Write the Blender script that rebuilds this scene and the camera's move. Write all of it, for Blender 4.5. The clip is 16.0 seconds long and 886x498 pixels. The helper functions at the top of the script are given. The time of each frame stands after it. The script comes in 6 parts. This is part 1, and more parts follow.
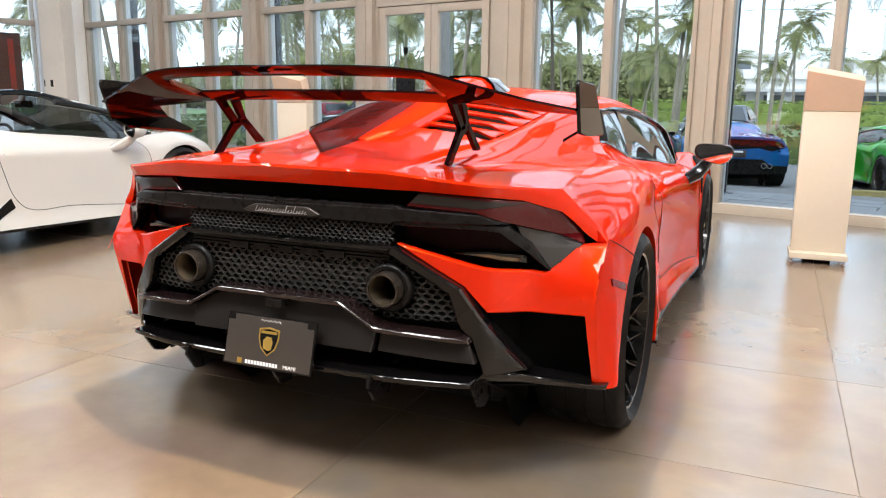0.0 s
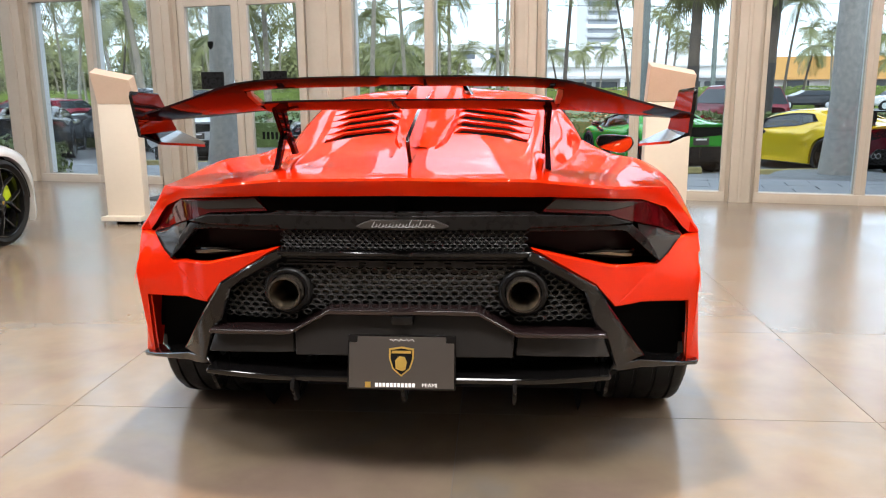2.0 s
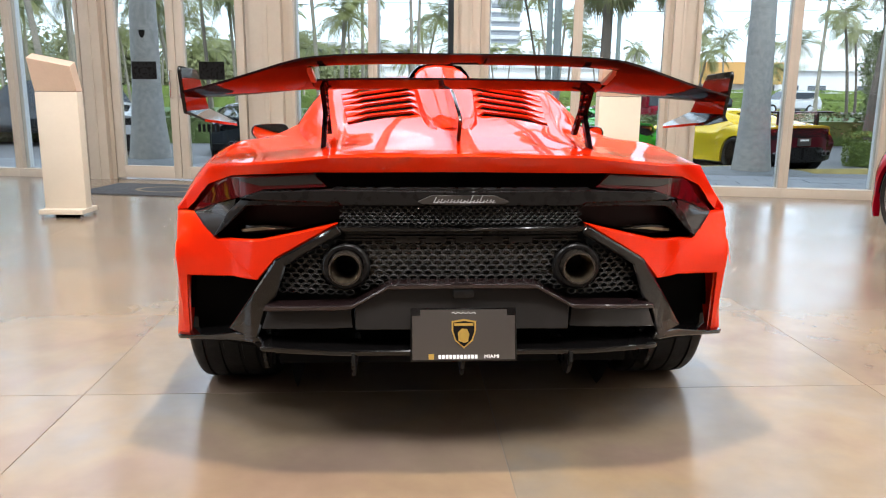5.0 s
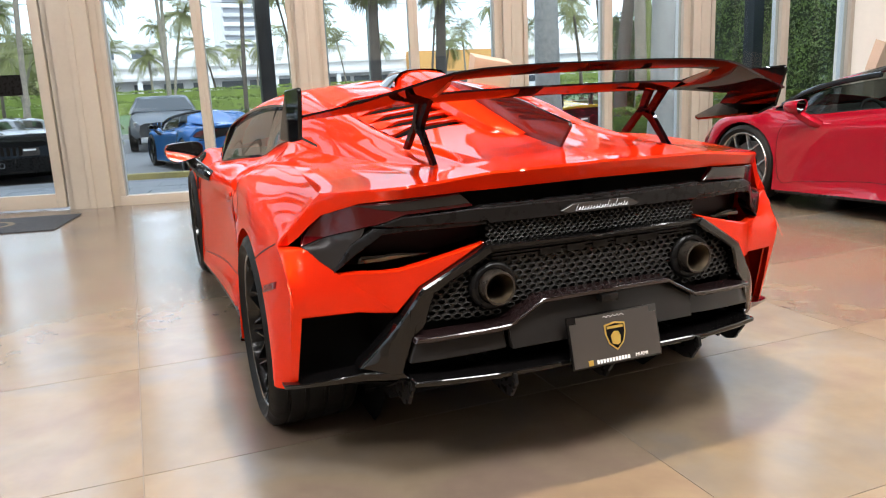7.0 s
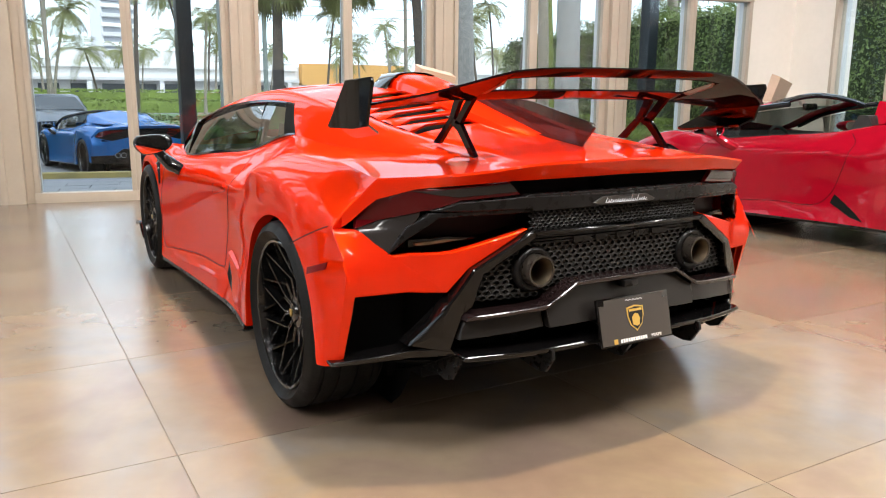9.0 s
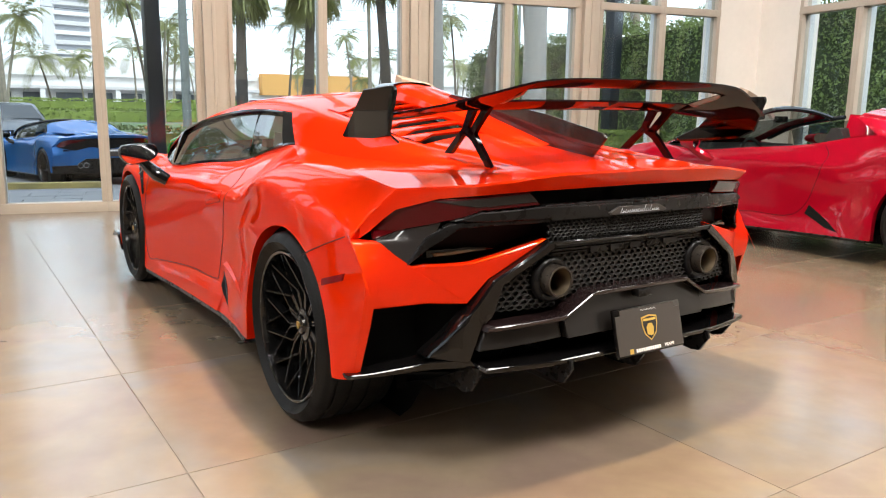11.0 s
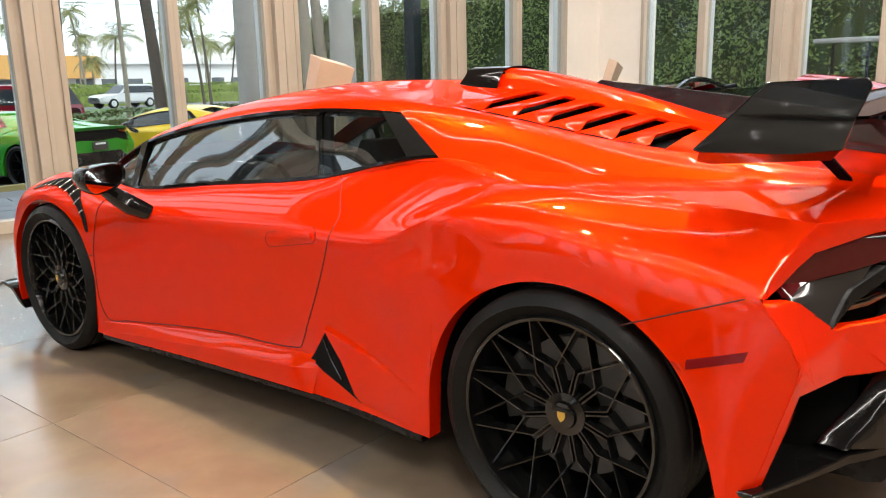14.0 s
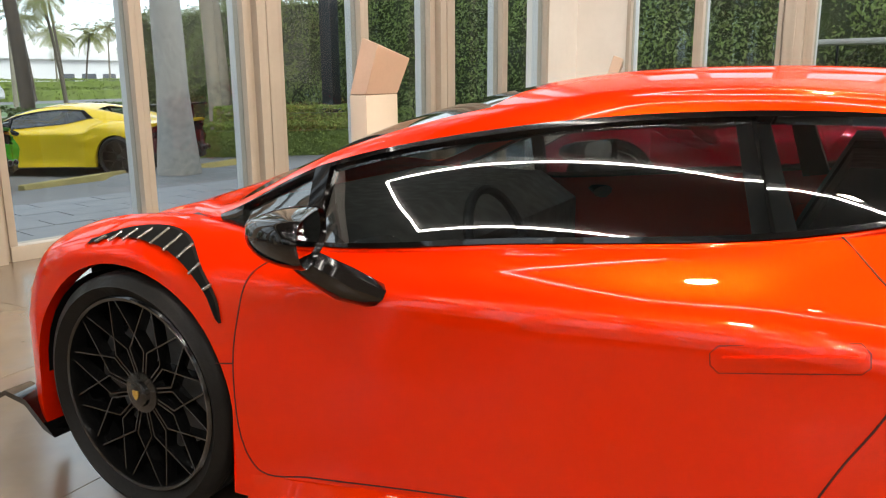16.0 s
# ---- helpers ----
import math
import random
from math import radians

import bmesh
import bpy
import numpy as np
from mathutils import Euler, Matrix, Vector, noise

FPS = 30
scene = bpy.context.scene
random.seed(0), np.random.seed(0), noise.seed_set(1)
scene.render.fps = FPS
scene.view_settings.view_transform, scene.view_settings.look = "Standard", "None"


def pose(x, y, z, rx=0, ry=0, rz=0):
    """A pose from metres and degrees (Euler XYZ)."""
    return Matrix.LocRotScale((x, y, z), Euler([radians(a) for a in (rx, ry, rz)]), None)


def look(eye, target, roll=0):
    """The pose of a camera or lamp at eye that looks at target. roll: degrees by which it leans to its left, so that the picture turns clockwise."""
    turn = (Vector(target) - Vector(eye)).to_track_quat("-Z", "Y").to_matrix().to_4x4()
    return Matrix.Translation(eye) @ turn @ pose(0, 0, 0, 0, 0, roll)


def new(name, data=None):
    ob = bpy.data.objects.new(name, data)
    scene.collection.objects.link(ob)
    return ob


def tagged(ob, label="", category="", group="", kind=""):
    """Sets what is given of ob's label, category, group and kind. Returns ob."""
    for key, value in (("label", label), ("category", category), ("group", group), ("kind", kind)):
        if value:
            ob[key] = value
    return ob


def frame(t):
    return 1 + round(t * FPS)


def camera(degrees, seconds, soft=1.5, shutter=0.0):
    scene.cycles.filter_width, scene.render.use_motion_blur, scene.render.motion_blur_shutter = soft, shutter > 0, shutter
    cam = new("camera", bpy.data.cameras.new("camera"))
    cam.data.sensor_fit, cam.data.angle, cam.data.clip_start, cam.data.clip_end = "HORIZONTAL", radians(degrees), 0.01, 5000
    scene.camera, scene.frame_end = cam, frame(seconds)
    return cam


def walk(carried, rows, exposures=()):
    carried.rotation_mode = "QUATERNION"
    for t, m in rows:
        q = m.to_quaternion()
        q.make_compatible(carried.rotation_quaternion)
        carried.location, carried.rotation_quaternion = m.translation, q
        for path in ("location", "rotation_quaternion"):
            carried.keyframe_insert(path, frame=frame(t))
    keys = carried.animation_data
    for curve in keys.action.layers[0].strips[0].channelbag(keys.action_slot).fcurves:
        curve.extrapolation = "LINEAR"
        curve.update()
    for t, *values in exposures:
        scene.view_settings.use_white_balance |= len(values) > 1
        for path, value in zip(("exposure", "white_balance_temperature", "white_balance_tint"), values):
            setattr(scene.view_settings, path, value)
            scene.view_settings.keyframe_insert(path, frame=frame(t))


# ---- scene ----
cam = camera(59.9, 16.0, soft=1.1)
PATH = [
    (0, (1.336, -2.655, 1.133), (0.559, -0.852, 0.751), 0.7),
    (0.5, (1.026, -2.774, 1.145), (0.422, -0.904, 0.774), 1.1),
    (1, (0.736, -2.883, 1.165), (0.302, -0.968, 0.786), 0.6),
    (1.5, (0.475, -2.924, 1.178), (0.212, -0.984, 0.768), -0.2),
    (2, (0.265, -2.937, 1.183), (0.131, -0.983, 0.779), -0.4),
    (2.5, (0.139, -2.969, 1.16), (0.078, -1.008, 0.771), -0.1),
    (3, (0.084, -3.008, 1.149), (0.06, -1.044, 0.773), 0.1),
    (3.5, (0.061, -3.034, 1.146), (0.063, -1.068, 0.776), 0.3),
    (4, (0.047, -3.048, 1.141), (0.076, -1.083, 0.767), 0.4),
    (4.5, (-0.002, -3.057, 1.136), (0.064, -1.095, 0.752), 0.5),
    (5, (-0.185, -3.011, 1.123), (-0.075, -1.056, 0.718), 0.5),
    (5.2, (-0.293, -2.976, 1.135), (-0.139, -1.024, 0.728), 0.2),
    (7.3, (-1.42, -2.693, 1.193), (-0.635, -0.905, 0.762), -2.2),
    (7.5, (-1.521, -2.702, 1.188), (-0.694, -0.931, 0.76), -1.7),
    (8, (-1.7, -2.694, 1.174), (-0.793, -0.961, 0.758), -0.7),
    (8.5, (-1.777, -2.675, 1.153), (-0.819, -0.967, 0.747), 0.0),
    (9, (-1.776, -2.649, 1.14), (-0.794, -0.952, 0.745), 0.4),
    (9.2, (-1.773, -2.644, 1.132), (-0.785, -0.949, 0.744), 0.5),
    (11.3, (-1.99, -2.478, 1.134), (-0.894, -0.845, 0.767), 0.6),
    (11.5, (-2.045, -2.386, 1.139), (-0.93, -0.768, 0.767), 0.5),
    (12, (-2.168, -2.222, 1.143), (-0.981, -0.659, 0.753), 0.4),
    (12.5, (-2.323, -2.042, 1.164), (-1.063, -0.545, 0.751), 0.0),
    (13, (-2.487, -1.745, 1.187), (-1.141, -0.326, 0.767), -0.0),
    (13.5, (-2.535, -1.344, 1.194), (-1.107, -0.009, 0.773), -0.8),
    (14, (-2.51, -0.916, 1.2), (-0.984, 0.302, 0.768), -1.2),
    (14.5, (-2.448, -0.484, 1.208), (-0.846, 0.632, 0.773), -1.3),
    (15, (-2.354, -0.041, 1.201), (-0.703, 1.004, 0.775), -1.0),
    (15.5, (-2.301, 0.447, 1.187), (-0.618, 1.432, 0.743), -0.9),
    (16, (-2.251, 0.957, 1.173), (-0.534, 1.886, 0.739), -0.4),
]
walk(cam, [(t, look(eye, target, roll)) for t, eye, target, roll in PATH],
     ((0, .06, 5900, 10), (5, .13, 5830, 10), (9, .09, 6030, 10), (12.5, .08, 6280, 10), (16, -.06, 6500, 10)))


# ---- sky, sun, exposure ----
world = bpy.data.worlds.new("world")
scene.world = world
world.use_nodes = True
wn = world.node_tree
sky = wn.nodes.new("ShaderNodeTexSky")
sky.sky_type = 'NISHITA'
sky.sun_disc = False
sky.sun_elevation, sky.sun_rotation = radians(45), radians(173)
sky.air_density, sky.dust_density, sky.ozone_density = 1.0, 4.0, 0.6
skymix = wn.nodes.new("ShaderNodeMix")
skymix.data_type = 'RGBA'
skymix.inputs[0].default_value = 0.72
skymix.inputs[7].default_value = (23.5, 24.4, 25.8, 1)      # high bright cloud
wn.links.new(sky.outputs[0], skymix.inputs[6])
wn.links.new(skymix.outputs[2], wn.nodes["Background"].inputs[0])
wn.nodes["Background"].inputs[1].default_value = 0.15
sun = new("sun", bpy.data.lights.new("sun", 'SUN'))
sun.data.energy, sun.data.angle, sun.data.color = 1.4, radians(10), (1, 0.95, 0.88)
sun.matrix_world = look((3, -16, 26), (0, 10, 0))

# ---- showroom lamps ----
WARM, SOFT, NEUTRAL = (1.0, 0.76, 0.42), (1.0, 0.94, 0.84), (1.0, 0.97, 0.93)


def ceiling_lamp(x, y, watts, size, color):
    la = new("ceiling_lamp_light", bpy.data.lights.new("ceiling_lamp_light", 'AREA'))
    la.data.shape, la.data.size, la.data.energy, la.data.color = 'DISK', size, watts, color
    la.matrix_world = Matrix.Translation((x, y, 5.42))


# A warm spot over the hero car's tail; broad soft lights further back.
ceiling_lamp(0, -.50, 400, .16, WARM)
for lx, ly, lw in ((-.2, 2.2, 110), (-4.2, 2.0, 80), (4.0, 1.0, 110), (-8.4, 1.0, 110)):
    ceiling_lamp(lx, ly, lw, .2, NEUTRAL)
for lx, ly, lw in ((.2, -3.4, 345), (-4.4, -3.0, 250), (4.2, -3.4, 200)):
    ceiling_lamp(lx, ly, lw, 1.8, SOFT)

# ---- materials ----
def mat(name, color, rough=0.5, metal=0.0, coat=0.0, var=0.0, scale=8.0, bump=0.0, bscale=60.0, emit=None, power=0.0, spec=0.5, island=0.0):
    """Principled surface whose colour varies at two scales, with fine relief."""
    m = bpy.data.materials.new(name)
    m.use_nodes = True
    nt = m.node_tree
    b = nt.nodes["Principled BSDF"]
    b.inputs["Base Color"].default_value = (*color, 1)
    b.inputs["Roughness"].default_value = rough
    b.inputs["Metallic"].default_value = metal
    b.inputs["Coat Weight"].default_value = coat
    b.inputs["Coat Roughness"].default_value = 0.03
    b.inputs["Specular IOR Level"].default_value = spec
    if emit:
        b.inputs["Emission Color"].default_value = (*emit, 1)
        b.inputs["Emission Strength"].default_value = power
    if var or bump or island:
        co = nt.nodes.new("ShaderNodeTexCoord")
    if var:
        n1 = nt.nodes.new("ShaderNodeTexNoise")
        n1.inputs["Scale"].default_value, n1.inputs["Detail"].default_value = scale, 6
        n2 = nt.nodes.new("ShaderNodeTexNoise")
        n2.inputs["Scale"].default_value, n2.inputs["Detail"].default_value = scale * 9, 3
        add = nt.nodes.new("ShaderNodeMath")
        add.operation = 'MULTIPLY_ADD'
        add.inputs[1].default_value = 0.4
        nt.links.new(co.outputs["Object"], n1.inputs["Vector"])
        nt.links.new(co.outputs["Object"], n2.inputs["Vector"])
        nt.links.new(n2.outputs[0], add.inputs[0])
        nt.links.new(n1.outputs[0], add.inputs[2])
        ramp = nt.nodes.new("ShaderNodeMapRange")
        ramp.inputs[1].default_value, ramp.inputs[2].default_value = 0.4, 1.0
        ramp.inputs[3].default_value, ramp.inputs[4].default_value = 1 - var, 1 + var
        nt.links.new(add.outputs[0], ramp.inputs[0])
        hsv = nt.nodes.new("ShaderNodeHueSaturation")
        hsv.inputs["Color"].default_value = (*color, 1)
        last = ramp.outputs[0]
        if island:
            oi = nt.nodes.new("ShaderNodeNewGeometry")
            ob = nt.nodes.new("ShaderNodeObjectInfo")
            ad = nt.nodes.new("ShaderNodeMath")
            ad.operation = 'ADD'
            nt.links.new(oi.outputs["Random Per Island"], ad.inputs[0])
            nt.links.new(ob.outputs["Random"], ad.inputs[1])
            mr = nt.nodes.new("ShaderNodeMapRange")
            mr.inputs[2].default_value = 2.0
            mr.inputs[3].default_value, mr.inputs[4].default_value = 1 - island, 1 + island
            nt.links.new(ad.outputs[0], mr.inputs[0])
            mu = nt.nodes.new("ShaderNodeMath")
            mu.operation = 'MULTIPLY'
            nt.links.new(last, mu.inputs[0])
            nt.links.new(mr.outputs[0], mu.inputs[1])
            last = mu.outputs[0]
        nt.links.new(last, hsv.inputs["Value"])
        nt.links.new(hsv.outputs[0], b.inputs["Base Color"])
        rr = nt.nodes.new("ShaderNodeMapRange")
        rr.inputs[1].default_value, rr.inputs[2].default_value = 0.35, 0.7
        rr.inputs[3].default_value, rr.inputs[4].default_value = max(0.0, rough * (1 - var)), min(1.0, rough * (1 + var))
        nt.links.new(n1.outputs[0], rr.inputs[0])
        nt.links.new(rr.outputs[0], b.inputs["Roughness"])
    if bump:
        nb = nt.nodes.new("ShaderNodeTexNoise")
        nb.inputs["Scale"].default_value, nb.inputs["Detail"].default_value = bscale, 5
        nt.links.new(co.outputs["Object"], nb.inputs["Vector"])
        bu = nt.nodes.new("ShaderNodeBump")
        bu.inputs["Strength"].default_value, bu.inputs["Distance"].default_value = bump, 0.01
        nt.links.new(nb.outputs[0], bu.inputs["Height"])
        nt.links.new(bu.outputs[0], b.inputs["Normal"])
    return m


def paint(name, color, flake=0.25, rough=0.30, flop=None, coat=1.0, ior=1.5):
    """Car paint: pigment and coloured metal flakes under a sharp clear coat."""
    m = mat(name, color, 0.5, 0.0, coat, spec=0.0)
    nt = m.node_tree
    b = nt.nodes["Principled BSDF"]
    b.inputs["Coat IOR"].default_value = ior
    b.inputs["Coat Roughness"].default_value = 0.004
    co = nt.nodes.new("ShaderNodeTexCoord")
    vo = nt.nodes.new("ShaderNodeTexVoronoi")
    vo.inputs["Scale"].default_value = 1400
    nt.links.new(co.outputs["Object"], vo.inputs["Vector"])
    mr = nt.nodes.new("ShaderNodeMapRange")
    mr.inputs[3].default_value, mr.inputs[4].default_value = 0.86, 1.14
    nt.links.new(vo.outputs["Color"], mr.inputs[0])
    for shade, target in ((color, b.inputs["Base Color"]), (flop or color, None)):
        hs = nt.nodes.new("ShaderNodeHueSaturation")
        hs.inputs["Color"].default_value = (*shade, 1)
        nt.links.new(mr.outputs[0], hs.inputs["Value"])
        if target is None:
            gl = nt.nodes.new("ShaderNodeBsdfGlossy")
            gl.inputs["Roughness"].default_value = rough
            nt.links.new(hs.outputs[0], gl.inputs["Color"])
        else:
            nt.links.new(hs.outputs[0], target)
    mx = nt.nodes.new("ShaderNodeMixShader")
    mx.inputs[0].default_value = flake
    nt.links.new(b.outputs[0], mx.inputs[1])
    nt.links.new(gl.outputs[0], mx.inputs[2])
    nt.links.new(mx.outputs[0], nt.nodes["Material Output"].inputs[0])
    return m


def glass(name, color=(1, 1, 1), clear=0.9, rough=0.0, film=0.03):
    """Thin pane: mostly see-through, with a mirror-like film by Fresnel."""
    m = bpy.data.materials.new(name)
    m.use_nodes = True
    nt = m.node_tree
    out = nt.nodes["Material Output"]
    nt.nodes.remove(nt.nodes["Principled BSDF"])
    tr = nt.nodes.new("ShaderNodeBsdfTransparent")
    tr.inputs[0].default_value = (*(c * clear for c in color), 1)
    gl = nt.nodes.new("ShaderNodeBsdfGlossy")
    gl.inputs["Roughness"].default_value = rough
    lw = nt.nodes.new("ShaderNodeLayerWeight")
    pw = nt.nodes.new("ShaderNodeMath")
    pw.operation, pw.inputs[1].default_value = 'POWER', 4.5
    fr = nt.nodes.new("ShaderNodeMath")
    fr.operation, fr.inputs[1].default_value, fr.inputs[2].default_value = 'MULTIPLY_ADD', 0.8, film
    lw.inputs[0].default_value = 0.5
    nt.links.new(lw.outputs["Facing"], pw.inputs[0])
    nt.links.new(pw.outputs[0], fr.inputs[0])
    mx = nt.nodes.new("ShaderNodeMixShader")
    nt.links.new(fr.outputs[0], mx.inputs[0])
    nt.links.new(tr.outputs[0], mx.inputs[1])
    nt.links.new(gl.outputs[0], mx.inputs[2])
    nt.links.new(mx.outputs[0], out.inputs[0])
    return m


def weave(name, dark, light, rough=0.25, size=220.0, coat=0.8, spec=0.3):
    """Carbon fibre under lacquer."""
    m = mat(name, dark, rough, 0.0, coat, spec=spec)
    nt = m.node_tree
    b = nt.nodes["Principled BSDF"]
    co = nt.nodes.new("ShaderNodeTexCoord")
    ck = nt.nodes.new("ShaderNodeTexChecker")
    ck.inputs["Scale"].default_value = size
    ck.inputs["Color1"].default_value, ck.inputs["Color2"].default_value = (*dark, 1), (*light, 1)
    nt.links.new(co.outputs["Object"], ck.inputs["Vector"])
    nt.links.new(ck.outputs[0], b.inputs["Base Color"])
    return m


ORANGE = paint("orange_red_paint", (0.72, 0.013, 0.0002), 0.24, 0.34, (0.90, 0.08, 0.002), 0.82, 1.5)
WHITE_PAINT = paint("white_paint", (0.50, 0.50, 0.50), 0.05)
RED_PAINT = paint("crimson_paint", (0.27, 0.002, 0.012), 0.22, 0.28, (0.50, 0.008, 0.03), 1.0, 1.55)
BLUE_PAINT = paint("blue_paint", (0.018, 0.105, 0.32), 0.35)
GREEN_PAINT = paint("green_paint", (0.036, 0.276, 0.018), 0.3)
YELLOW_PAINT = paint("yellow_paint", (0.62, 0.42, 0.01), 0.2)
MAROON_PAINT = paint("maroon_paint", (0.06, 0.0072, 0.012), 0.35)
GREY_PAINT = paint("grey_paint", (0.132, 0.144, 0.162), 0.5)
DARK_PAINT = paint("dark_paint", (0.015, 0.018, 0.022), 0.2)
SILVER_PAINT = paint("silver_paint", (0.55, 0.56, 0.58), 0.6)
SUV_RED = paint("red_paint", (0.192, 0.006, 0.018), 0.2)
GLOSS_BLACK = mat("gloss_black", (0.004, 0.0035, 0.0035), 0.10, 0, 0.6, spec=0.2)
ENDPLATE_BLACK = mat("endplate_black", (0.004, 0.0035, 0.0035), 0.08, 0, 0.55, spec=0.0)
SATIN_BLACK = mat("satin_black", (0.008, 0.0072, 0.007), 0.30, spec=0.18, var=0.2, scale=30)
PANEL_BLACK = mat("panel_black", (0.013, 0.011, 0.010), 0.34, 0, 0.15, spec=0.25, var=0.15, scale=20)
MATT_BLACK = mat("matt_black", (0.005, 0.005, 0.005), 0.8, spec=0.1)
CARBON = weave("carbon_fibre", (0.010, 0.006, 0.006), (0.020, 0.010, 0.010))
CARBON_RED = weave("red_tinted_carbon", (0.008, 0.0025, 0.003), (0.014, 0.003, 0.004), 0.10, coat=0.35, spec=0.0)
WING_BLACK = weave("wing_carbon", (0.006, 0.0045, 0.0045), (0.011, 0.008, 0.008), 0.14, coat=0.35, spec=0.0)
RUBBER = mat("tyre_rubber", (0.009, 0.0085, 0.008), 0.5, spec=0.16, var=0.25, scale=14, bump=0.12, bscale=90)
RIM_BLACK = mat("rim_black", (0.005, 0.005, 0.005), 0.14, 0.0, 0.45, spec=0.4)
RIM_BRIGHT = mat("rim_cut_metal", (0.6, 0.6, 0.6), 0.25, 1.0)
VENT_FIN = mat("vent_fin_satin", (0.30, 0.28, 0.25), 0.25, 0.8)
STEEL = mat("burnt_steel", (0.24, 0.19, 0.13), 0.45, 1.0, var=0.3, scale=25)
CHROME = mat("chrome", (0.75, 0.75, 0.75), 0.12, 1.0)
DISC = mat("brake_disc", (0.12, 0.12, 0.12), 0.45, 0.7, var=0.2, scale=40)
CALIPER = mat("caliper_black", (0.03, 0.03, 0.03), 0.3, 0.2)
CALIPER_LIME = mat("caliper_lime", (0.50, 0.62, 0.01), 0.35)
GOLD = mat("gold", (0.75, 0.50, 0.12), 0.3, 0.8)
LAMP_RED = mat("tail_lamp_red", (0.060, 0.002, 0.003), 0.08, 0, 0.35, spec=0.3)
PIPE_BRONZE = mat("pipe_bronze", (0.055, 0.044, 0.034), 0.38, 0.6, var=0.3, scale=60, bump=0.3, bscale=400)
LAMP_DEEP = mat("lamp_housing_red", (0.010, 0.001, 0.0015), 0.45, spec=0.12)
SMOKE = mat("smoked_plastic", (0.022, 0.019, 0.018), 0.2, 0, 0.3, spec=0.3)
MARK_RED = mat("side_marker_red", (0.17, 0.004, 0.006), 0.2, 0, 0.15, spec=0.2)
PLATE_GREY = mat("plate_grey", (0.042, 0.034, 0.029), 0.4, 0, 0.1)
WHITE_INK = mat("white_ink", (0.8, 0.8, 0.8), 0.5)
CAR_GLASS = glass("car_glass", (0.85, 0.92, 0.90), 0.40, film=0.08)
SIDE_GLASS = glass("tinted_side_glass", (0.82, 0.92, 0.95), 0.55, film=0.22)
GRILLE_BLACK = mat("grille_black", (0.021, 0.019, 0.0175), 0.5, spec=0.25)
PANE_GLASS = glass("window_glass", (0.94, 0.99, 1.0), 0.88)
INTERIOR = mat("cabin_black", (0.012, 0.012, 0.013), 0.7, var=0.2, scale=20)
WALL_DARK = mat("dark_panel_wall", (0.10, 0.082, 0.068), 0.6, var=0.15, scale=1.2)
MIRROR = mat("mirror_glass", (0.35, 0.35, 0.36), 0.04, 1.0)
SEAM = mat("panel_gap", (0.05, 0.004, 0.001), 0.8)

FRAME_TAN = mat("window_frame_tan", (0.42, 0.36, 0.295), 0.5, 0.0, 0, var=0.06, scale=3, bump=0.05)
PLASTER = mat("wall_plaster", (0.80, 0.755, 0.70), 0.85, var=0.05, scale=1.5, bump=0.08)
CEILING = mat("ceiling_paint", (0.09, 0.088, 0.085), 0.9, var=0.04, scale=1)
TILE = mat("porcelain_tile", (0.180, 0.152, 0.124), 0.24, 0, 0.4, spec=0.6, var=0.22, scale=0.9, bump=0.012, bscale=9, island=0.05)


def rust_tones(m, ochre, rust, grey):
    """Cloudy ochre, rust and grey tones across the stone-look glaze, tile by tile."""
    nt = m.node_tree
    nt.nodes["Principled BSDF"].inputs["Coat Roughness"].default_value = 0.2
    co = nt.nodes.new("ShaderNodeTexCoord")
    ob = nt.nodes.new("ShaderNodeObjectInfo")
    sc = nt.nodes.new("ShaderNodeMath")
    sc.operation, sc.inputs[1].default_value = 'MULTIPLY', 40.0
    nt.links.new(ob.outputs["Random"], sc.inputs[0])
    no = nt.nodes.new("ShaderNodeTexNoise")
    no.noise_dimensions = '4D'
    no.inputs["Scale"].default_value, no.inputs["Detail"].default_value = 1.6, 7
    no.inputs["Distortion"].default_value = 0.6
    nt.links.new(co.outputs["Object"], no.inputs["Vector"])
    nt.links.new(sc.outputs[0], no.inputs["W"])
    ra = nt.nodes.new("ShaderNodeValToRGB")
    ra.color_ramp.elements[0].position, ra.color_ramp.elements[0].color = 0.36, (*rust, 1)
    ra.color_ramp.elements[1].position, ra.color_ramp.elements[1].color = 0.66, (*grey, 1)
    mid = ra.color_ramp.elements.new(0.50)
    mid.color = (*ochre, 1)
    nt.links.new(no.outputs[0], ra.inputs[0])
    for n in nt.nodes:
        if n.type == 'HUE_SAT':
            nt.links.new(ra.outputs[0], n.inputs["Color"])


rust_tones(TILE, (0.199, 0.150, 0.103), (0.175, 0.124, 0.096), (0.167, 0.143, 0.124))
GROUT = mat("tile_joint", (0.13, 0.105, 0.085), 0.8)
PAVING = mat("grey_paving", (0.144, 0.12, 0.099), 0.8, var=0.15, scale=3, bump=0.1)
OUTER_FRAME = mat("outer_frame_aluminium", (0.58, 0.60, 0.62), 0.45, 0.0, var=0.04, scale=3)
PODIUM = mat("podium_laminate", (0.54, 0.475, 0.395), 0.55, var=0.04, scale=4)
PODIUM_FACE = mat("podium_sign", (0.56, 0.42, 0.32), 0.5, var=0.06, scale=6)
LED = mat("led_strip", (1, 1, 1), 0.5, emit=(1.0, 0.94, 0.86), power=38.0)
SPOT = mat("downlight_lens", (1, 1, 1), 0.5, emit=(1.0, 0.86, 0.68), power=80.0)

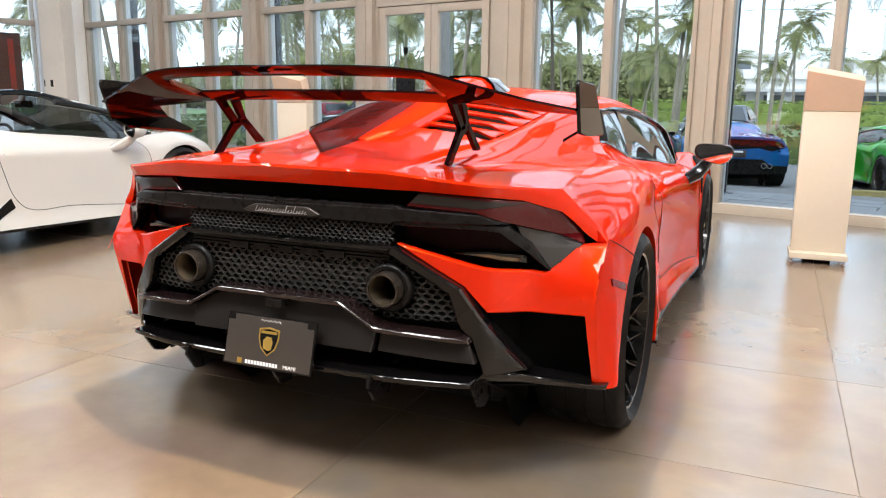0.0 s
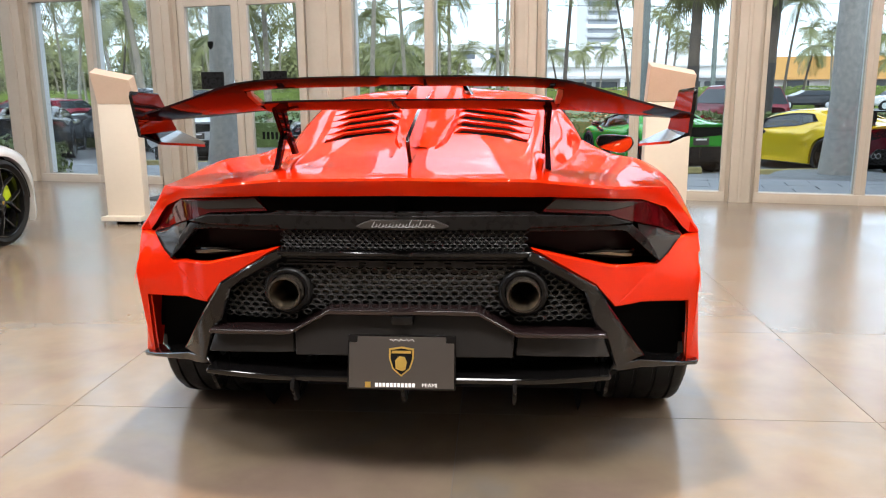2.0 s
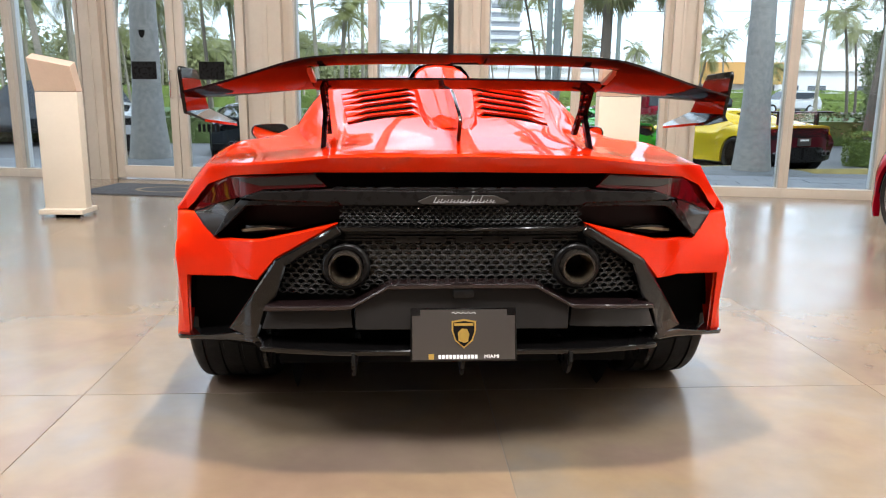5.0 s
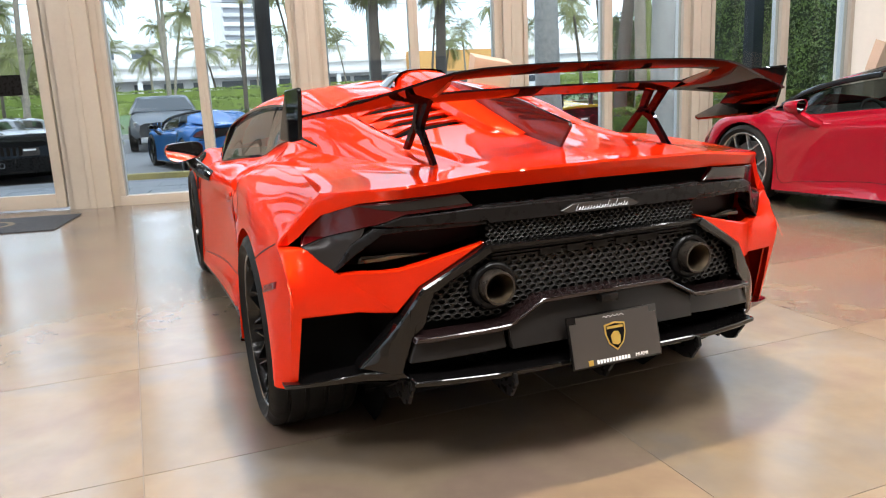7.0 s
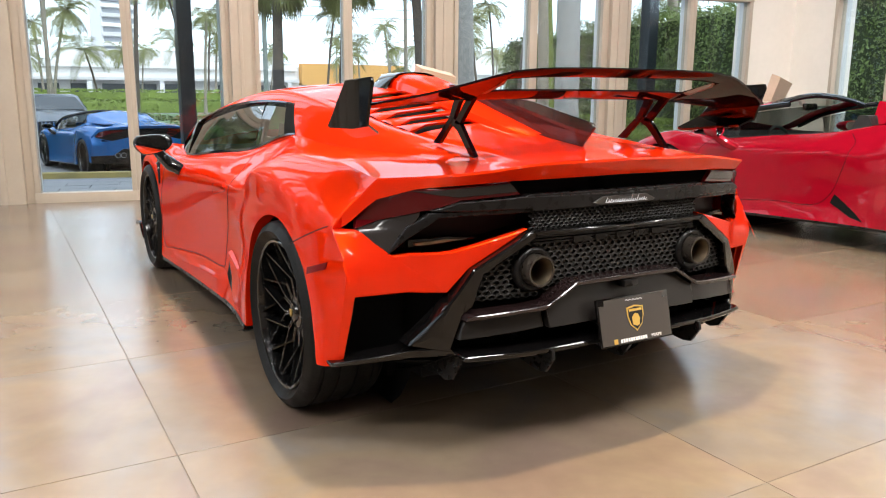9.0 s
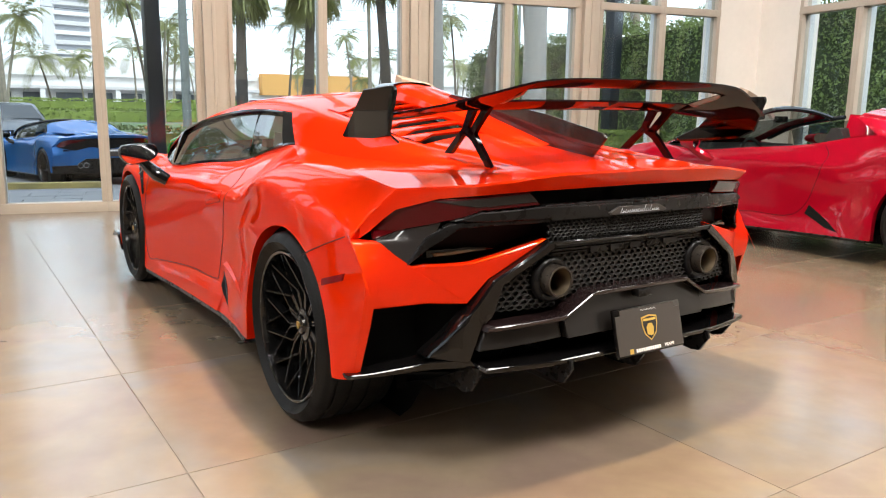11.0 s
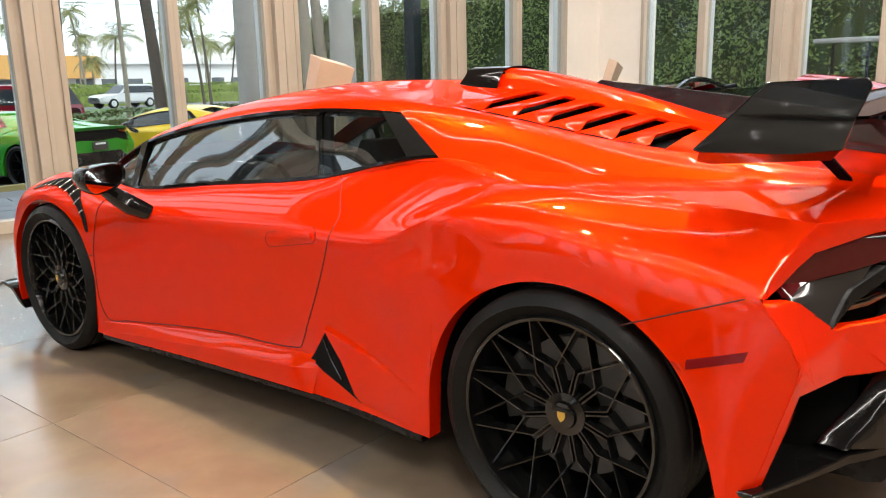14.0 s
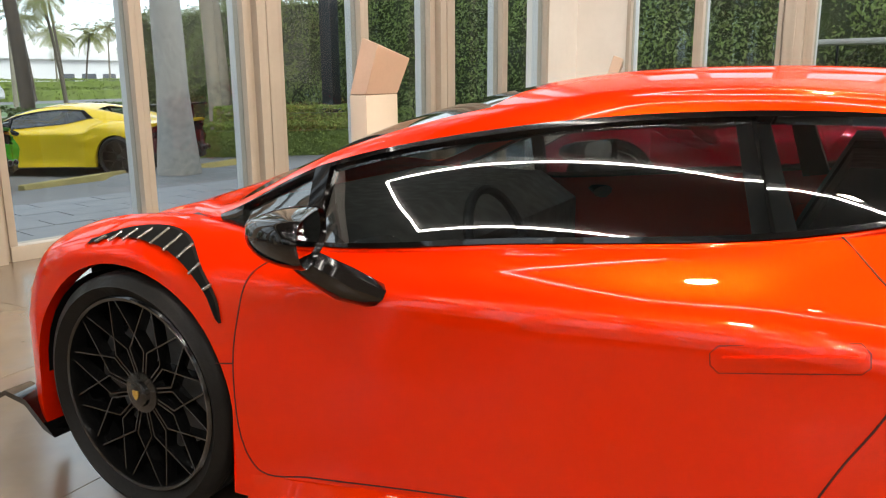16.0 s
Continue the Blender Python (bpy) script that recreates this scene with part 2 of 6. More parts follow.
# ---- mesh helpers ----
def thing(name, label, category, m=None, group="", kind=""):
    ob = new(name)
    ob.empty_display_size = 0.1
    if m is not None:
        ob.matrix_world = m
    return tagged(ob, label, category, group, kind)


def finish(bm, angle=35.0):
    bmesh.ops.recalc_face_normals(bm, faces=bm.faces)
    for f in bm.faces:
        f.smooth = True
    for e in bm.edges:
        if len(e.link_faces) == 2 and e.calc_face_angle(0) > radians(angle):
            e.smooth = False
    return bm


def part(name, bm, material, parent=None, label="", angle=35.0, m=None):
    """Links a bmesh as one mesh object, under a thing or a part."""
    finish(bm, angle)
    me = bpy.data.meshes.new(name)
    bm.to_mesh(me)
    bm.free()
    for one in material if isinstance(material, (list, tuple)) else (material,):
        me.materials.append(one)
    ob = new(name, me)
    if m is not None:
        ob.matrix_basis = m
    if parent is not None:
        ob.parent = parent
    return tagged(ob, label)


def box(bm, x0, x1, y0, y1, z0, z1, bevel=0.0):
    vs = bmesh.ops.create_cube(bm, size=1)["verts"]
    for v in vs:
        v.co = Vector((x0 + (v.co.x + .5) * (x1 - x0), y0 + (v.co.y + .5) * (y1 - y0), z0 + (v.co.z + .5) * (z1 - z0)))
    if bevel:
        es = list({e for v in vs for e in v.link_edges})
        return bmesh.ops.bevel(bm, geom=es, offset=bevel, segments=2, affect='EDGES', profile=0.6)["verts"]
    return vs


def boxes(*rows, bevel=0.0):
    bm = bmesh.new()
    for r in rows:
        box(bm, *r, bevel=bevel)
    return bm


def prism(bm, pts, axis, a, b):
    """A polygon in the plane across an axis, drawn out from a to b along it."""
    def at(p, h):
        return {"x": (h, p[0], p[1]), "y": (p[0], h, p[1]), "z": (p[0], p[1], h)}[axis]
    lo, hi = [bm.verts.new(at(p, a)) for p in pts], [bm.verts.new(at(p, b)) for p in pts]
    bm.faces.new(lo)
    bm.faces.new(hi[::-1])
    n = len(pts)
    for i in range(n):
        bm.faces.new((lo[i], hi[i], hi[(i + 1) % n], lo[(i + 1) % n]))
    return lo + hi


def lathe(bm, prof, n=48, axis="x", closed=False):
    """Turns a profile of (radius, height) round an axis."""
    rings = []
    for k in range(n):
        a = 2 * math.pi * k / n
        c, s = math.cos(a), math.sin(a)
        if axis == "x":
            rings.append([bm.verts.new((h, r * c, r * s)) for r, h in prof])
        elif axis == "y":
            rings.append([bm.verts.new((r * c, h, r * s)) for r, h in prof])
        else:
            rings.append([bm.verts.new((r * c, r * s, h)) for r, h in prof])
    m = len(prof)
    for k in range(n):
        p, q = rings[k], rings[(k + 1) % n]
        for i in range(m if closed else m - 1):
            j = (i + 1) % m
            bm.faces.new((p[i], p[j], q[j], q[i]))
    return rings


def tube(bm, pts, r, n=10, cap=True):
    """A round bar along a line of points; r: one radius or one for each point."""
    pts = [Vector(p) for p in pts]
    rs = r if isinstance(r, (list, tuple)) else [r] * len(pts)
    rings = []
    for i, p in enumerate(pts):
        d = (pts[min(i + 1, len(pts) - 1)] - pts[max(i - 1, 0)]).normalized()
        a = d.orthogonal().normalized() if not rings else (rings_a - d * rings_a.dot(d)).normalized()
        rings_a = a
        b = d.cross(a)
        rings.append([bm.verts.new(p + rs[i] * (a * math.cos(2 * math.pi * k / n) + b * math.sin(2 * math.pi * k / n))) for k in range(n)])
    for p, q in zip(rings, rings[1:]):
        for k in range(n):
            bm.faces.new((p[k], p[(k + 1) % n], q[(k + 1) % n], q[k]))
    if cap:
        bm.faces.new(rings[0][::-1])
        bm.faces.new(rings[-1])
    return rings


def catmull(ctrl, per):
    """Points on a smooth curve through the control points, per steps to a span."""
    c = np.array(ctrl, float)
    out = []
    for i in range(len(c) - 1):
        p0, p1, p2, p3 = c[max(i - 1, 0)], c[i], c[i + 1], c[min(i + 2, len(c) - 1)]
        d1 = p2 - p1
        # Tangents damped so that unequal spans do not overshoot.
        l0, l1, l2 = (np.linalg.norm(a) + 1e-9 for a in (p1 - p0, d1, p3 - p2))
        m1 = (p1 - p0) / l0 * l1 * 0.5 + d1 * 0.5 if i else d1
        m2 = (p3 - p2) / l2 * l1 * 0.5 + d1 * 0.5 if i < len(c) - 2 else d1
        for k in range(per):
            t = k / per
            out.append((2 * t**3 - 3 * t**2 + 1) * p1 + (t**3 - 2 * t**2 + t) * m1 + (3 * t**2 - 2 * t**3) * p2 + (t**3 - t**2) * m2)
    out.append(c[-1])
    return out


def smooth_at(xs, vs, x):
    """Smooth interpolation of a table at x."""
    if x <= xs[0]:
        return vs[0]
    if x >= xs[-1]:
        return vs[-1]
    i = max(k for k in range(len(xs) - 1) if xs[k] <= x)
    h = xs[i + 1] - xs[i]
    t = (x - xs[i]) / h

    def slope(k):
        if k == 0 or k == len(xs) - 1:
            k0, k1 = max(k - 1, 0), min(k + 1, len(xs) - 1)
            return (vs[k1] - vs[k0]) / (xs[k1] - xs[k0])
        a, b = (vs[k] - vs[k - 1]) / (xs[k] - xs[k - 1]), (vs[k + 1] - vs[k]) / (xs[k + 1] - xs[k])
        return 0.0 if a * b <= 0 else 2 * a * b / (a + b)
    m1, m2 = slope(i) * h, slope(i + 1) * h
    return (2 * t**3 - 3 * t**2 + 1) * vs[i] + (t**3 - 2 * t**2 + t) * m1 + (3 * t**2 - 2 * t**3) * vs[i + 1] + (t**3 - t**2) * m2


def grid(bm, rows, flip=False, mat_at=None, skip=None):
    """Quads between rows of points."""
    vs = [[bm.verts.new(p) for p in r] for r in rows]
    for i in range(len(vs) - 1):
        for j in range(len(vs[0]) - 1):
            if skip and skip(i, j):
                continue
            q = (vs[i][j], vs[i][j + 1], vs[i + 1][j + 1], vs[i + 1][j])
            try:
                f = bm.faces.new(q[::-1] if flip else q)
            except ValueError:
                continue
            if mat_at:
                f.material_index = mat_at(i, j)
    return vs


def mirror_x(bm):
    """Adds the mirror image across x = 0, and welds the middle."""
    d = bmesh.ops.duplicate(bm, geom=bm.verts[:] + bm.edges[:] + bm.faces[:])
    vs = [g for g in d["geom"] if isinstance(g, bmesh.types.BMVert)]
    fs = [g for g in d["geom"] if isinstance(g, bmesh.types.BMFace)]
    for v in vs:
        v.co.x = -v.co.x
    bmesh.ops.reverse_faces(bm, faces=fs)
    bmesh.ops.remove_doubles(bm, verts=bm.verts, dist=0.0004)
    return bm


def text(name, words, size, m, material, parent=None, depth=0.0006, wide=1.0):
    """Raised lettering in the built-in font, as a mesh."""
    cu = bpy.data.curves.new(name, 'FONT')
    cu.body, cu.size, cu.extrude, cu.align_x, cu.align_y = words, size, depth, 'CENTER', 'CENTER'
    tmp = new("tmp", cu)
    me = bpy.data.meshes.new_from_object(tmp.evaluated_get(bpy.context.evaluated_depsgraph_get()))
    bpy.data.objects.remove(tmp)
    bpy.data.curves.remove(cu)
    me.transform(Matrix.Diagonal((wide, 1, 1, 1)))
    me.materials.clear()
    me.materials.append(material)
    ob = new(name, me)
    ob.matrix_basis = m
    if parent is not None:
        ob.parent = parent
    return ob

# ---- showroom: walls, windows, ceiling ----
# The window wall runs askew to the cars: u along it, w outwards.
WF = Matrix.Translation((1.235, 5.773, 0)) @ pose(0, 0, 0, 0, 0, -12.08)
U0, U1, BACK, HIGH = -12.6, 6.70, -13.0, 5.5


def structure(name, bm, material, label, category, m=WF):
    return tagged(part(name, bm, material, m=m), label, category, kind="structure")


structure("floor_slab", boxes((U0 - .3, U1 + .3, BACK - .3, 0.02, -0.30, -0.002)), GROUT, "grey-brown joints and bed under the floor tiles", "floor")
structure("ceiling", boxes((U0 - .3, U1 + .3, BACK - .3, 0.3, HIGH, HIGH + .2)), CEILING, "plain dark-toned showroom ceiling", "ceiling")
structure("wall_south", boxes((U0 - .3, U1 + .3, BACK - .3, BACK, -.1, HIGH)), WALL_DARK, "dark brown panelled back wall", "wall")
structure("wall_west", boxes((U0 - .3, U0, BACK, 0.3, 5.3, HIGH), (U0 - .3, U0, -.70, 0.3, -.1, 5.3), (U0 - .3, U0, BACK, -11.90, -.1, 5.3), *[(U0 - .3, U0, -2.10 - 1.4 * k, -1.70 - 1.4 * k, -.1, 5.3) for k in range(7)]), PLASTER, "beige plaster side wall with tall window openings", "wall")
structure("wall_east", boxes((U1, U1 + .3, BACK, -5.3, -.1, HIGH), (U1, U1 + .3, -5.3, 0.3, 3.5, HIGH), (U1, U1 + .3, -0.73, 0.3, -.1, 3.5)),
          PLASTER, "beige plaster side wall with openings for windows", "wall")
structure("wall_north_corner", boxes((5.98, U1, 0, 0.3, -.1, HIGH)), PLASTER, "pale plaster pier at the corner of the windows", "wall")
structure("wall_north_west_pier", boxes((U0, -12.2, -0.25, 0.3, -.1, HIGH)), PLASTER, "pale plaster pier beside the windows", "wall")
structure("wall_north_head", boxes((-12.2, 5.98, 0.0, 0.3, 5.1, HIGH)), PLASTER, "plain plaster band over the tall windows", "wall")

PILLARS = [(-10.0, .40), (-7.55, .40), (-5.25, .36), (-3.03, .54), (-.63, .30), (1.66, .29), (3.95, .30)]
MULLIONS = [-11.1, -8.70, -6.40, -4.19, -1.77, .545, 2.82, 5.06]


def pillar(u, w, k, base=WF, h=5.1):
    bm = boxes((u - w / 2, u + w / 2, -0.02, 0.20, -.02, h), (u - w * .36, u + w * .36, -0.10, 0.0, -.02, h), (u - w * .06, u + w * .06, -0.115, -0.08, -.02, h), bevel=0.004)
    return structure("trim_pillar_%d" % k, bm, FRAME_TAN, "tan-painted metal pillar with vertical grooves between windows", "pillar", m=base)


for k, (u, w) in enumerate(PILLARS):
    pillar(u, w, k + 1)


def window(k, a, b, base=WF, sill=0.10, head=2.36, top=5.1, fr=0.05):
    """A tall fixed light between a and b, with a rail low down and one at door height."""
    w = thing("window_%d" % k, "tall showroom window with a tan metal frame and clear panes", "window", m=base, kind="structure")
    bm = boxes((a, b, -0.05, 0.11, -.02, sill), (a, b, -0.045, 0.105, head, head + .09), (a, b, -0.045, 0.105, top - .06, top),
               (a, a + fr, -0.035, 0.10, sill, top - .06), (b - fr, b, -0.035, 0.10, sill, top - .06), bevel=0.003)
    part("window_frame", bm, FRAME_TAN, w)
    for c in (a, b - fr * .9):
        part("outer_frame", boxes((c + .002, c + fr * .9 - .002, 0.104, 0.19, sill, top - .06), bevel=.003), OUTER_FRAME, w)
    for z0, z1 in ((sill, head), (head + .09, top - .06)):
        p = part("pane", boxes((a + fr, b - fr, 0.03, 0.042, z0, z1)), PANE_GLASS, w)
        p.visible_shadow = False
    return w


edges = [-12.2] + sorted([u - w / 2 for u, w in PILLARS] + [u + w / 2 for u, w in PILLARS]) + [5.98]
n_win = 0
for a, b in zip(edges[0::2], edges[1::2]):
    mid = [m for m in MULLIONS if a < m < b]
    if -5.2 < a < -4.5:
        DOOR_BAY = (a, b)
        continue
    for c, d in ((a, mid[0]), (mid[0], b)) if mid else ((a, b),):
        n_win += 1
        window(n_win, c, d)
for c, d in ((.73, 1.65), (1.65, 2.60), (2.88, 3.83), (3.83, 4.75)):
    n_win += 1
    window(n_win, c, d, WF @ Matrix.Translation((U1, 0, 0)) @ pose(0, 0, 0, 0, 0, -90), top=3.5)
pillar(0, .28, 20, WF @ Matrix.Translation((U1, -2.74, 0)) @ pose(0, 0, 0, 0, 0, -90), 3.5)
pillar(0, .5, 21, WF @ Matrix.Translation((U1, -5.0, 0)) @ pose(0, 0, 0, 0, 0, -90), 3.5)
for k in range(8):
    n_win += 1
    window(n_win, .70 + 1.4 * k, 1.70 + 1.4 * k, WF @ Matrix.Translation((U0, 0, 0)) @ pose(0, 0, 0, 0, 0, -90) @ Matrix.Translation((0, -.12, 0)), top=5.3)

# ---- low mid-engined coupe ----
# Lines run from the tail to the nose, each through the same twelve stations.
LINE_CREASE = [(.912, -.473, .745), (.936, -.20, .812), (.930, .10, .857), (.922, .38, .842), (.903, .62, .748), (.884, 1.05, .733), (.888, 1.6, .715), (.902, 2.12, .705),
               (.918, 2.36, .70), (.932, 2.62, .735), (.90, 3.0, .69), (.70, 3.32, .56)]
LINE_BELT = [(.792, -.50, .892), (.775, -.20, .915), (.768, .10, .924), (.728, .35, .926), (.664, .576, .952), (.705, 1.09, .858), (.747, 1.6, .810), (.797, 2.12, .766),
             (.80, 2.40, .80), (.80, 2.65, .815), (.74, 3.03, .735), (.56, 3.36, .575)]
LINE_FOOT = [(.43, -.665, .934), (.505, -.20, .928), (.567, .10, .930), (.613, .35, .938), (.650, .576, .962), (.692, 1.09, .866), (.737, 1.6, .818), (.786, 2.12, .774),
             (.735, 2.45, .80), (.62, 2.72, .785), (.55, 3.08, .705), (.42, 3.38, .57)]
LINE_RAIL = [(.39, -.675, .938), (.43, -.20, .968), (.475, .12, 1.004), (.530, .45, 1.055), (.572, .796, 1.094), (.607, 1.157, 1.105), (.655, 1.62, 1.068), (.715, 2.118, .965),
             (.72, 2.47, .815), (.58, 2.74, .79), (.48, 3.09, .705), (.36, 3.39, .57)]
LINE_ROOF = [(.36, -.685, .941), (.37, -.20, .972), (.40, .12, 1.012), (.44, .45, 1.075), (.475, .79, 1.13), (.50, 1.16, 1.155), (.535, 1.62, 1.125), (.585, 2.12, 1.005),
             (.60, 2.52, .83), (.45, 2.78, .795), (.36, 3.1, .705), (.27, 3.40, .57)]
LINE_SPINE = [(.08, -.70, .944), (.105, -.20, .997), (.115, .12, 1.064), (.125, .45, 1.133), (.15, .79, 1.170), (.20, 1.16, 1.187), (.20, 1.62, 1.168), (.22, 2.12, 1.065),
              (.23, 2.6, .885), (.20, 2.85, .80), (.16, 3.12, .705), (.12, 3.41, .57)]
LINE_MID = [(0, -.70, .946), (0, -.20, 1.008), (0, .12, 1.078), (0, .45, 1.148), (0, .79, 1.182), (0, 1.16, 1.199), (0, 1.62, 1.180), (0, 2.12, 1.078),
            (0, 2.62, .892), (0, 2.87, .80), (0, 3.13, .705), (0, 3.41, .57)]
LINES = (LINE_CREASE, LINE_BELT, LINE_FOOT, LINE_RAIL, LINE_ROOF, LINE_SPINE, LINE_MID)
BULGE = (.016, .003, .006, .008, .006, .004)
SIDE_Y = [-.5, -.2, .15, .42, .65, .95, 1.5, 2.1, 2.35, 2.62, 3.0, 3.3]
SIDE_LOW = [.93, .955, .96, .95, .93, .918, .925, .945, .95, .955, .93, .74]
SIDE_DOOR = [.945, .958, .96, .945, .90, .868, .878, .92, .94, .955, .94, .76]
SIDE_WAIST = [.935, .955, .955, .93, .880, .868, .882, .915, .935, .95, .935, .76]
PER = 12
NET = [catmull(line, PER) for line in LINES]
CREASE_Y = [p[1] for p in NET[0]]
CREASE_X, CREASE_Z = [p[0] for p in NET[0]], [p[2] for p in NET[0]]


def flank_x(y, z):
    """Half width of the body side at a place along it and a height."""
    zc, xc = float(np.interp(y, CREASE_Y, CREASE_Z)), float(np.interp(y, CREASE_Y, CREASE_X))
    zt = max(zc, .56)
    xs = [smooth_at(SIDE_Y, t, y) for t in (SIDE_LOW, SIDE_DOOR, SIDE_WAIST)]
    # Behind the door a facet leans in above a low ridge, under the overhanging crease.
    scoop = math.exp(-((y - .55) / .22) ** 2)
    xs += [xs[2] + (xc - xs[2]) * .45 + .010 * scoop, xs[2] + (xc - xs[2]) * .80 - .022 * scoop, xc]
    # A ledge under the door, falling towards the nose.
    ledge = float(np.interp(y, [.40, 1.07, 1.43, 2.05, 2.20], [.30, .298, .281, .223, .21]))
    xs.insert(1, xs[1] + .004)
    zs = [.14, ledge, max(.32, ledge + .05), .50, .50 + (zt - .50) * .45, .50 + (zt - .50) * .80, zt]
    return smooth_at(zs, xs, z)


def arch_z(y):
    """Height of the wheel arches' edge over a place, or 0."""
    best = 0.0
    for yc, zc, a, b in ((0.0, .345, .392, .366), (2.645, .332, .377, .370)):
        t = 1 - ((y - yc) / a) ** 2
        if t > 0:
            best = max(best, zc + b * math.sqrt(t))
        elif t > -0.01:
            best = max(best, 0)
    return best


def sill_z(y):
    return .198 - .024 * (y - .3)


REAR_X = [0, .35, .45, .63, .72, .785, .85, .92, .97, 1.0]
REAR_Y = [-.76, -.752, -.737, -.688, -.612, -.535, -.482, -.435, -.385, -.34]


def rear_y(x, z=0.75):
    """Where the tail's skin lies across a half width and a height."""
    x = abs(x)
    high = smooth_at(REAR_X, REAR_Y, x)
    if x < .72 or z > .76:
        return high
    ex, ey = tail_corner(z)
    low = -.612 + (ey + .612) * (x - .72) / (ex - .72)
    return low + (high - low) * max(0.0, min(1.0, (z - .735) / .025))


CORNER_Z = [.29, .59, .62, .745]
CORNER_Y = [-.483, -.563, -.560, -.473]
CORNER_X = [.905, .898, .900, .912]


def tail_corner(z):
    """Where body side and tail skin meet at a height: half width and place."""
    return float(np.interp(z, CORNER_Z, CORNER_X)), float(np.interp(z, CORNER_Z, CORNER_Y))


def strip_rows(band, lo=0, hi=None, sub=4, lift=0.0):
    """Rows of points over one band between two lines, from net index lo to hi."""
    p, q = NET[band], NET[band + 1]
    hi = len(p) - 1 if hi is None else hi
    rows = []
    for k in range(lo, hi + 1):
        a, b = Vector(p[k]), Vector(q[k])
        t = (Vector(p[min(k + 1, len(p) - 1)]) - Vector(p[max(k - 1, 0)])).normalized()
        nrm = (b - a).cross(t).normalized()
        if nrm.z < 0:
            nrm.negate()
        st = k / PER
        bulge = BULGE[band] if band else float(np.interp(st, [0, 2, 2.7, 3.3, 4.2, 5], [.016, .018, .008, -.016, -.014, .010]))
        bulge *= min(1.0, k / 8)
        rows.append([a.lerp(b, s / sub) + nrm * (bulge * 4 * (s / sub) * (1 - s / sub) + lift) for s in range(sub + 1)])
    return rows


def shoulder_row(y, sub=8):
    """Points from crease to belt at a place along the crease."""
    f = float(np.interp(y, CREASE_Y, range(len(CREASE_Y))))
    k = min(int(f), len(CREASE_Y) - 2)
    f -= k
    a, b = Vector(NET[0][k]).lerp(Vector(NET[0][k + 1]), f), Vector(NET[1][k]).lerp(Vector(NET[1][k + 1]), f)
    nrm = (b - a).cross(Vector(NET[0][k + 1]) - Vector(NET[0][k])).normalized()
    if nrm.z < 0:
        nrm.negate()
    bulge = min(1.0, (k + f) / 8) * float(np.interp((k + f) / PER, [0, 2, 2.7, 3.3, 4.2, 5], [.016, .018, .008, -.016, -.014, .010]))
    return [a.lerp(b, s / sub) + nrm * (bulge * 4 * (s / sub) * (1 - s / sub)) for s in range(sub + 1)]


def column_heights(zb, zt):
    """Fourteen steps from an edge up to the crease, evenly spaced near the crease."""
    zm = max(zt - .17, zb + .01)
    return [zb + (zm - zb) * s / 8 for s in range(9)] + [zm + (zt - zm) * s / 6 for s in range(1, 7)]


def side_columns():
    """The whole side, sill or arch up to the belt, with the crease rounded off."""
    ys = set(np.arange(-.30, 3.301, .05).round(3))
    for yc, a in ((0.0, .392), (2.645, .377)):
        for d in (-1, 1):
            ys |= {round(yc + d * a, 4), round(yc + d * (a + .004), 4)}
            for k in range(1, 16):
                ys.add(round(yc + d * a * math.sin(k / 16 * math.pi / 2), 4))
    ys = sorted(y for y in ys if -.30 <= y <= 3.30)
    n, cols = 14, []
    for y in ys:
        zt = float(np.interp(y, CREASE_Y, CREASE_Z))
        zb = max(sill_z(y), arch_z(y))
        col = [Vector((flank_x(y, z), y, z)) for z in column_heights(zb, zt)] + shoulder_row(y)[1:]
        w = max(0.0, min(1.0, (3.30 - y) / .2))
        soft = max(0.0, min(1.0, max((.40 - y) / .35, (y - 2.1) / .3)))
        w *= .25 + .75 * soft * soft * (3 - 2 * soft)
        for _ in range(10):
            col = col[:n - 5] + [col[i].lerp((col[i - 1] + col[i + 1]) / 2, .5 * w) for i in range(n - 5, n + 6)] + col[n + 6:]
        cols.append(col)
    return ys, cols


def tail_columns():
    """The tail's side, from the rear arch's edge (first column) out to the corner."""
    zt, zb = float(np.interp(-.30, CREASE_Y, CREASE_Z)), arch_z(-.30)
    heights = list(np.linspace(.29, zb, 13)) + column_heights(zb, zt)[1:]
    cols = []
    for q in range(11):
        crest = shoulder_row(-.30 + (CREASE_Y[0] + .30) * q / 10)
        col = []
        for zi in heights[:-1]:
            f = (zi - .29) / (zt - .29)
            yi = -.392 * math.sqrt(max(0.0, 1 - (max(0.0, zi - .345) / .366) ** 2)) if zi < zb else -.30
            yi -= .03 * max(0.0, (.40 - zi) / .11)
            zo = .292 + (.745 - .292) * f
            xo, yo = tail_corner(zo)
            p = Vector((flank_x(yi, zi), yi, zi)).lerp(Vector((xo, yo, zo)), q / 10)
            # Slightly full between arch and corner, running into the crease above.
            p.x += .012 * math.sin(math.pi * q / 10) * (1 - f ** 4)
            top = Vector((flank_x(-.30, zt), -.30, zt)).lerp(Vector((*tail_corner(.745), .745)), q / 10)
            col.append(p + (crest[0] - top) * f ** 4)
        n, w = len(col), 1 - q / 10
        col += crest
        for _ in range(10):
            col = col[:n - 5] + [col[i].lerp((col[i - 1] + col[i + 1]) / 2, .5 * w) for i in range(n - 5, n + 6)] + col[n + 6:]
        cols.append(col)
    return cols


SIDE_COL_Y, SIDE_COLS = side_columns()
TAIL_COLS = tail_columns()


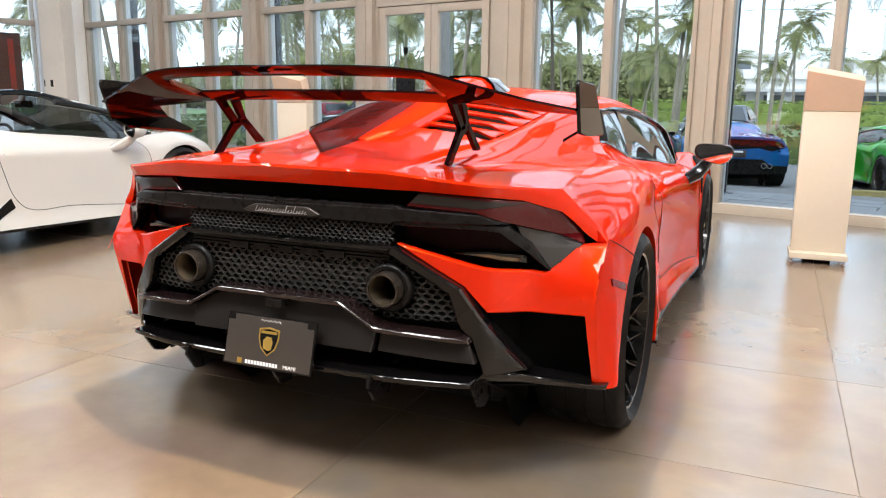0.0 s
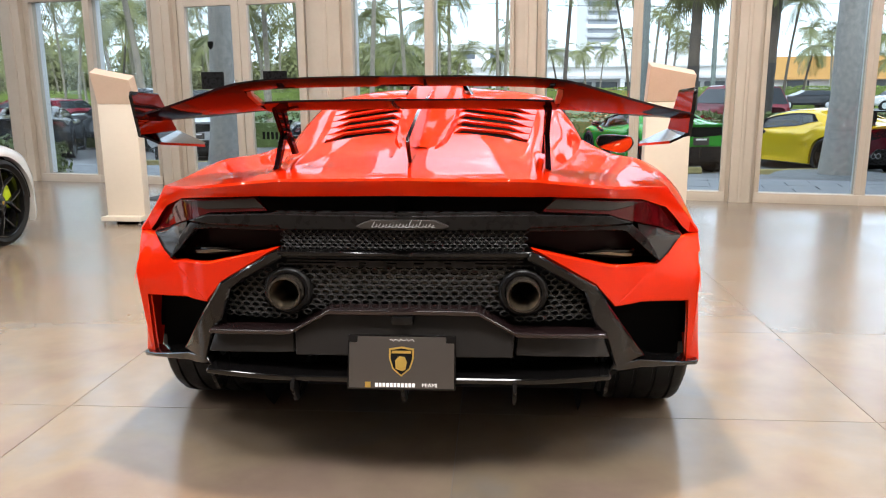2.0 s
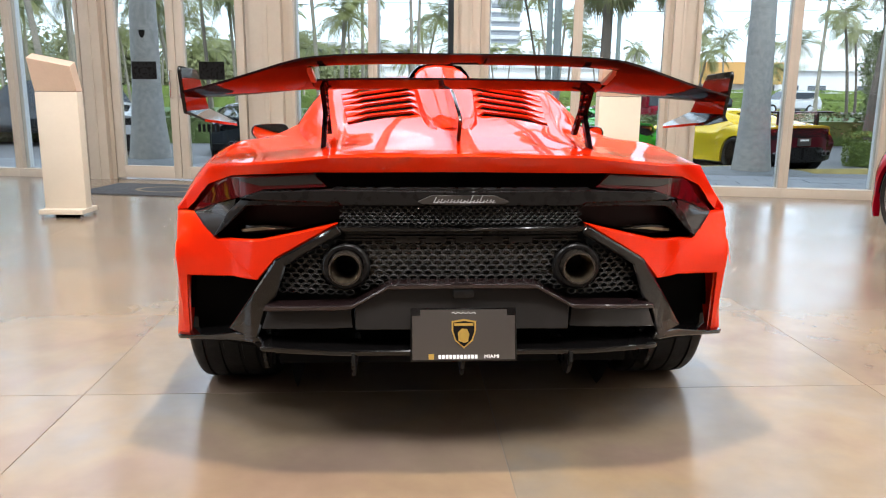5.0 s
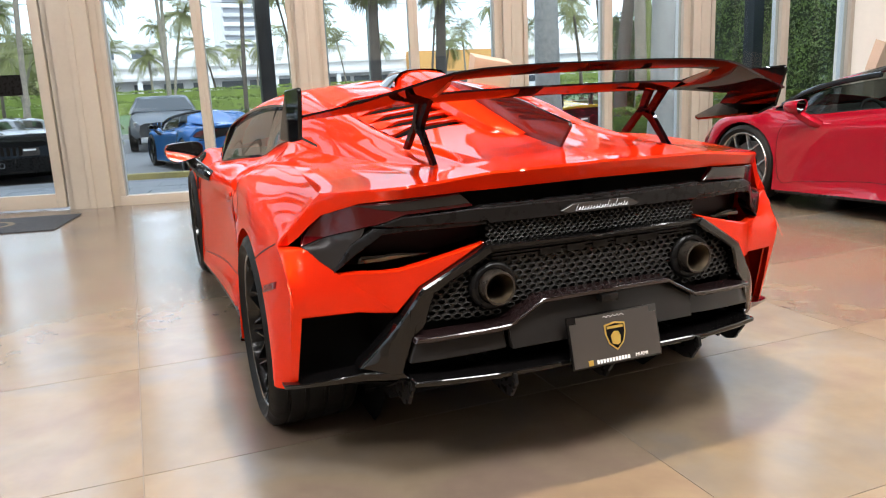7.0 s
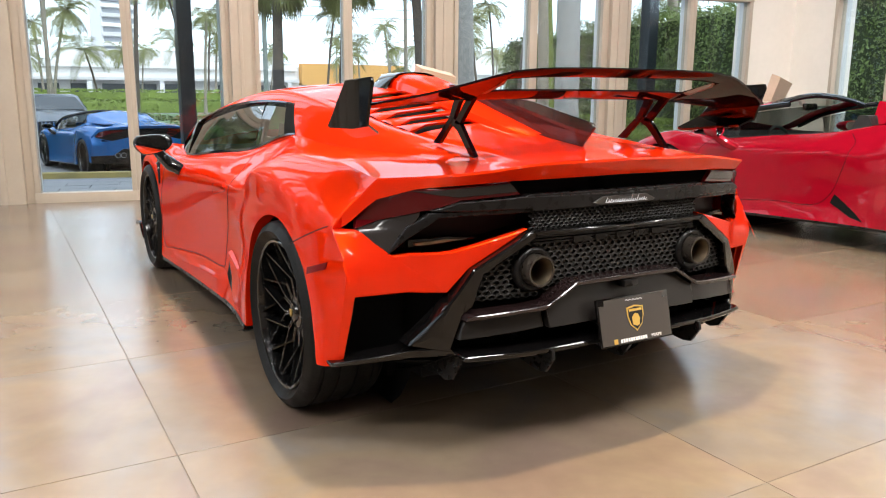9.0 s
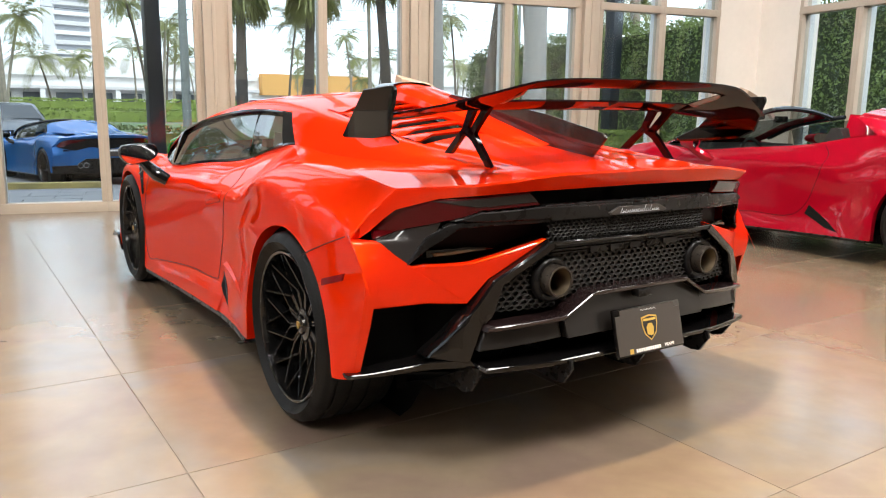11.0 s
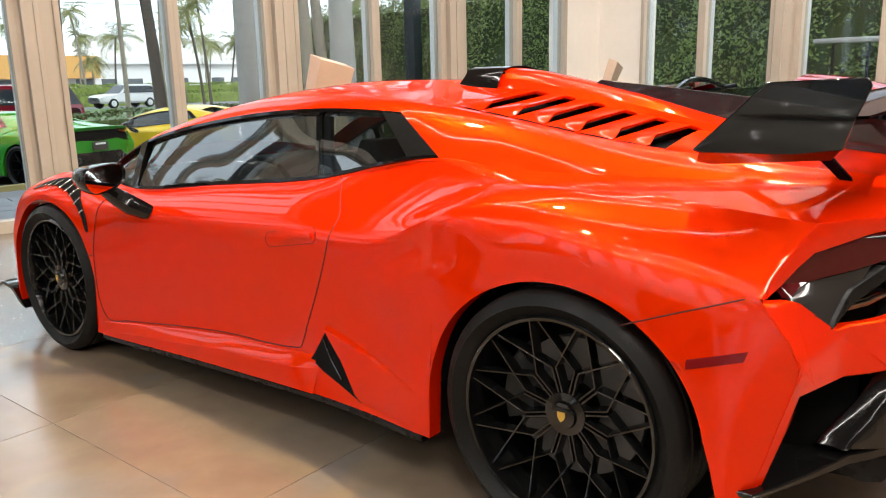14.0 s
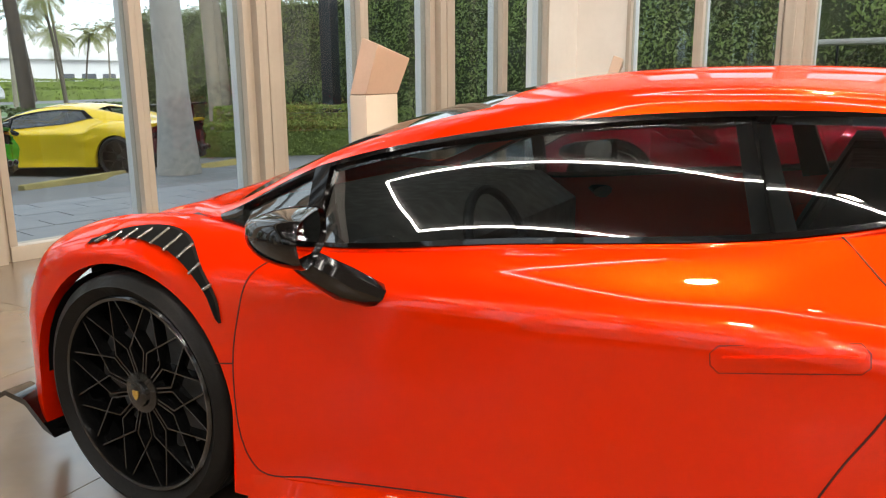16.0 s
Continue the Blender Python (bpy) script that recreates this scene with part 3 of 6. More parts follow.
def body_shell(spyder=False):
    bm = bmesh.new()
    # Upper bands; side glass, windscreen and the louvred bay stay open.
    for band in range(1, 6):
        rows = strip_rows(band)
        def skip(i, j, band=band):
            s = i / PER
            if band == 2 and 4 <= s < 8:
                return True
            if band in (4, 5) and 6.25 <= s < 8:
                return True
            if spyder and band in (3, 4, 5) and 3.9 <= s < 6.25:
                return True
            if band == 4 and not spyder and 1.5 <= s < 3.5:
                return True
            return False
        grid(bm, rows, skip=skip)
    # Flank and tail corner, from the crease down to sill and arches.
    grid(bm, TAIL_COLS[::-1])
    grid(bm, [[p, p + Vector((-.05, 0, 0))] for p in TAIL_COLS[0][:14] if p.z < .59])
    grid(bm, [[c[0], c[0] + Vector((-.03, .01, 0))] for c in TAIL_COLS])
    grid(bm, SIDE_COLS)
    grid(bm, [shoulder_row(y) for y in np.linspace(3.30, CREASE_Y[-1], 3)])
    # Returned edge round the arches and sill.
    edge = [r[0] for r in SIDE_COLS]
    grid(bm, [[p, p + Vector((-.05, 0, 0.0))] for p in edge])
    # Rear edge of the deck turns down as a lip.
    lip = []
    for band in range(6):
        lip += strip_rows(band)[0][(0 if band == 0 else 1):]
    low = []
    for p in lip:
        x = p.x
        z = float(np.interp(x, [0, .42, .60, .72, .80, .86, .88], [.888, .884, .874, .860, .822, .752, .735]))
        low.append(Vector((x, rear_y(x) - .004, min(z, p.z - .003))))
    def over(x):
        return .034 * max(0.0, min(1.0, (.80 - x) / .25))
    edge = [Vector((p.x, min(p.y, rear_y(p.x) - over(p.x)) - .006, p.z - .002)) for p in lip]
    turn = [e + Vector((0, -.003, -.007)) for e in edge]
    grid(bm, [[a, e, t, c, c + Vector((0, .05, .004))] for a, e, t, c in zip(lip, edge, turn, low)])
    mirror_x(bm)
    return bm


def rear_panel(pts, off=0.0, thick=0.02, bevel=0.003, mirror=True, step=0.04, z_rake=0.0, z_ref=0.6):
    """A panel of outline (x, z) laid on the curved tail, off outwards from it."""
    bm = bmesh.new()
    bm.faces.new([bm.verts.new((x, 0, z)) for x, z in pts])
    if len(pts) > 4:
        bmesh.ops.triangulate(bm, faces=bm.faces)
    x = min(p[0] for p in pts) // step * step + step
    while x < max(p[0] for p in pts):
        bmesh.ops.bisect_plane(bm, geom=bm.verts[:] + bm.edges[:] + bm.faces[:], plane_co=(x, 0, 0), plane_no=(1, 0, 0), dist=1e-5)
        x += step
    z = min(p[1] for p in pts) // step * step + step
    while z < max(p[1] for p in pts):
        bmesh.ops.bisect_plane(bm, geom=bm.verts[:] + bm.edges[:] + bm.faces[:], plane_co=(0, 0, z), plane_no=(0, 0, 1), dist=1e-5)
        z += step
    for v in bm.verts:
        v.co.y = rear_y(v.co.x, v.co.z) - off + z_rake * (v.co.z - z_ref)
    bmesh.ops.recalc_face_normals(bm, faces=bm.faces)
    if sum(f.normal.y for f in bm.faces) > 0:
        bmesh.ops.reverse_faces(bm, faces=bm.faces)
    ex = bmesh.ops.extrude_face_region(bm, geom=bm.faces[:])
    for g in ex["geom"]:
        if isinstance(g, bmesh.types.BMVert):
            g.co.y -= 0.0
    for v in [g for g in ex["geom"] if isinstance(g, bmesh.types.BMVert)]:
        v.co.y += thick
    if mirror:
        mirror_x(bm)
    bmesh.ops.recalc_face_normals(bm, faces=bm.faces)
    if bevel:
        es = [e for e in bm.edges if len(e.link_faces) == 2 and e.calc_face_angle(0) > radians(50)]
        bmesh.ops.bevel(bm, geom=es, offset=bevel, segments=1, affect='EDGES')
    return bm


def inside(x, z, poly):
    hit = False
    for (x0, z0), (x1, z1) in zip(poly, poly[1:] + poly[:1]):
        if (z0 > z) != (z1 > z) and x < (x1 - x0) * (z - z0) / (z1 - z0) + x0:
            hit = not hit
    return hit


def hex_mesh(poly, w, h, wall, off, holes=(), depth=0.012):
    """A honeycomb grille over an outline (x, z) on the tail."""
    bm = bmesh.new()
    x0, x1 = min(p[0] for p in poly), max(p[0] for p in poly)
    z0, z1 = min(p[1] for p in poly), max(p[1] for p in poly)
    row, z = 0, z0
    while z < z1:
        x = x0 + (w / 2 if row % 2 else 0)
        while x < x1:
            if inside(x, z, poly) and not any((x - a) ** 2 + (z - b) ** 2 < r * r for a, b, r in holes):
                out = [(x + dx * w, z + dz * h) for dx, dz in ((.5, .33), (0, .67), (-.5, .33), (-.5, -.33), (0, -.67), (.5, -.33))]
                inn = [(x + (p - x) * (1 - wall), z + (q - z) * (1 - wall)) for p, q in out]
                a = [bm.verts.new((p, rear_y(p, q) - off, q)) for p, q in out]
                b = [bm.verts.new((p, rear_y(p, q) - off - .002, q)) for p, q in inn]
                c = [bm.verts.new((p, rear_y(p, q) - off + depth, q)) for p, q in inn]
                for k in range(6):
                    j = (k + 1) % 6
                    bm.faces.new((a[k], a[j], b[j], b[k]))
                    bm.faces.new((b[k], b[j], c[j], c[k]))
            x += w
        z += h
        row += 1
    return bm


def seam(pts, r=0.0025):
    bm = bmesh.new()
    tube(bm, pts, r, 6)
    return bm


# Wheels, built with the outer face towards -x.
def tyre_mesh(R, width, rim):
    bm = bmesh.new()
    w = width / 2
    prof = [(rim - .006, -w * .80), (rim + .012, -w * .90), (rim + (R - rim) * .45, -w * 1.02), (R - .030, -w * .985), (R - .012, -w * .93), (R - .003, -w * .84)]
    for g in (-.62, -.22, .22, .62):
        prof += [(R, w * (g - .05)), (R - .006, w * (g - .035)), (R - .006, w * (g + .035)), (R, w * (g + .05))]
    prof += [(R - .003, w * .84), (R - .012, w * .93), (R - .030, w * .985), (rim + (R - rim) * .45, w * 1.02), (rim + .012, w * .9), (rim - .006, w * .8)]
    lathe(bm, prof, 72)
    return bm


def bar_to(bm, a, b, wa, wb, x0, x1, da=0.0):
    """A flat tapering spoke in the wheel's plane from a to b (y, z); x0, x1 its face at either end."""
    d = (Vector(b) - Vector(a)).normalized()
    n = Vector((-d.y, d.x))
    quad = []
    for p, wd, xf in ((Vector(a), wa, x0), (Vector(b), wb, x1)):
        quad.append([bm.verts.new((xf + k, *(p + n * wd * s))) for s, k in ((-1, .012), (-.55, 0), (.55, 0), (1, .012), (1, .035), (-1, .035))])
    for k in range(6):
        bm.faces.new((quad[0][k], quad[0][(k + 1) % 6], quad[1][(k + 1) % 6], quad[1][k]))
    bm.faces.new(quad[0][::-1])
    bm.faces.new(quad[1])


def wheel(parent, x, y, R, width, side, rim=.279, detail=True, face=RIM_BLACK, caliper=CALIPER, spokes=12, dish=.66):
    """side: -1 on the left of the car, 1 on the right."""
    m = pose(x, y, R, 0, 0, 0 if side < 0 else 180)
    w = width / 2
    t = part("wheel", tyre_mesh(R, width, rim), RUBBER, parent, "black low-profile tyre on a many-spoked wheel", m=m)
    bm = bmesh.new()
    lathe(bm, [(rim, -w * .86), (rim - .006, -w * .90), (rim - .014, -w * .88), (rim - .020, -w * .70), (rim - .035, w * .1), (rim - .03, w * .8), (rim, w * .86)], 64)
    part("rim", bm, face, t)
    bm = bmesh.new()
    fx, hx = -w * .86, -w * dish
    for k in range(spokes):
        a = 2 * math.pi * (k + .5) / spokes
        da = 2 * math.pi / spokes
        def P(r, ang):
            return (r * math.cos(ang), r * math.sin(ang))
        if spokes > 6:
            for o in (-1, 1):
                bar_to(bm, P(.045, a + o * .12), P(.126, a + o * .045), .0042, .0040, hx, hx - .006)
                bar_to(bm, P(.126, a + o * .045), P(rim - .008, a + o * da * .93), .0038, .0034, hx - .006, fx + .008)
            continue
        bar_to(bm, P(.045, a), P(.125, a + da * .10), .016, .014, hx, hx - .004)
        bar_to(bm, P(.125, a + da * .10), P(rim - .012, a + da * .36), .011, .008, hx - .004, fx + .012)
        bar_to(bm, P(.125, a + da * .10), P(rim - .012, a - da * .20), .011, .008, hx - .004, fx + .012)
    part("spokes", bm, face, t)
    bm = bmesh.new()
    lathe(bm, [(0, hx - .020), (.022, hx - .020), (.034, hx - .016), (.038, hx - .008), (.058, hx - .004), (.060, hx + .03), (0, hx + .03)], 40)
    part("hub_nut", bm, RIM_BLACK, t)
    if detail:
        bm = bmesh.new()
        prism(bm, [(-.011, .012), (.011, .012), (.011, 0), (.006, -.010), (0, -.015), (-.006, -.010), (-.011, 0)], "x", hx - .021, hx - .024)
        part("wheel_badge", bm, GOLD, t)
        bm = bmesh.new()
        lathe(bm, [(.07, .0), (.19, .0), (.19, .03), (.07, .03)], 48, closed=True)
        for v in bm.verts:
            v.co.x += -.005
        part("brake_disc", bm, DISC, t)
        bm = bmesh.new()
        lathe(bm, [(.115, -.040), (.205, -.040), (.216, -.02), (.216, .06), (.115, .06)], 72, closed=True)
        bmesh.ops.delete(bm, geom=[v for v in bm.verts if not (-.35 < math.atan2(v.co.z, -side * v.co.y) < .75)], context='VERTS')
        part("brake_caliper", bm, caliper, t)
    bm = bmesh.new()
    lathe(bm, [(.0, w * .55), (rim - .03, w * .55)], 32)
    part("wheel_back", bm, MATT_BLACK, t)
    return t


def skin_x(y, z):
    """Half width of the outer skin, also over the crease."""
    zc = float(np.interp(y, CREASE_Y, CREASE_Z))
    if z <= zc and y < -.30:
        at = [[float(np.interp(z, [p.z for p in c], [p[k] for p in c])) for k in (1, 0)] for c in TAIL_COLS[::-1]]
        return float(np.interp(y, [p[0] for p in at], [p[1] for p in at]))
    k = min(max(int(np.searchsorted(SIDE_COL_Y, y)), 1), len(SIDE_COL_Y) - 1)
    xs = [float(np.interp(z, [p.z for p in SIDE_COLS[i]], [p.x for p in SIDE_COLS[i]])) for i in (k - 1, k)]
    f = (y - SIDE_COL_Y[k - 1]) / (SIDE_COL_Y[k] - SIDE_COL_Y[k - 1])
    return xs[0] + (xs[1] - xs[0]) * max(0.0, min(1.0, f))


def flank_panel(pts, off=0.003, thick=0.012, side=-1, step=0.05, bevel=0.0):
    """A panel of outline (y, z) laid on the body side."""
    bm = bmesh.new()
    bm.faces.new([bm.verts.new((0, y, z)) for y, z in pts])
    bmesh.ops.triangulate(bm, faces=bm.faces)
    for ax in (1, 2):
        lo, hi = min(p[ax - 1] for p in pts), max(p[ax - 1] for p in pts)
        v = lo // step * step + step
        while v < hi:
            co, no = [0, 0, 0], [0, 0, 0]
            co[ax], no[ax] = v, 1
            bmesh.ops.bisect_plane(bm, geom=bm.verts[:] + bm.edges[:] + bm.faces[:], plane_co=co, plane_no=no, dist=1e-5)
            v += step
    for v in bm.verts:
        v.co.x = side * (skin_x(v.co.y, v.co.z) + off)
    ex = bmesh.ops.extrude_face_region(bm, geom=bm.faces[:])
    for v in [g for g in ex["geom"] if isinstance(g, bmesh.types.BMVert)]:
        v.co.x -= side * thick
    bmesh.ops.recalc_face_normals(bm, faces=bm.faces)
    if bevel:
        es = [e for e in bm.edges if len(e.link_faces) == 2 and e.calc_face_angle(0) > radians(50)]
        bmesh.ops.bevel(bm, geom=es, offset=bevel, segments=2, affect='EDGES')
    return bm


def window_patch(s0, s1, r0, r1, lift, side, thick=0.0):
    """Part of the side light, between two stations and two heights on it."""
    p, q = NET[2], NET[3]
    rows = []
    n = max(2, int((s1 - s0) * 10))
    for k in range(n + 1):
        s = (s0 + (s1 - s0) * k / n) * PER
        i = min(int(s), len(p) - 2)
        f = s - i
        a, b = Vector(p[i]).lerp(Vector(p[i + 1]), f), Vector(q[i]).lerp(Vector(q[i + 1]), f)
        row = []
        for j in range(5):
            r = r0 + (r1 - r0) * j / 4
            c = a.lerp(b, r)
            c += Vector((.8, 0, .6)) * (.004 * 4 * r * (1 - r) + lift - .018 * r * (1 if thick == 0 else 0))
            row.append(Vector((side * c.x, c.y, c.z)))
        rows.append(row)
    bm = bmesh.new()
    grid(bm, rows, flip=side > 0)
    if thick:
        ex = bmesh.ops.extrude_face_region(bm, geom=bm.faces[:])
        for v in [g for g in ex["geom"] if isinstance(g, bmesh.types.BMVert)]:
            v.co += Vector((-side * .8, 0, -.6)) * thick
    return bm


def seat(car, x, colour):
    bm = boxes((x - .25, x + .25, 1.15, 1.62, .22, .40), bevel=.04)
    s = part("seat", bm, colour, car)
    bm = bmesh.new()
    prism(bm, [(1.22, .36), (1.10, .40), (.86, .92), (.90, 1.0), (.97, 1.0), (1.16, .62)], "x", x - .23, x + .23)
    part("seat_back", bm, colour, s)
    return s


def coupe(name, label, colour, m, group="", spyder=False, detail=True, rim=RIM_BLACK, caliper=CALIPER, lamps=LAMP_RED, cabin=INTERIOR, low=SATIN_BLACK, mirror=GLOSS_BLACK, top=GLOSS_BLACK, spokes=12, pane=None):
    """The body that all the low coupes share; the tail and the wing are added by others."""
    car = thing(name, label, "car", m, group)
    pane = pane or SIDE_GLASS
    part("body", body_shell(spyder), colour, car, angle=38)
    part("underbody", boxes((-.62, .62, -.25, 3.2, .13, .19)), MATT_BLACK, car)
    part("engine_bay", boxes((-.60, .60, -.48, .55, .2, .90)), MATT_BLACK, car)
    part("front_bay", boxes((-.60, .60, 2.45, 3.2, .2, .66)), MATT_BLACK, car)
    part("cabin_floor", boxes((-.80, .80, .50, 2.3, .15, .24)), cabin, car)
    for s in (-1, 1):
        bm = bmesh.new()
        rows = []
        for k in range(25):
            y = .42 + (2.22 - .42) * k / 24
            x, z = flank_x(y, sill_z(y)), sill_z(y)
            rows.append([Vector((s * (x - .004), y, z + .002)), Vector((s * (x + .006), y, z - .006)), Vector((s * (x + .004), y, z - .020)), Vector((s * (x - .10), y, z - .03))])
        grid(bm, rows, flip=s > 0)
        part("side_skirt", bm, low, car)
        for yc, zc, a in ((0.0, .345, .40), (2.645, .328, .375)):
            bm = bmesh.new()
            rows = [[Vector((s * x, yc + a * math.cos(t), zc + (a - .02) * math.sin(t))) for x in (.58, .91)] for t in [math.pi * k / 16 for k in range(17)]]
            grid(bm, rows)
            grid(bm, [[Vector((s * .58, yc + r * math.cos(t), zc + r * math.sin(t))) for r in (0.05, a)] for t in [2 * math.pi * k / 24 for k in range(25)]])
            part("arch_liner", bm, MATT_BLACK, car)
        wheel(car, s * .80, 0.0, .345, .30, s, detail=detail, face=rim, caliper=caliper, spokes=spokes, dish=.45)
        wheel(car, s * .83, 2.62, .340, .245, s, detail=detail, face=rim, caliper=caliper, spokes=spokes)
        # Side lights between black posts.
        if not spyder:
            part("side_window", window_patch(4.99, 6.97, .03, .95, .001, s), pane, car)
            part("quarter_window", window_patch(4.20, 4.98, .06, .95, .001, s), pane, car)
            part("front_quarter_window", window_patch(7.06, 7.75, .05, .93, .001, s), pane, car)
            part("window_post", window_patch(4.90, 5.06, 0, 1, -.026, s, .02), INTERIOR, car)
            part("window_gap", window_patch(4.975, 4.995, .03, .95, -.012, s, .012), MATT_BLACK, car)
            part("window_post", window_patch(6.96, 7.07, 0, 1, .004, s, .03), top, car)
            part("rear_window_cheek", window_patch(4.0, 4.22, 0, 1, .003, s, .03), MATT_BLACK, car)
            part("window_header", window_patch(4.0, 8.0, .95, 1.0, .003, s, .03), top, car)
            part("window_sill_strip", window_patch(4.0, 8.0, 0, .045, .005, s, .02), top, car)
            part("windscreen_corner", window_patch(7.72, 8.0, 0, 1, .003, s, .03), top, car)
        # Mirror on its stalk: a faceted housing, cut square at the glass.
        shape = [(.115, .003), (.104, .040), (.080, .056), (-.070, .060), (-.100, .045), (-.112, .010), (-.085, -.034), (.040, -.060), (.085, -.042)]
        for _ in range(2):
            shape = [(a[0] * f + b[0] * (1 - f), a[1] * f + b[1] * (1 - f)) for a, b in zip(shape, shape[1:] + shape[:1]) for f in (.75, .25)]
        cx, cz = 1.005, .848
        rows = []
        for y, k, dx in ((2.114, .10, -.03), (2.110, .28, -.028), (2.100, .46, -.024), (2.084, .64, -.017), (2.062, .79, -.010), (2.03, .91, -.004), (1.99, .98, 0), (1.945, 1.0, 0), (1.938, .95, 0), (1.952, .92, 0)):
            rows.append([Vector((s * (cx + dx + p * k), y - 2.2 * p * (2.112 - y), cz + q * k)) for p, q in shape + shape[:1]])
        bm = bmesh.new()
        grid(bm, rows, flip=s < 0)
        mi = part("mirror", bm, mirror, car, angle=60)
        bm = bmesh.new()
        bm.faces.new([bm.verts.new((s * (cx + p * .925), 1.950 - 2.2 * p * .925 * .162, cz + q * .925)) for p, q in shape])
        part("mirror_glass", bm, MIRROR, mi)
        bm = bmesh.new()
        tube(bm, [(s * .985, 1.985, .812), (s * .955, 1.955, .775), (s * .92, 1.92, .735), (s * .875, 1.89, .705)], [.024, .034, .040, .032], 10)
        for v in bm.verts:
            v.co.y = 1.91 + (v.co.y - 1.91) * 1.5
        part("mirror_arm", bm, mirror, mi)
        seat(car, s * .36, cabin)
    bm = bmesh.new()
    prism(bm, [(1.95, .30), (1.95, .70), (2.10, .80), (2.62, .80), (2.62, .30)], "x", -.72, .72)
    part("dashboard", bm, cabin, car)
    bm = bmesh.new()
    lathe(bm, [(.165 + .014 * math.cos(a), .014 * math.sin(a)) for a in [2 * math.pi * k / 8 for k in range(8)]], 32, "y", True)
    for a in (0, math.pi, -math.pi / 2):
        tube(bm, [(0, 0, 0), (.16 * math.cos(a), 0, .16 * math.sin(a))], .015, 6)
    part("steering_wheel", bm, cabin, car, m=pose(-.36, 1.80, .72, -20, 0, 0))
    part("console", boxes((-.10, .10, 1.1, 2.0, .24, .52), bevel=.02), cabin, car)
    bm = bmesh.new()
    for band in (4, 5):
        grid(bm, strip_rows(band, int(6.25 * PER), 8 * PER, 4))
    mirror_x(bm)
    part("windscreen", bm, CAR_GLASS, car)
    return car


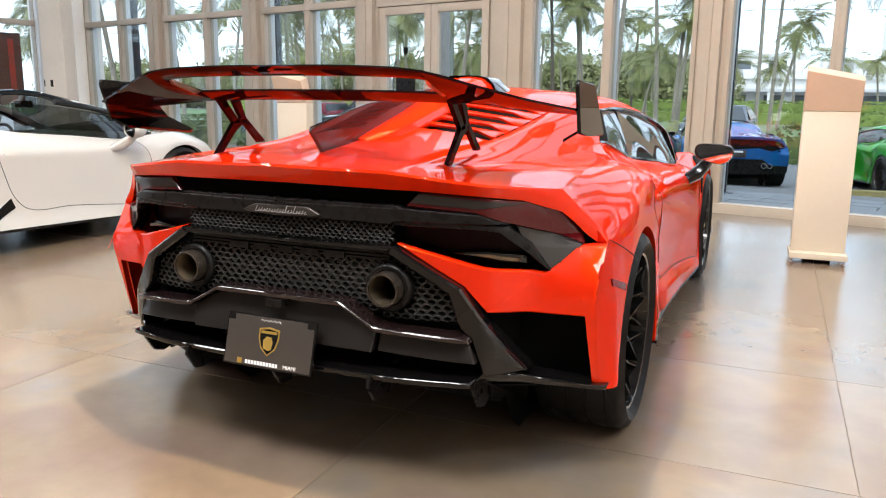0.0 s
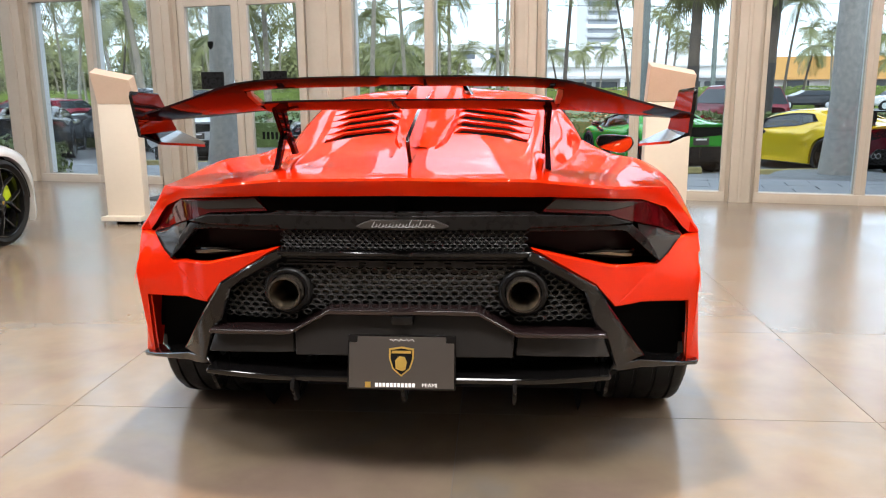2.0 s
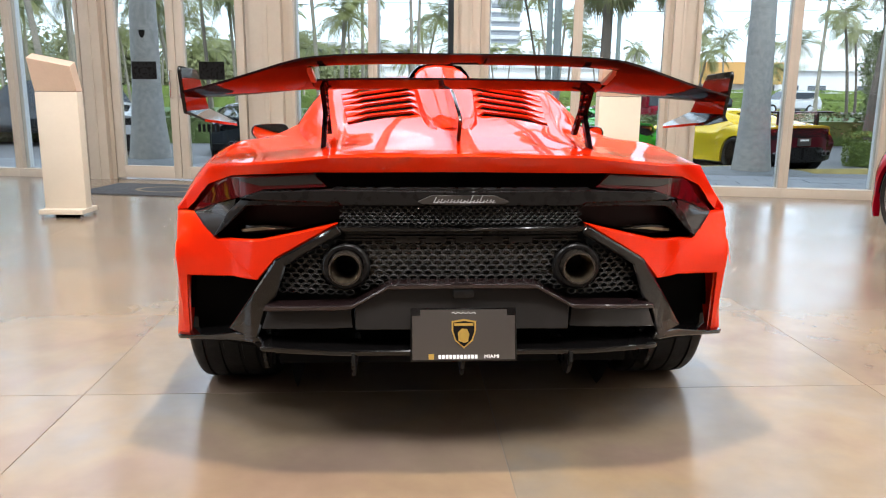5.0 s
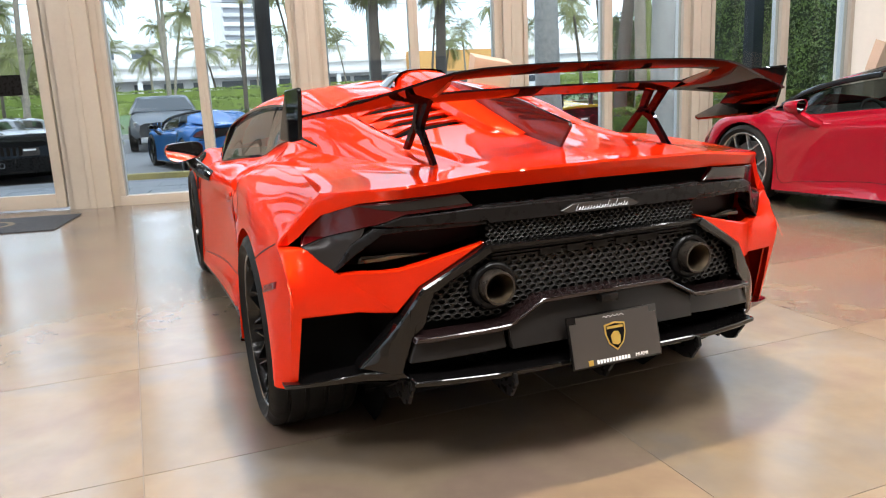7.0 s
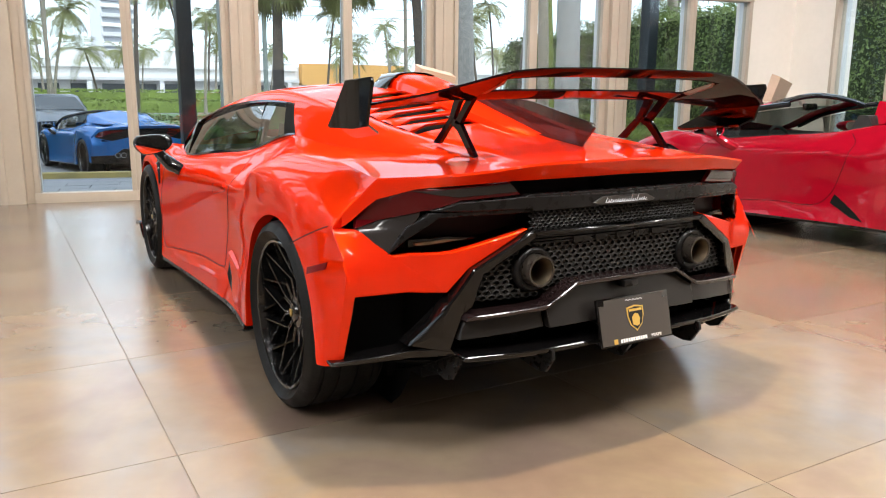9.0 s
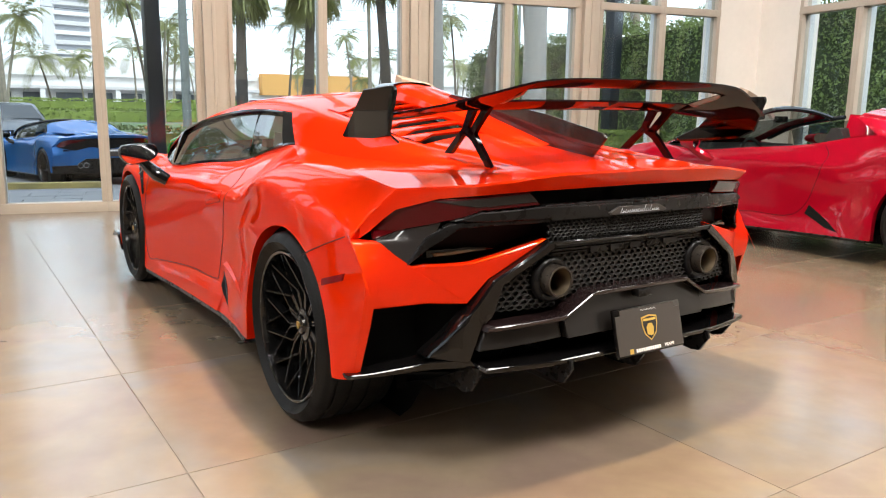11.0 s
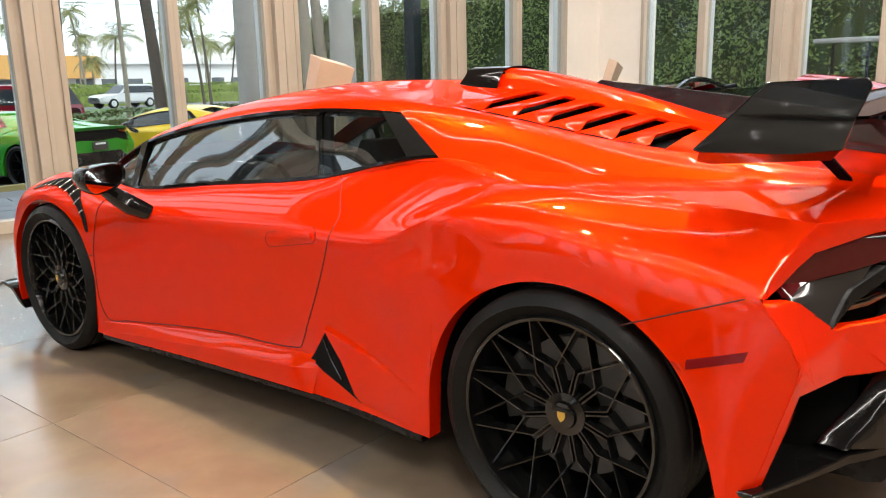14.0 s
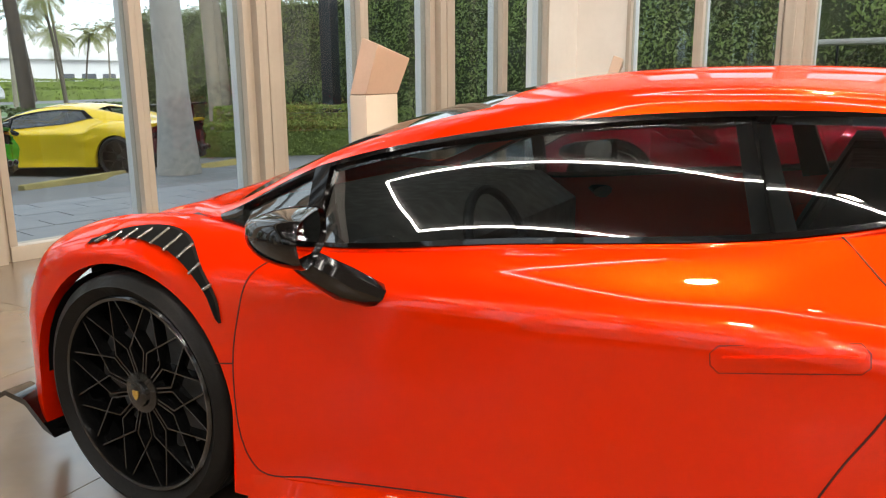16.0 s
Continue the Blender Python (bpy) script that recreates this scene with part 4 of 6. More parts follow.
def hero_tail(car):
    """Tail of the hero car: lamps, grilles, pipes, plate and diffuser."""
    corner = [(.368, .734), (.609, .673), (.779, .654), (.848, .731)] + [(tail_corner(z)[0] + .001, z) for z in (.735, .70, .65, .607, .57, .53, .45, .37, .292)] + [(.897, .292), (.878, .530), (.624, .546), (.563, .617)]
    for s in (-1, 1):
        part("bumper_corner", rear_panel([(s * x, z) for x, z in corner], 0.0, .03, .004, False), ORANGE, car)
        bm = bmesh.new()
        prism(bm, [(s * .60, -.62), (s * .655, -.36), (s * .645, -.36), (s * .59, -.62)], "z", .25, .56)
        part("duct_wall", bm, MATT_BLACK, car)
        # Added black sheets under and behind the duct keep lamp light from leaking through.
        bm = bmesh.new()
        prism(bm, [(s * .60, -.62), (s * .90, -.47), (s * .90, -.40), (s * .60, -.36)], "z", .300, .306)
        part("duct_floor", bm, MATT_BLACK, car)
        part("duct_back", boxes((min(s * .60, s * .88), max(s * .60, s * .88), -.425, -.415, .306, .60)), MATT_BLACK, car)
    back = rear_panel([(0, .890), (.42, .887), (.60, .876), (.72, .862), (.80, .825), (.855, .735), (.78, .650), (.61, .670), (.37, .73), (.355, .712), (0, .714)], -.13, .02, 0)
    part("tail_panel", back, MATT_BLACK, car)
    for s in (-1, 1):
        def side(bm, s=s):
            if s < 0:
                for v in bm.verts:
                    v.co.x = -v.co.x
                bmesh.ops.reverse_faces(bm, faces=bm.faces)
            return bm
        lens = part("tail_lamp", side(rear_panel([(.852, .735), (.806, .818), (.722, .858), (.44, .880), (.40, .840), (.59, .827), (.674, .799)], .0, .02, .002, False)), LAMP_RED, car)
        part("smoked_lens", side(rear_panel([(.715, .854), (.437, .876), (.41, .850), (.60, .838)], .003, .006, .001, False)), SMOKE, lens)
        part("lamp_corner", side(rear_panel([(.850, .734), (.690, .790), (.700, .764), (.724, .738), (.782, .657)], -.006, .02, .0, False)), SMOKE, car)
        hood = part("lower_lamp_hood", side(rear_panel([(.725, .742), (.672, .790), (.59, .796), (.368, .797), (.362, .785), (.58, .782), (.652, .774), (.69, .738), (.752, .680), (.778, .660)], .004, .06, .002, False)), SATIN_BLACK, car)
        part("lower_lamp_recess", side(rear_panel([(.70, .735), (.655, .775), (.36, .787), (.352, .735), (.60, .677), (.775, .658)], -.10, .01, 0, False)), LAMP_DEEP, hood)
        part("lower_lamp_bar", side(rear_panel([(.70, .700), (.60, .712), (.50, .705), (.52, .697), (.61, .692), (.70, .672)], -.06, .02, .003, False)), GLOSS_BLACK, hood)
        # Bronze sliver enlarged to imitate the beige highlights inside the lower lamp.
        part("reverse_lamp", side(rear_panel([(.69, .690), (.61, .703), (.54, .702), (.60, .695), (.685, .680)], -.052, .008, .001, False)), STEEL, hood)
        # Exhaust pipe in its collar.
        bm = bmesh.new()
        lathe(bm, [(.073, -.735), (.073, -.750), (.070, -.757), (.064, -.761), (.054, -.760), (.054, -.70)], 32, "y")
        part("exhaust_collar", bm, SATIN_BLACK, car, m=pose(s * .349, 0, .603))
        bm = bmesh.new()
        lathe(bm, [(.050, -.70), (.050, -.792), (.048, -.797), (.0435, -.797), (.0425, -.787)], 40, "y")
        pipe = part("exhaust_pipe", bm, PIPE_BRONZE, car, m=pose(s * .349, 0, .603))
        bm = bmesh.new()
        lathe(bm, [(.0440, -.796), (.0415, -.786), (.0365, -.76), (.033, -.73), (.033, -.62), (0, -.62)], 40, "y")
        part("pipe_liner", bm, STEEL, pipe, "bronze perforated steel liner")
        part("rear_blade", side(rear_panel([(.37, .732), (.354, .708), (.528, .604), (.563, .503), (.592, .478), (.628, .362), (.735, .372), (.607, .553), (.563, .619)], .028, .07, .006, False)), GLOSS_BLACK, car)
        part("lower_panel", side(rear_panel([(.333, .484), (.588, .466), (.61, .403), (.328, .421)], .030, .03, .003, False, z_rake=.25, z_ref=.44)), PANEL_BLACK, car)
        part("corner_winglet", side(rear_panel([(.935, .312), (.88, .320), (.70, .366), (.628, .380), (.608, .352), (.65, .350), (.93, .296)], .025, .09, .003, False)), GLOSS_BLACK, car)
    part("slot_bar", rear_panel([(0, .840), (.375, .840), (.39, .834), (.37, .830), (0, .830)], .006, .03, .002), SATIN_BLACK, car)
    part("slot_light", rear_panel([(0, .892), (.205, .891), (.205, .886), (0, .887)], .004, .01, 0), SMOKE, car)
    part("badge_bar", rear_panel([(0, .831), (.39, .834), (.60, .823), (.675, .797), (.59, .795), (.368, .796), (.358, .788), (0, .788)], .010, .03, .003), SATIN_BLACK, car)
    badge = part("badge", rear_panel([(0, .820), (.093, .820), (.136, .801), (.12, .794), (0, .791)], .018, .01, .002), mat("badge_bronze", (.05, .044, .04), .35, .5), car)
    bm = bmesh.new()
    for k in range(19):
        x, h = -.088 + .0096 * k, (.020 if k in (0, 11, 14) else .010) * (.85 + .15 * (k % 3))
        tube(bm, [(x, rear_y(x, .8) - .020, .7985), (x + .0035 + h * .3, rear_y(x, .8) - .020, .7985 + h)], .0011, 5)
        tube(bm, [(x, rear_y(x, .8) - .020, .7988), (x + .0096, rear_y(x, .8) - .020, .8000 + .0035 * (k % 2))], .0009, 5)
    part("script", bm, SILVER_PAINT, badge, "plain silver script-like bar")
    upper = [(-.356, .731), (.356, .731), (.356, .786), (-.356, .786)]
    part("upper_grille", hex_mesh(upper, .0205, .0100, .34, -.006), GRILLE_BLACK, car, "fine black honeycomb grille")
    low = [(.35, .680), (.40, .672), (.53, .602), (.560, .505), (.33, .515), (.233, .555), (-.233, .555), (-.33, .515), (-.560, .505), (-.53, .602), (-.40, .672), (-.35, .680)]
    part("lower_grille", hex_mesh(low, .0295, .0155, .32, -.008, ((.349, .603, .074), (-.349, .603, .074))), GRILLE_BLACK, car, "black honeycomb grille round the exhaust pipes")
    for z in (.684, .694, .704):
        part("grille_slat", rear_panel([(-.35, z + .003), (.35, z + .003), (.35, z - .003), (-.35, z - .003)], .0, .012, 0, False), SATIN_BLACK, car)
    for x0, x1 in ((-.20, -.13), (-.11, -.05), (-.02, .03), (.06, .12), (.14, .21)):
        part("stencil_plate", boxes((x0, x1, -.764, -.760, .677, .697)), SATIN_BLACK, car)
    part("grille_backing", rear_panel([(-.57, .50), (.57, .50), (.54, .61), (.36, .725), (-.36, .725), (-.54, .61)], -.075, .02, 0, False), MATT_BLACK, car)
    part("muffler", boxes((-.30, .30, -.69, -.60, .55, .67), bevel=.02), mat("muffler_metal", (.16, .135, .11), .5, .5, var=.4, scale=30), car)
    part("grille_top_bar", rear_panel([(0, .724), (.372, .728), (.354, .711), (0, .713)], .026, .03, .003), GLOSS_BLACK, car)
    part("carbon_lip", rear_panel([(0, .562), (.217, .560), (.326, .498), (.594, .481), (.600, .466), (.332, .483), (.222, .545), (0, .547)], .058, .08, .003), CARBON, car)
    part("plate_recess_panel", rear_panel([(0, .547), (.217, .548), (.325, .485), (.319, .419), (0, .422)], .036, .03, .003, z_rake=.3, z_ref=.48), PANEL_BLACK, car)
    part("rear_camera", boxes((-.03, .03, -.825, -.79, .520, .545), bevel=.005), SATIN_BLACK, car)
    part("diffuser_lip", rear_panel([(0, .365), (.61, .360), (.61, .344), (0, .348)], .075, .12, .004), GLOSS_BLACK, car)
    bm = bmesh.new()
    grid(bm, [[Vector((x, -.72, .355)), Vector((x, -.55, .27)), Vector((x, -.30, .17))] for x in np.linspace(-.64, .64, 9)])
    part("diffuser_floor", bm, MATT_BLACK, car)
    for x in (-.605, -.326, 0, .326, .605):
        bm = bmesh.new()
        prism(bm, [(-.735, .352), (-.738, .330), (-.690, .262), (-.65, .250), (-.55, .27), (-.45, .25), (-.45, .30), (-.60, .35)] if abs(x) > .5 else [(-.835, .356), (-.842, .330), (-.805, .276), (-.77, .270), (-.60, .285), (-.45, .25), (-.45, .30), (-.62, .35)], "x", x - .005, x + .005)
        part("diffuser_fin", bm, SATIN_BLACK, car)
    # Dealer plate in its frame.
    m = pose(0, -.852, .418, 90 - 14.8, 0, 0)
    plate = part("plate_frame", boxes((-.157, .157, -.079, .079, -.012, 0), bevel=.004), GLOSS_BLACK, car, "black dealer plate in a frame", m=m)
    part("plate_face", boxes((-.1515, .1515, -.0735, .056, 0, .0015), (-.128, .128, .056, .0735, 0, .0015)), PLATE_GREY, plate)
    sh = [(-.036, .040), (0, .046), (.036, .040), (.036, .012), (.026, -.018), (0, -.040), (-.026, -.018), (-.036, .012)]
    bm = bmesh.new()
    prism(bm, sh, "z", .0015, .003)
    crest = part("crest", bm, GOLD, plate)
    bm = bmesh.new()
    prism(bm, [(x * .86, y * .88) for x, y in sh], "z", .003, .0036)
    part("crest_field", bm, GLOSS_BLACK, crest)
    bm = bmesh.new()
    prism(bm, [(-.016, -.018), (-.018, .006), (-.006, .018), (.010, .016), (.016, .002), (.012, -.020), (.002, -.024)], "z", .0036, .0042)
    part("crest_figure", bm, GOLD, crest)
    part("crest_band", boxes((-.028, .028, .026, .034, .0036, .0042)), GOLD, crest)
    part("plate_name", boxes(*[(-.075 + .0107 * k, -.0672 + .0107 * k, -.070, -.059, .0015, .0026) for k in range(11)]), WHITE_INK, plate)
    text("plate_word", "MIAMI", .0150, pose(.082, -.0645, .0021), WHITE_INK, plate, wide=1.1)
    part("plate_small_crest", boxes((-.104, -.088, -.072, -.056, .0015, .0029)), GOLD, plate)
    bm = bmesh.new()
    tube(bm, [(-.035 + .0055 * k, .064 + .0035 * math.sin(k * 2.3), .0022) for k in range(14)], .0009, 5)
    part("plate_script", bm, WHITE_INK, plate)


def hero_wing(car):
    # Half span: (x, leading y, leading z, trailing y, trailing z, thickness)
    secs = [(0, -.44, 1.132, -.80, 1.222, .020), (.25, -.44, 1.131, -.80, 1.220, .020), (.43, -.44, 1.128, -.79, 1.210, .022), (.50, -.43, 1.124, -.775, 1.196, .024),
            (.60, -.42, 1.116, -.74, 1.168, .024), (.72, -.40, 1.106, -.69, 1.136, .022), (.835, -.38, 1.098, -.63, 1.112, .018)]
    def section(sec, f0, f1):
        x, y0, z0, y1, z1, t = sec
        up, lo = [], []
        for k in range(7):
            f = f0 + (f1 - f0) * k / 6
            y = y0 + (y1 - y0) * f
            z = z0 + (z1 - z0) * f ** 1.4
            g = k / 6
            h = t * (.25 + 2.4 * g * (1 - g) * (1.3 - g)) if f0 == 0 else t * .45 * (.4 + 2 * g * (1 - g))
            up.append(Vector((x, y, z + h * .5)))
            lo.append(Vector((x, y, z - h * .7)))
        return up + lo[::-1] + [up[0]]
    dense = [tuple(v) for v in catmull(secs, 3)]
    for f0, f1, keep in ((0, .40, lambda s: s[0] <= .46), (.80, 1.0, lambda s: s[0] <= .46), (0, 1, lambda s: s[0] >= .44)):
        bm = bmesh.new()
        grid(bm, [section(s, f0, f1) for s in dense if keep(s)])
        bmesh.ops.holes_fill(bm, edges=[e for e in bm.edges if e.is_boundary], sides=0)
        if f0 == 0 and f1 == 1:
            for s in (1, -1):
                b2 = bm.copy()
                if s < 0:
                    for v in b2.verts:
                        v.co.x = -v.co.x
                    bmesh.ops.reverse_faces(b2, faces=b2.faces)
                part("wing_tip", b2, CARBON_RED, car)
            bm.free()
        else:
            mirror_x(bm)
            part("wing_plane" if f0 == 0 else "wing_flap", bm, CARBON_RED if f0 == 0 else WING_BLACK, car)
    for s in (-1, 1):
        bm = bmesh.new()
        prism(bm, [(-.44, 1.180), (-.625, 1.187), (-.632, 1.17), (-.605, 1.10), (-.590, 1.046), (-.50, 1.036), (-.31, 1.030), (-.29, 1.036)], "x", s * .835, s * .846)
        bmesh.ops.bevel(bm, geom=bm.edges[:], offset=.003, segments=1, affect='EDGES')
        part("wing_endplate", bm, ENDPLATE_BLACK, car)
        bm = bmesh.new()
        prism(bm, [(s * .842, -.590), (s * .79, -.56), (s * .745, -.30), (s * .756, -.27), (s * .842, -.31)], "z", 1.0, 1.008)
        for v in bm.verts:
            v.co.z += .05 * (1 - (.842 - abs(v.co.x)) / .09) + .0
        part("wing_winglet", bm, GLOSS_BLACK, car)
        bm = bmesh.new()
        for pts in ([(-.262, .972), (-.300, .970), (-.395, 1.055), (-.445, 1.130), (-.405, 1.130), (-.372, 1.062)],
                    [(-.375, 1.045), (-.400, 1.060), (-.435, 1.05), (-.545, .932), (-.512, .936), (-.425, 1.02)],
                    [(-.405, 1.045), (-.435, 1.040), (-.53, 1.135), (-.49, 1.135)]):
            prism(bm, pts, "x", s * .422, s * .438)
        part("wing_strut", bm, CARBON_RED, car)
        bm = bmesh.new()
        prism(bm, [(-.58, 1.150), (-.66, 1.172), (-.72, 1.186), (-.70, 1.170), (-.60, 1.142)], "x", s * .455, s * .44)
        part("wing_bracket", bm, STEEL, car)
    # Spine fin, roof scoop and louvres.
    bm = bmesh.new()
    prism(bm, [(.42, 1.15), (.36, 1.186), (.05, 1.150), (-.27, 1.112), (-.603, 1.045), (-.612, 1.03), (-.53, .944), (-.20, .99), (.12, 1.06)], "x", -.006, .006)
    bmesh.ops.bevel(bm, geom=bm.edges[:], offset=.003, segments=1, affect='EDGES')
    part("shark_fin", bm, CARBON, car)
    bm = bmesh.new()
    rows = []
    for y, hw, zt, base in ((.73, .115, 1.235, 1.165), (.60, .118, 1.218, 1.155), (.40, .118, 1.176, 1.125), (.20, .112, 1.130, 1.085), (0, .10, 1.075, 1.045), (-.20, .085, 1.025, 1.006), (-.32, .06, .994, .985)):
        rows.append([Vector((hw * 1.12, y, base - .012)), Vector((hw * .98, y, base + (zt - base) * .55)), Vector((hw * .80, y, zt - .012)), Vector((hw * .55, y, zt)), Vector((0, y, zt + .004))])
    dense = []
    for a, b in zip(rows, rows[1:]):
        dense += [[p.lerp(q, t / 3) for p, q in zip(a, b)] for t in range(3)]
    grid(bm, dense + [rows[-1]])
    mirror_x(bm)
    part("roof_scoop", bm, ORANGE, car, angle=30)
    bm = bmesh.new()
    rows = []
    for y, k in ((.70, 1.0), (.73, 1.03), (.80, 1.03), (.868, .96)):
        sl = (.868 - y) / .17
        rows.append([Vector((.16 * k, y, 1.150 + .03 * (1 - sl))), Vector((.128 * k, y, 1.205)), Vector((.10 * k, y, 1.232)), Vector((.06, y, 1.240)), Vector((0, y, 1.243))])
    grid(bm, rows)
    grid(bm, [[a, Vector((a.x * .8, .80, a.z - .012 if a.z > 1.2 else a.z))] for a in rows[-1]])
    mirror_x(bm)
    part("scoop_mouth", bm, GLOSS_BLACK, car)
    part("scoop_duct", boxes((-.10, .10, .70, .80, 1.17, 1.22)), MATT_BLACK, car)
    bm = bmesh.new()
    grid(bm, strip_rows(4, int(1.2 * PER), int(3.8 * PER), 4, -.035))
    mirror_x(bm)
    part("louvre_bay", bm, MATT_BLACK, car)
    lo, hi = 1.5, 3.5
    p, q = NET[4], NET[5]
    def on(s, r, up=0.0):
        i = min(int(s * PER), len(p) - 2)
        f = s * PER - i
        a, b = Vector(p[i]).lerp(Vector(p[i + 1]), f), Vector(q[i]).lerp(Vector(q[i + 1]), f)
        return a.lerp(b, r) + Vector((0, 0, up))
    for s in (-1, 1):
        for k in range(6):
            a0 = lo + (hi - lo) * k / 6
            a1 = a0 + (hi - lo) / 6
            bm = bmesh.new()
            rows = []
            for r in [0, .06, .12, .18, .28, .45, .62, .80, .90, 1]:
                sweep = .14 - .20 * r
                w = max(0.0, min(1.0, (r - .06) / .22)) * max(0.0, min(1.0, (1.0 - r) / .10))
                c0, c1 = on(max(lo - .12, a0 + .03 + .075 * w + sweep), r, .003 + .012 * w), on(min(a1 + .03 + sweep, 3.95), r, .001)
                rows.append([Vector((s * c.x, c.y, c.z)) for c in (c0 + Vector((0, .004, -.010)), c0, c0.lerp(c1, .5) + Vector((0, 0, .003)), c1)])
            grid(bm, rows, flip=s < 0)
            part("louvre", bm, ORANGE, car)


def hero_sides(car):
    for s in (-1, 1):
        # Front wing louvre.
        vent = [(y, z) for y, z in catmull([(2.780, .752), (2.669, .787), (2.549, .799), (2.459, .780), (2.38, .722), (2.312, .647), (2.296, .590)], 4) + catmull([(2.308, .600), (2.345, .662), (2.45, .735), (2.588, .768), (2.70, .762), (2.782, .740)], 4)]
        louvre = part("wing_vent", flank_panel(vent, .009, .02, s, step=.03), MATT_BLACK, car)
        for k in range(9):
            y = 2.345 + .05 * k
            z0, z1 = float(np.interp(y, [2.31, 2.335, 2.45, 2.588, 2.79], [.62, .659, .732, .765, .74])), float(np.interp(y, [2.307, 2.38, 2.459, 2.549, 2.669, 2.787], [.647, .722, .786, .804, .790, .757]))
            bm = bmesh.new()
            za, zb, yb = z0 + (z1 - z0) * .14, z0 + (z1 - z0) * .84, y - .022
            tube(bm, [(s * (skin_x(y, za) + .013), y, za), (s * (skin_x(yb, zb) + .013), yb, zb)], .0045, 6)
            part("vent_blade", bm, VENT_FIN, louvre)
        # Door shut lines.
        def line(name, pts, r=.0019):
            dense = catmull(pts, 6)
            part(name, seam([(s * (skin_x(y, z) + .0003), y, z) for y, z in dense], r), SEAM, car)
        line("door_gap", [(.97, .885), (.905, .83), (.842, .77), (.85, .70), (.88, .62), (.93, .52), (.98, .41), (1.012, .335), (1.022, .318), (1.05, .311), (1.43, .293), (2.05, .235), (2.19, .222), (2.235, .27), (2.262, .47), (2.245, .62), (2.215, .72), (2.14, .768)])
        line("wing_gap", [(2.355, .478), (2.262, .492)])
        line("bumper_gap", [(-.10, .712), (-.18, .64), (-.30, .686), (-.445, .738)][1:])
        # Door handle, recessed plate with a proud bar.
        hd = part("door_handle", flank_panel([(1.153, .668), (1.155, .688), (1.142, .702), (.924, .739), (.911, .728), (.909, .707), (.920, .696), (1.140, .657)], .0012, .012, s), ORANGE, car)
        part("handle_bar", flank_panel([(1.135, .675), (1.137, .688), (.925, .725), (.923, .711)], .008, .014, s, bevel=.002), ORANGE, hd)
        loop = [(1.156, .667), (1.158, .689), (1.144, .705), (.923, .742), (.908, .729), (.906, .706), (.918, .693), (1.141, .654), (1.156, .667)]
        part("handle_gap", seam([(s * (skin_x(y, z) + .0005), y, z) for y, z in loop], .0008), SEAM, hd)
        part("side_marker", flank_panel([(-.338, .568), (-.455, .605), (-.462, .628), (-.338, .590)], .004, .010, s, bevel=.001), MARK_RED, car)
        # Sill with a ledge under the door.
        rows = []
        for k in range(29):
            y = .93 + (2.22 - .93) * k / 28
            top = float(np.interp(y, [1.05, 1.43, 2.05, 2.22], [.303, .285, .227, .212]))
            out, foot = min(1.0, (y - .93) / .10, (2.22 - y) / .12), sill_z(y)
            mid = max(top - .042, foot + .018)
            end = skin_x(y, foot) + .006
            rows.append([Vector((s * (skin_x(y, top) - .002), y, top)), Vector((s * (skin_x(y, top - .005) + .003 * out), y, top - .005)),
                         Vector((s * (skin_x(y, mid) + (end - skin_x(y, mid)) * .85 * out), y, mid)), Vector((s * (skin_x(y, mid - .006) + (end - skin_x(y, mid - .006)) * .95 * out), y, mid - .006)), Vector((s * end, y, foot))])
        bm = bmesh.new()
        grid(bm, rows, flip=s > 0)
        part("side_sill", bm, ORANGE, car, angle=20)
        # Sill intake before the rear wheel.
        part("sill_intake", flank_panel([(.885, .408), (.965, .289), (.90, .262), (.695, .212), (.80, .32)], .004, .01, s), MATT_BLACK, car)
        bm = bmesh.new()
        # Blade of body colour behind the intake, dying away towards the arch.
        rows = []
        for k in range(13):
            t = k / 12
            proud = .017 * (1 - t) ** 1.2
            row = []
            for (y0, z0), (y1, z1), lift in (((.885, .424), (.43, .325), -.002), ((.883, .410), (.425, .315), proud), ((.862, .384), (.425, .305), proud * 1.08), ((.80, .322), (.43, .27), proud * .95), ((.72, .235), (.44, .22), proud * .9), ((.695, .205), (.45, .200), -.002)):
                y, z = y0 + (y1 - y0) * t, z0 + (z1 - z0) * t
                row.append(Vector((s * (skin_x(y, z) + lift), y, z)))
            rows.append(row)
        grid(bm, rows)
        part("sill_fairing", bm, ORANGE, car)
        bm = bmesh.new()
        tube(bm, [(s * (skin_x(y, z) + .006), y, z) for y, z in ((.90, .37), (.86, .31), (.80, .26))], .005, 6)
        part("intake_blade", bm, CARBON, car)
        # Front splitter end.
        bm = bmesh.new()
        prism(bm, [(2.98, .137), (3.02, .168), (3.10, .232), (3.20, .245), (3.28, .205), (3.27, .195), (3.20, .228), (3.11, .215), (3.03, .152)], "x", s * .86, s * .945)
        part("splitter_end", bm, GLOSS_BLACK, car)


hero = coupe("sports_car", "orange-red supercar coupe with black wing on showroom floor", ORANGE, pose(0, 0, 0))
hero_tail(hero)
hero_wing(hero)
hero_sides(hero)

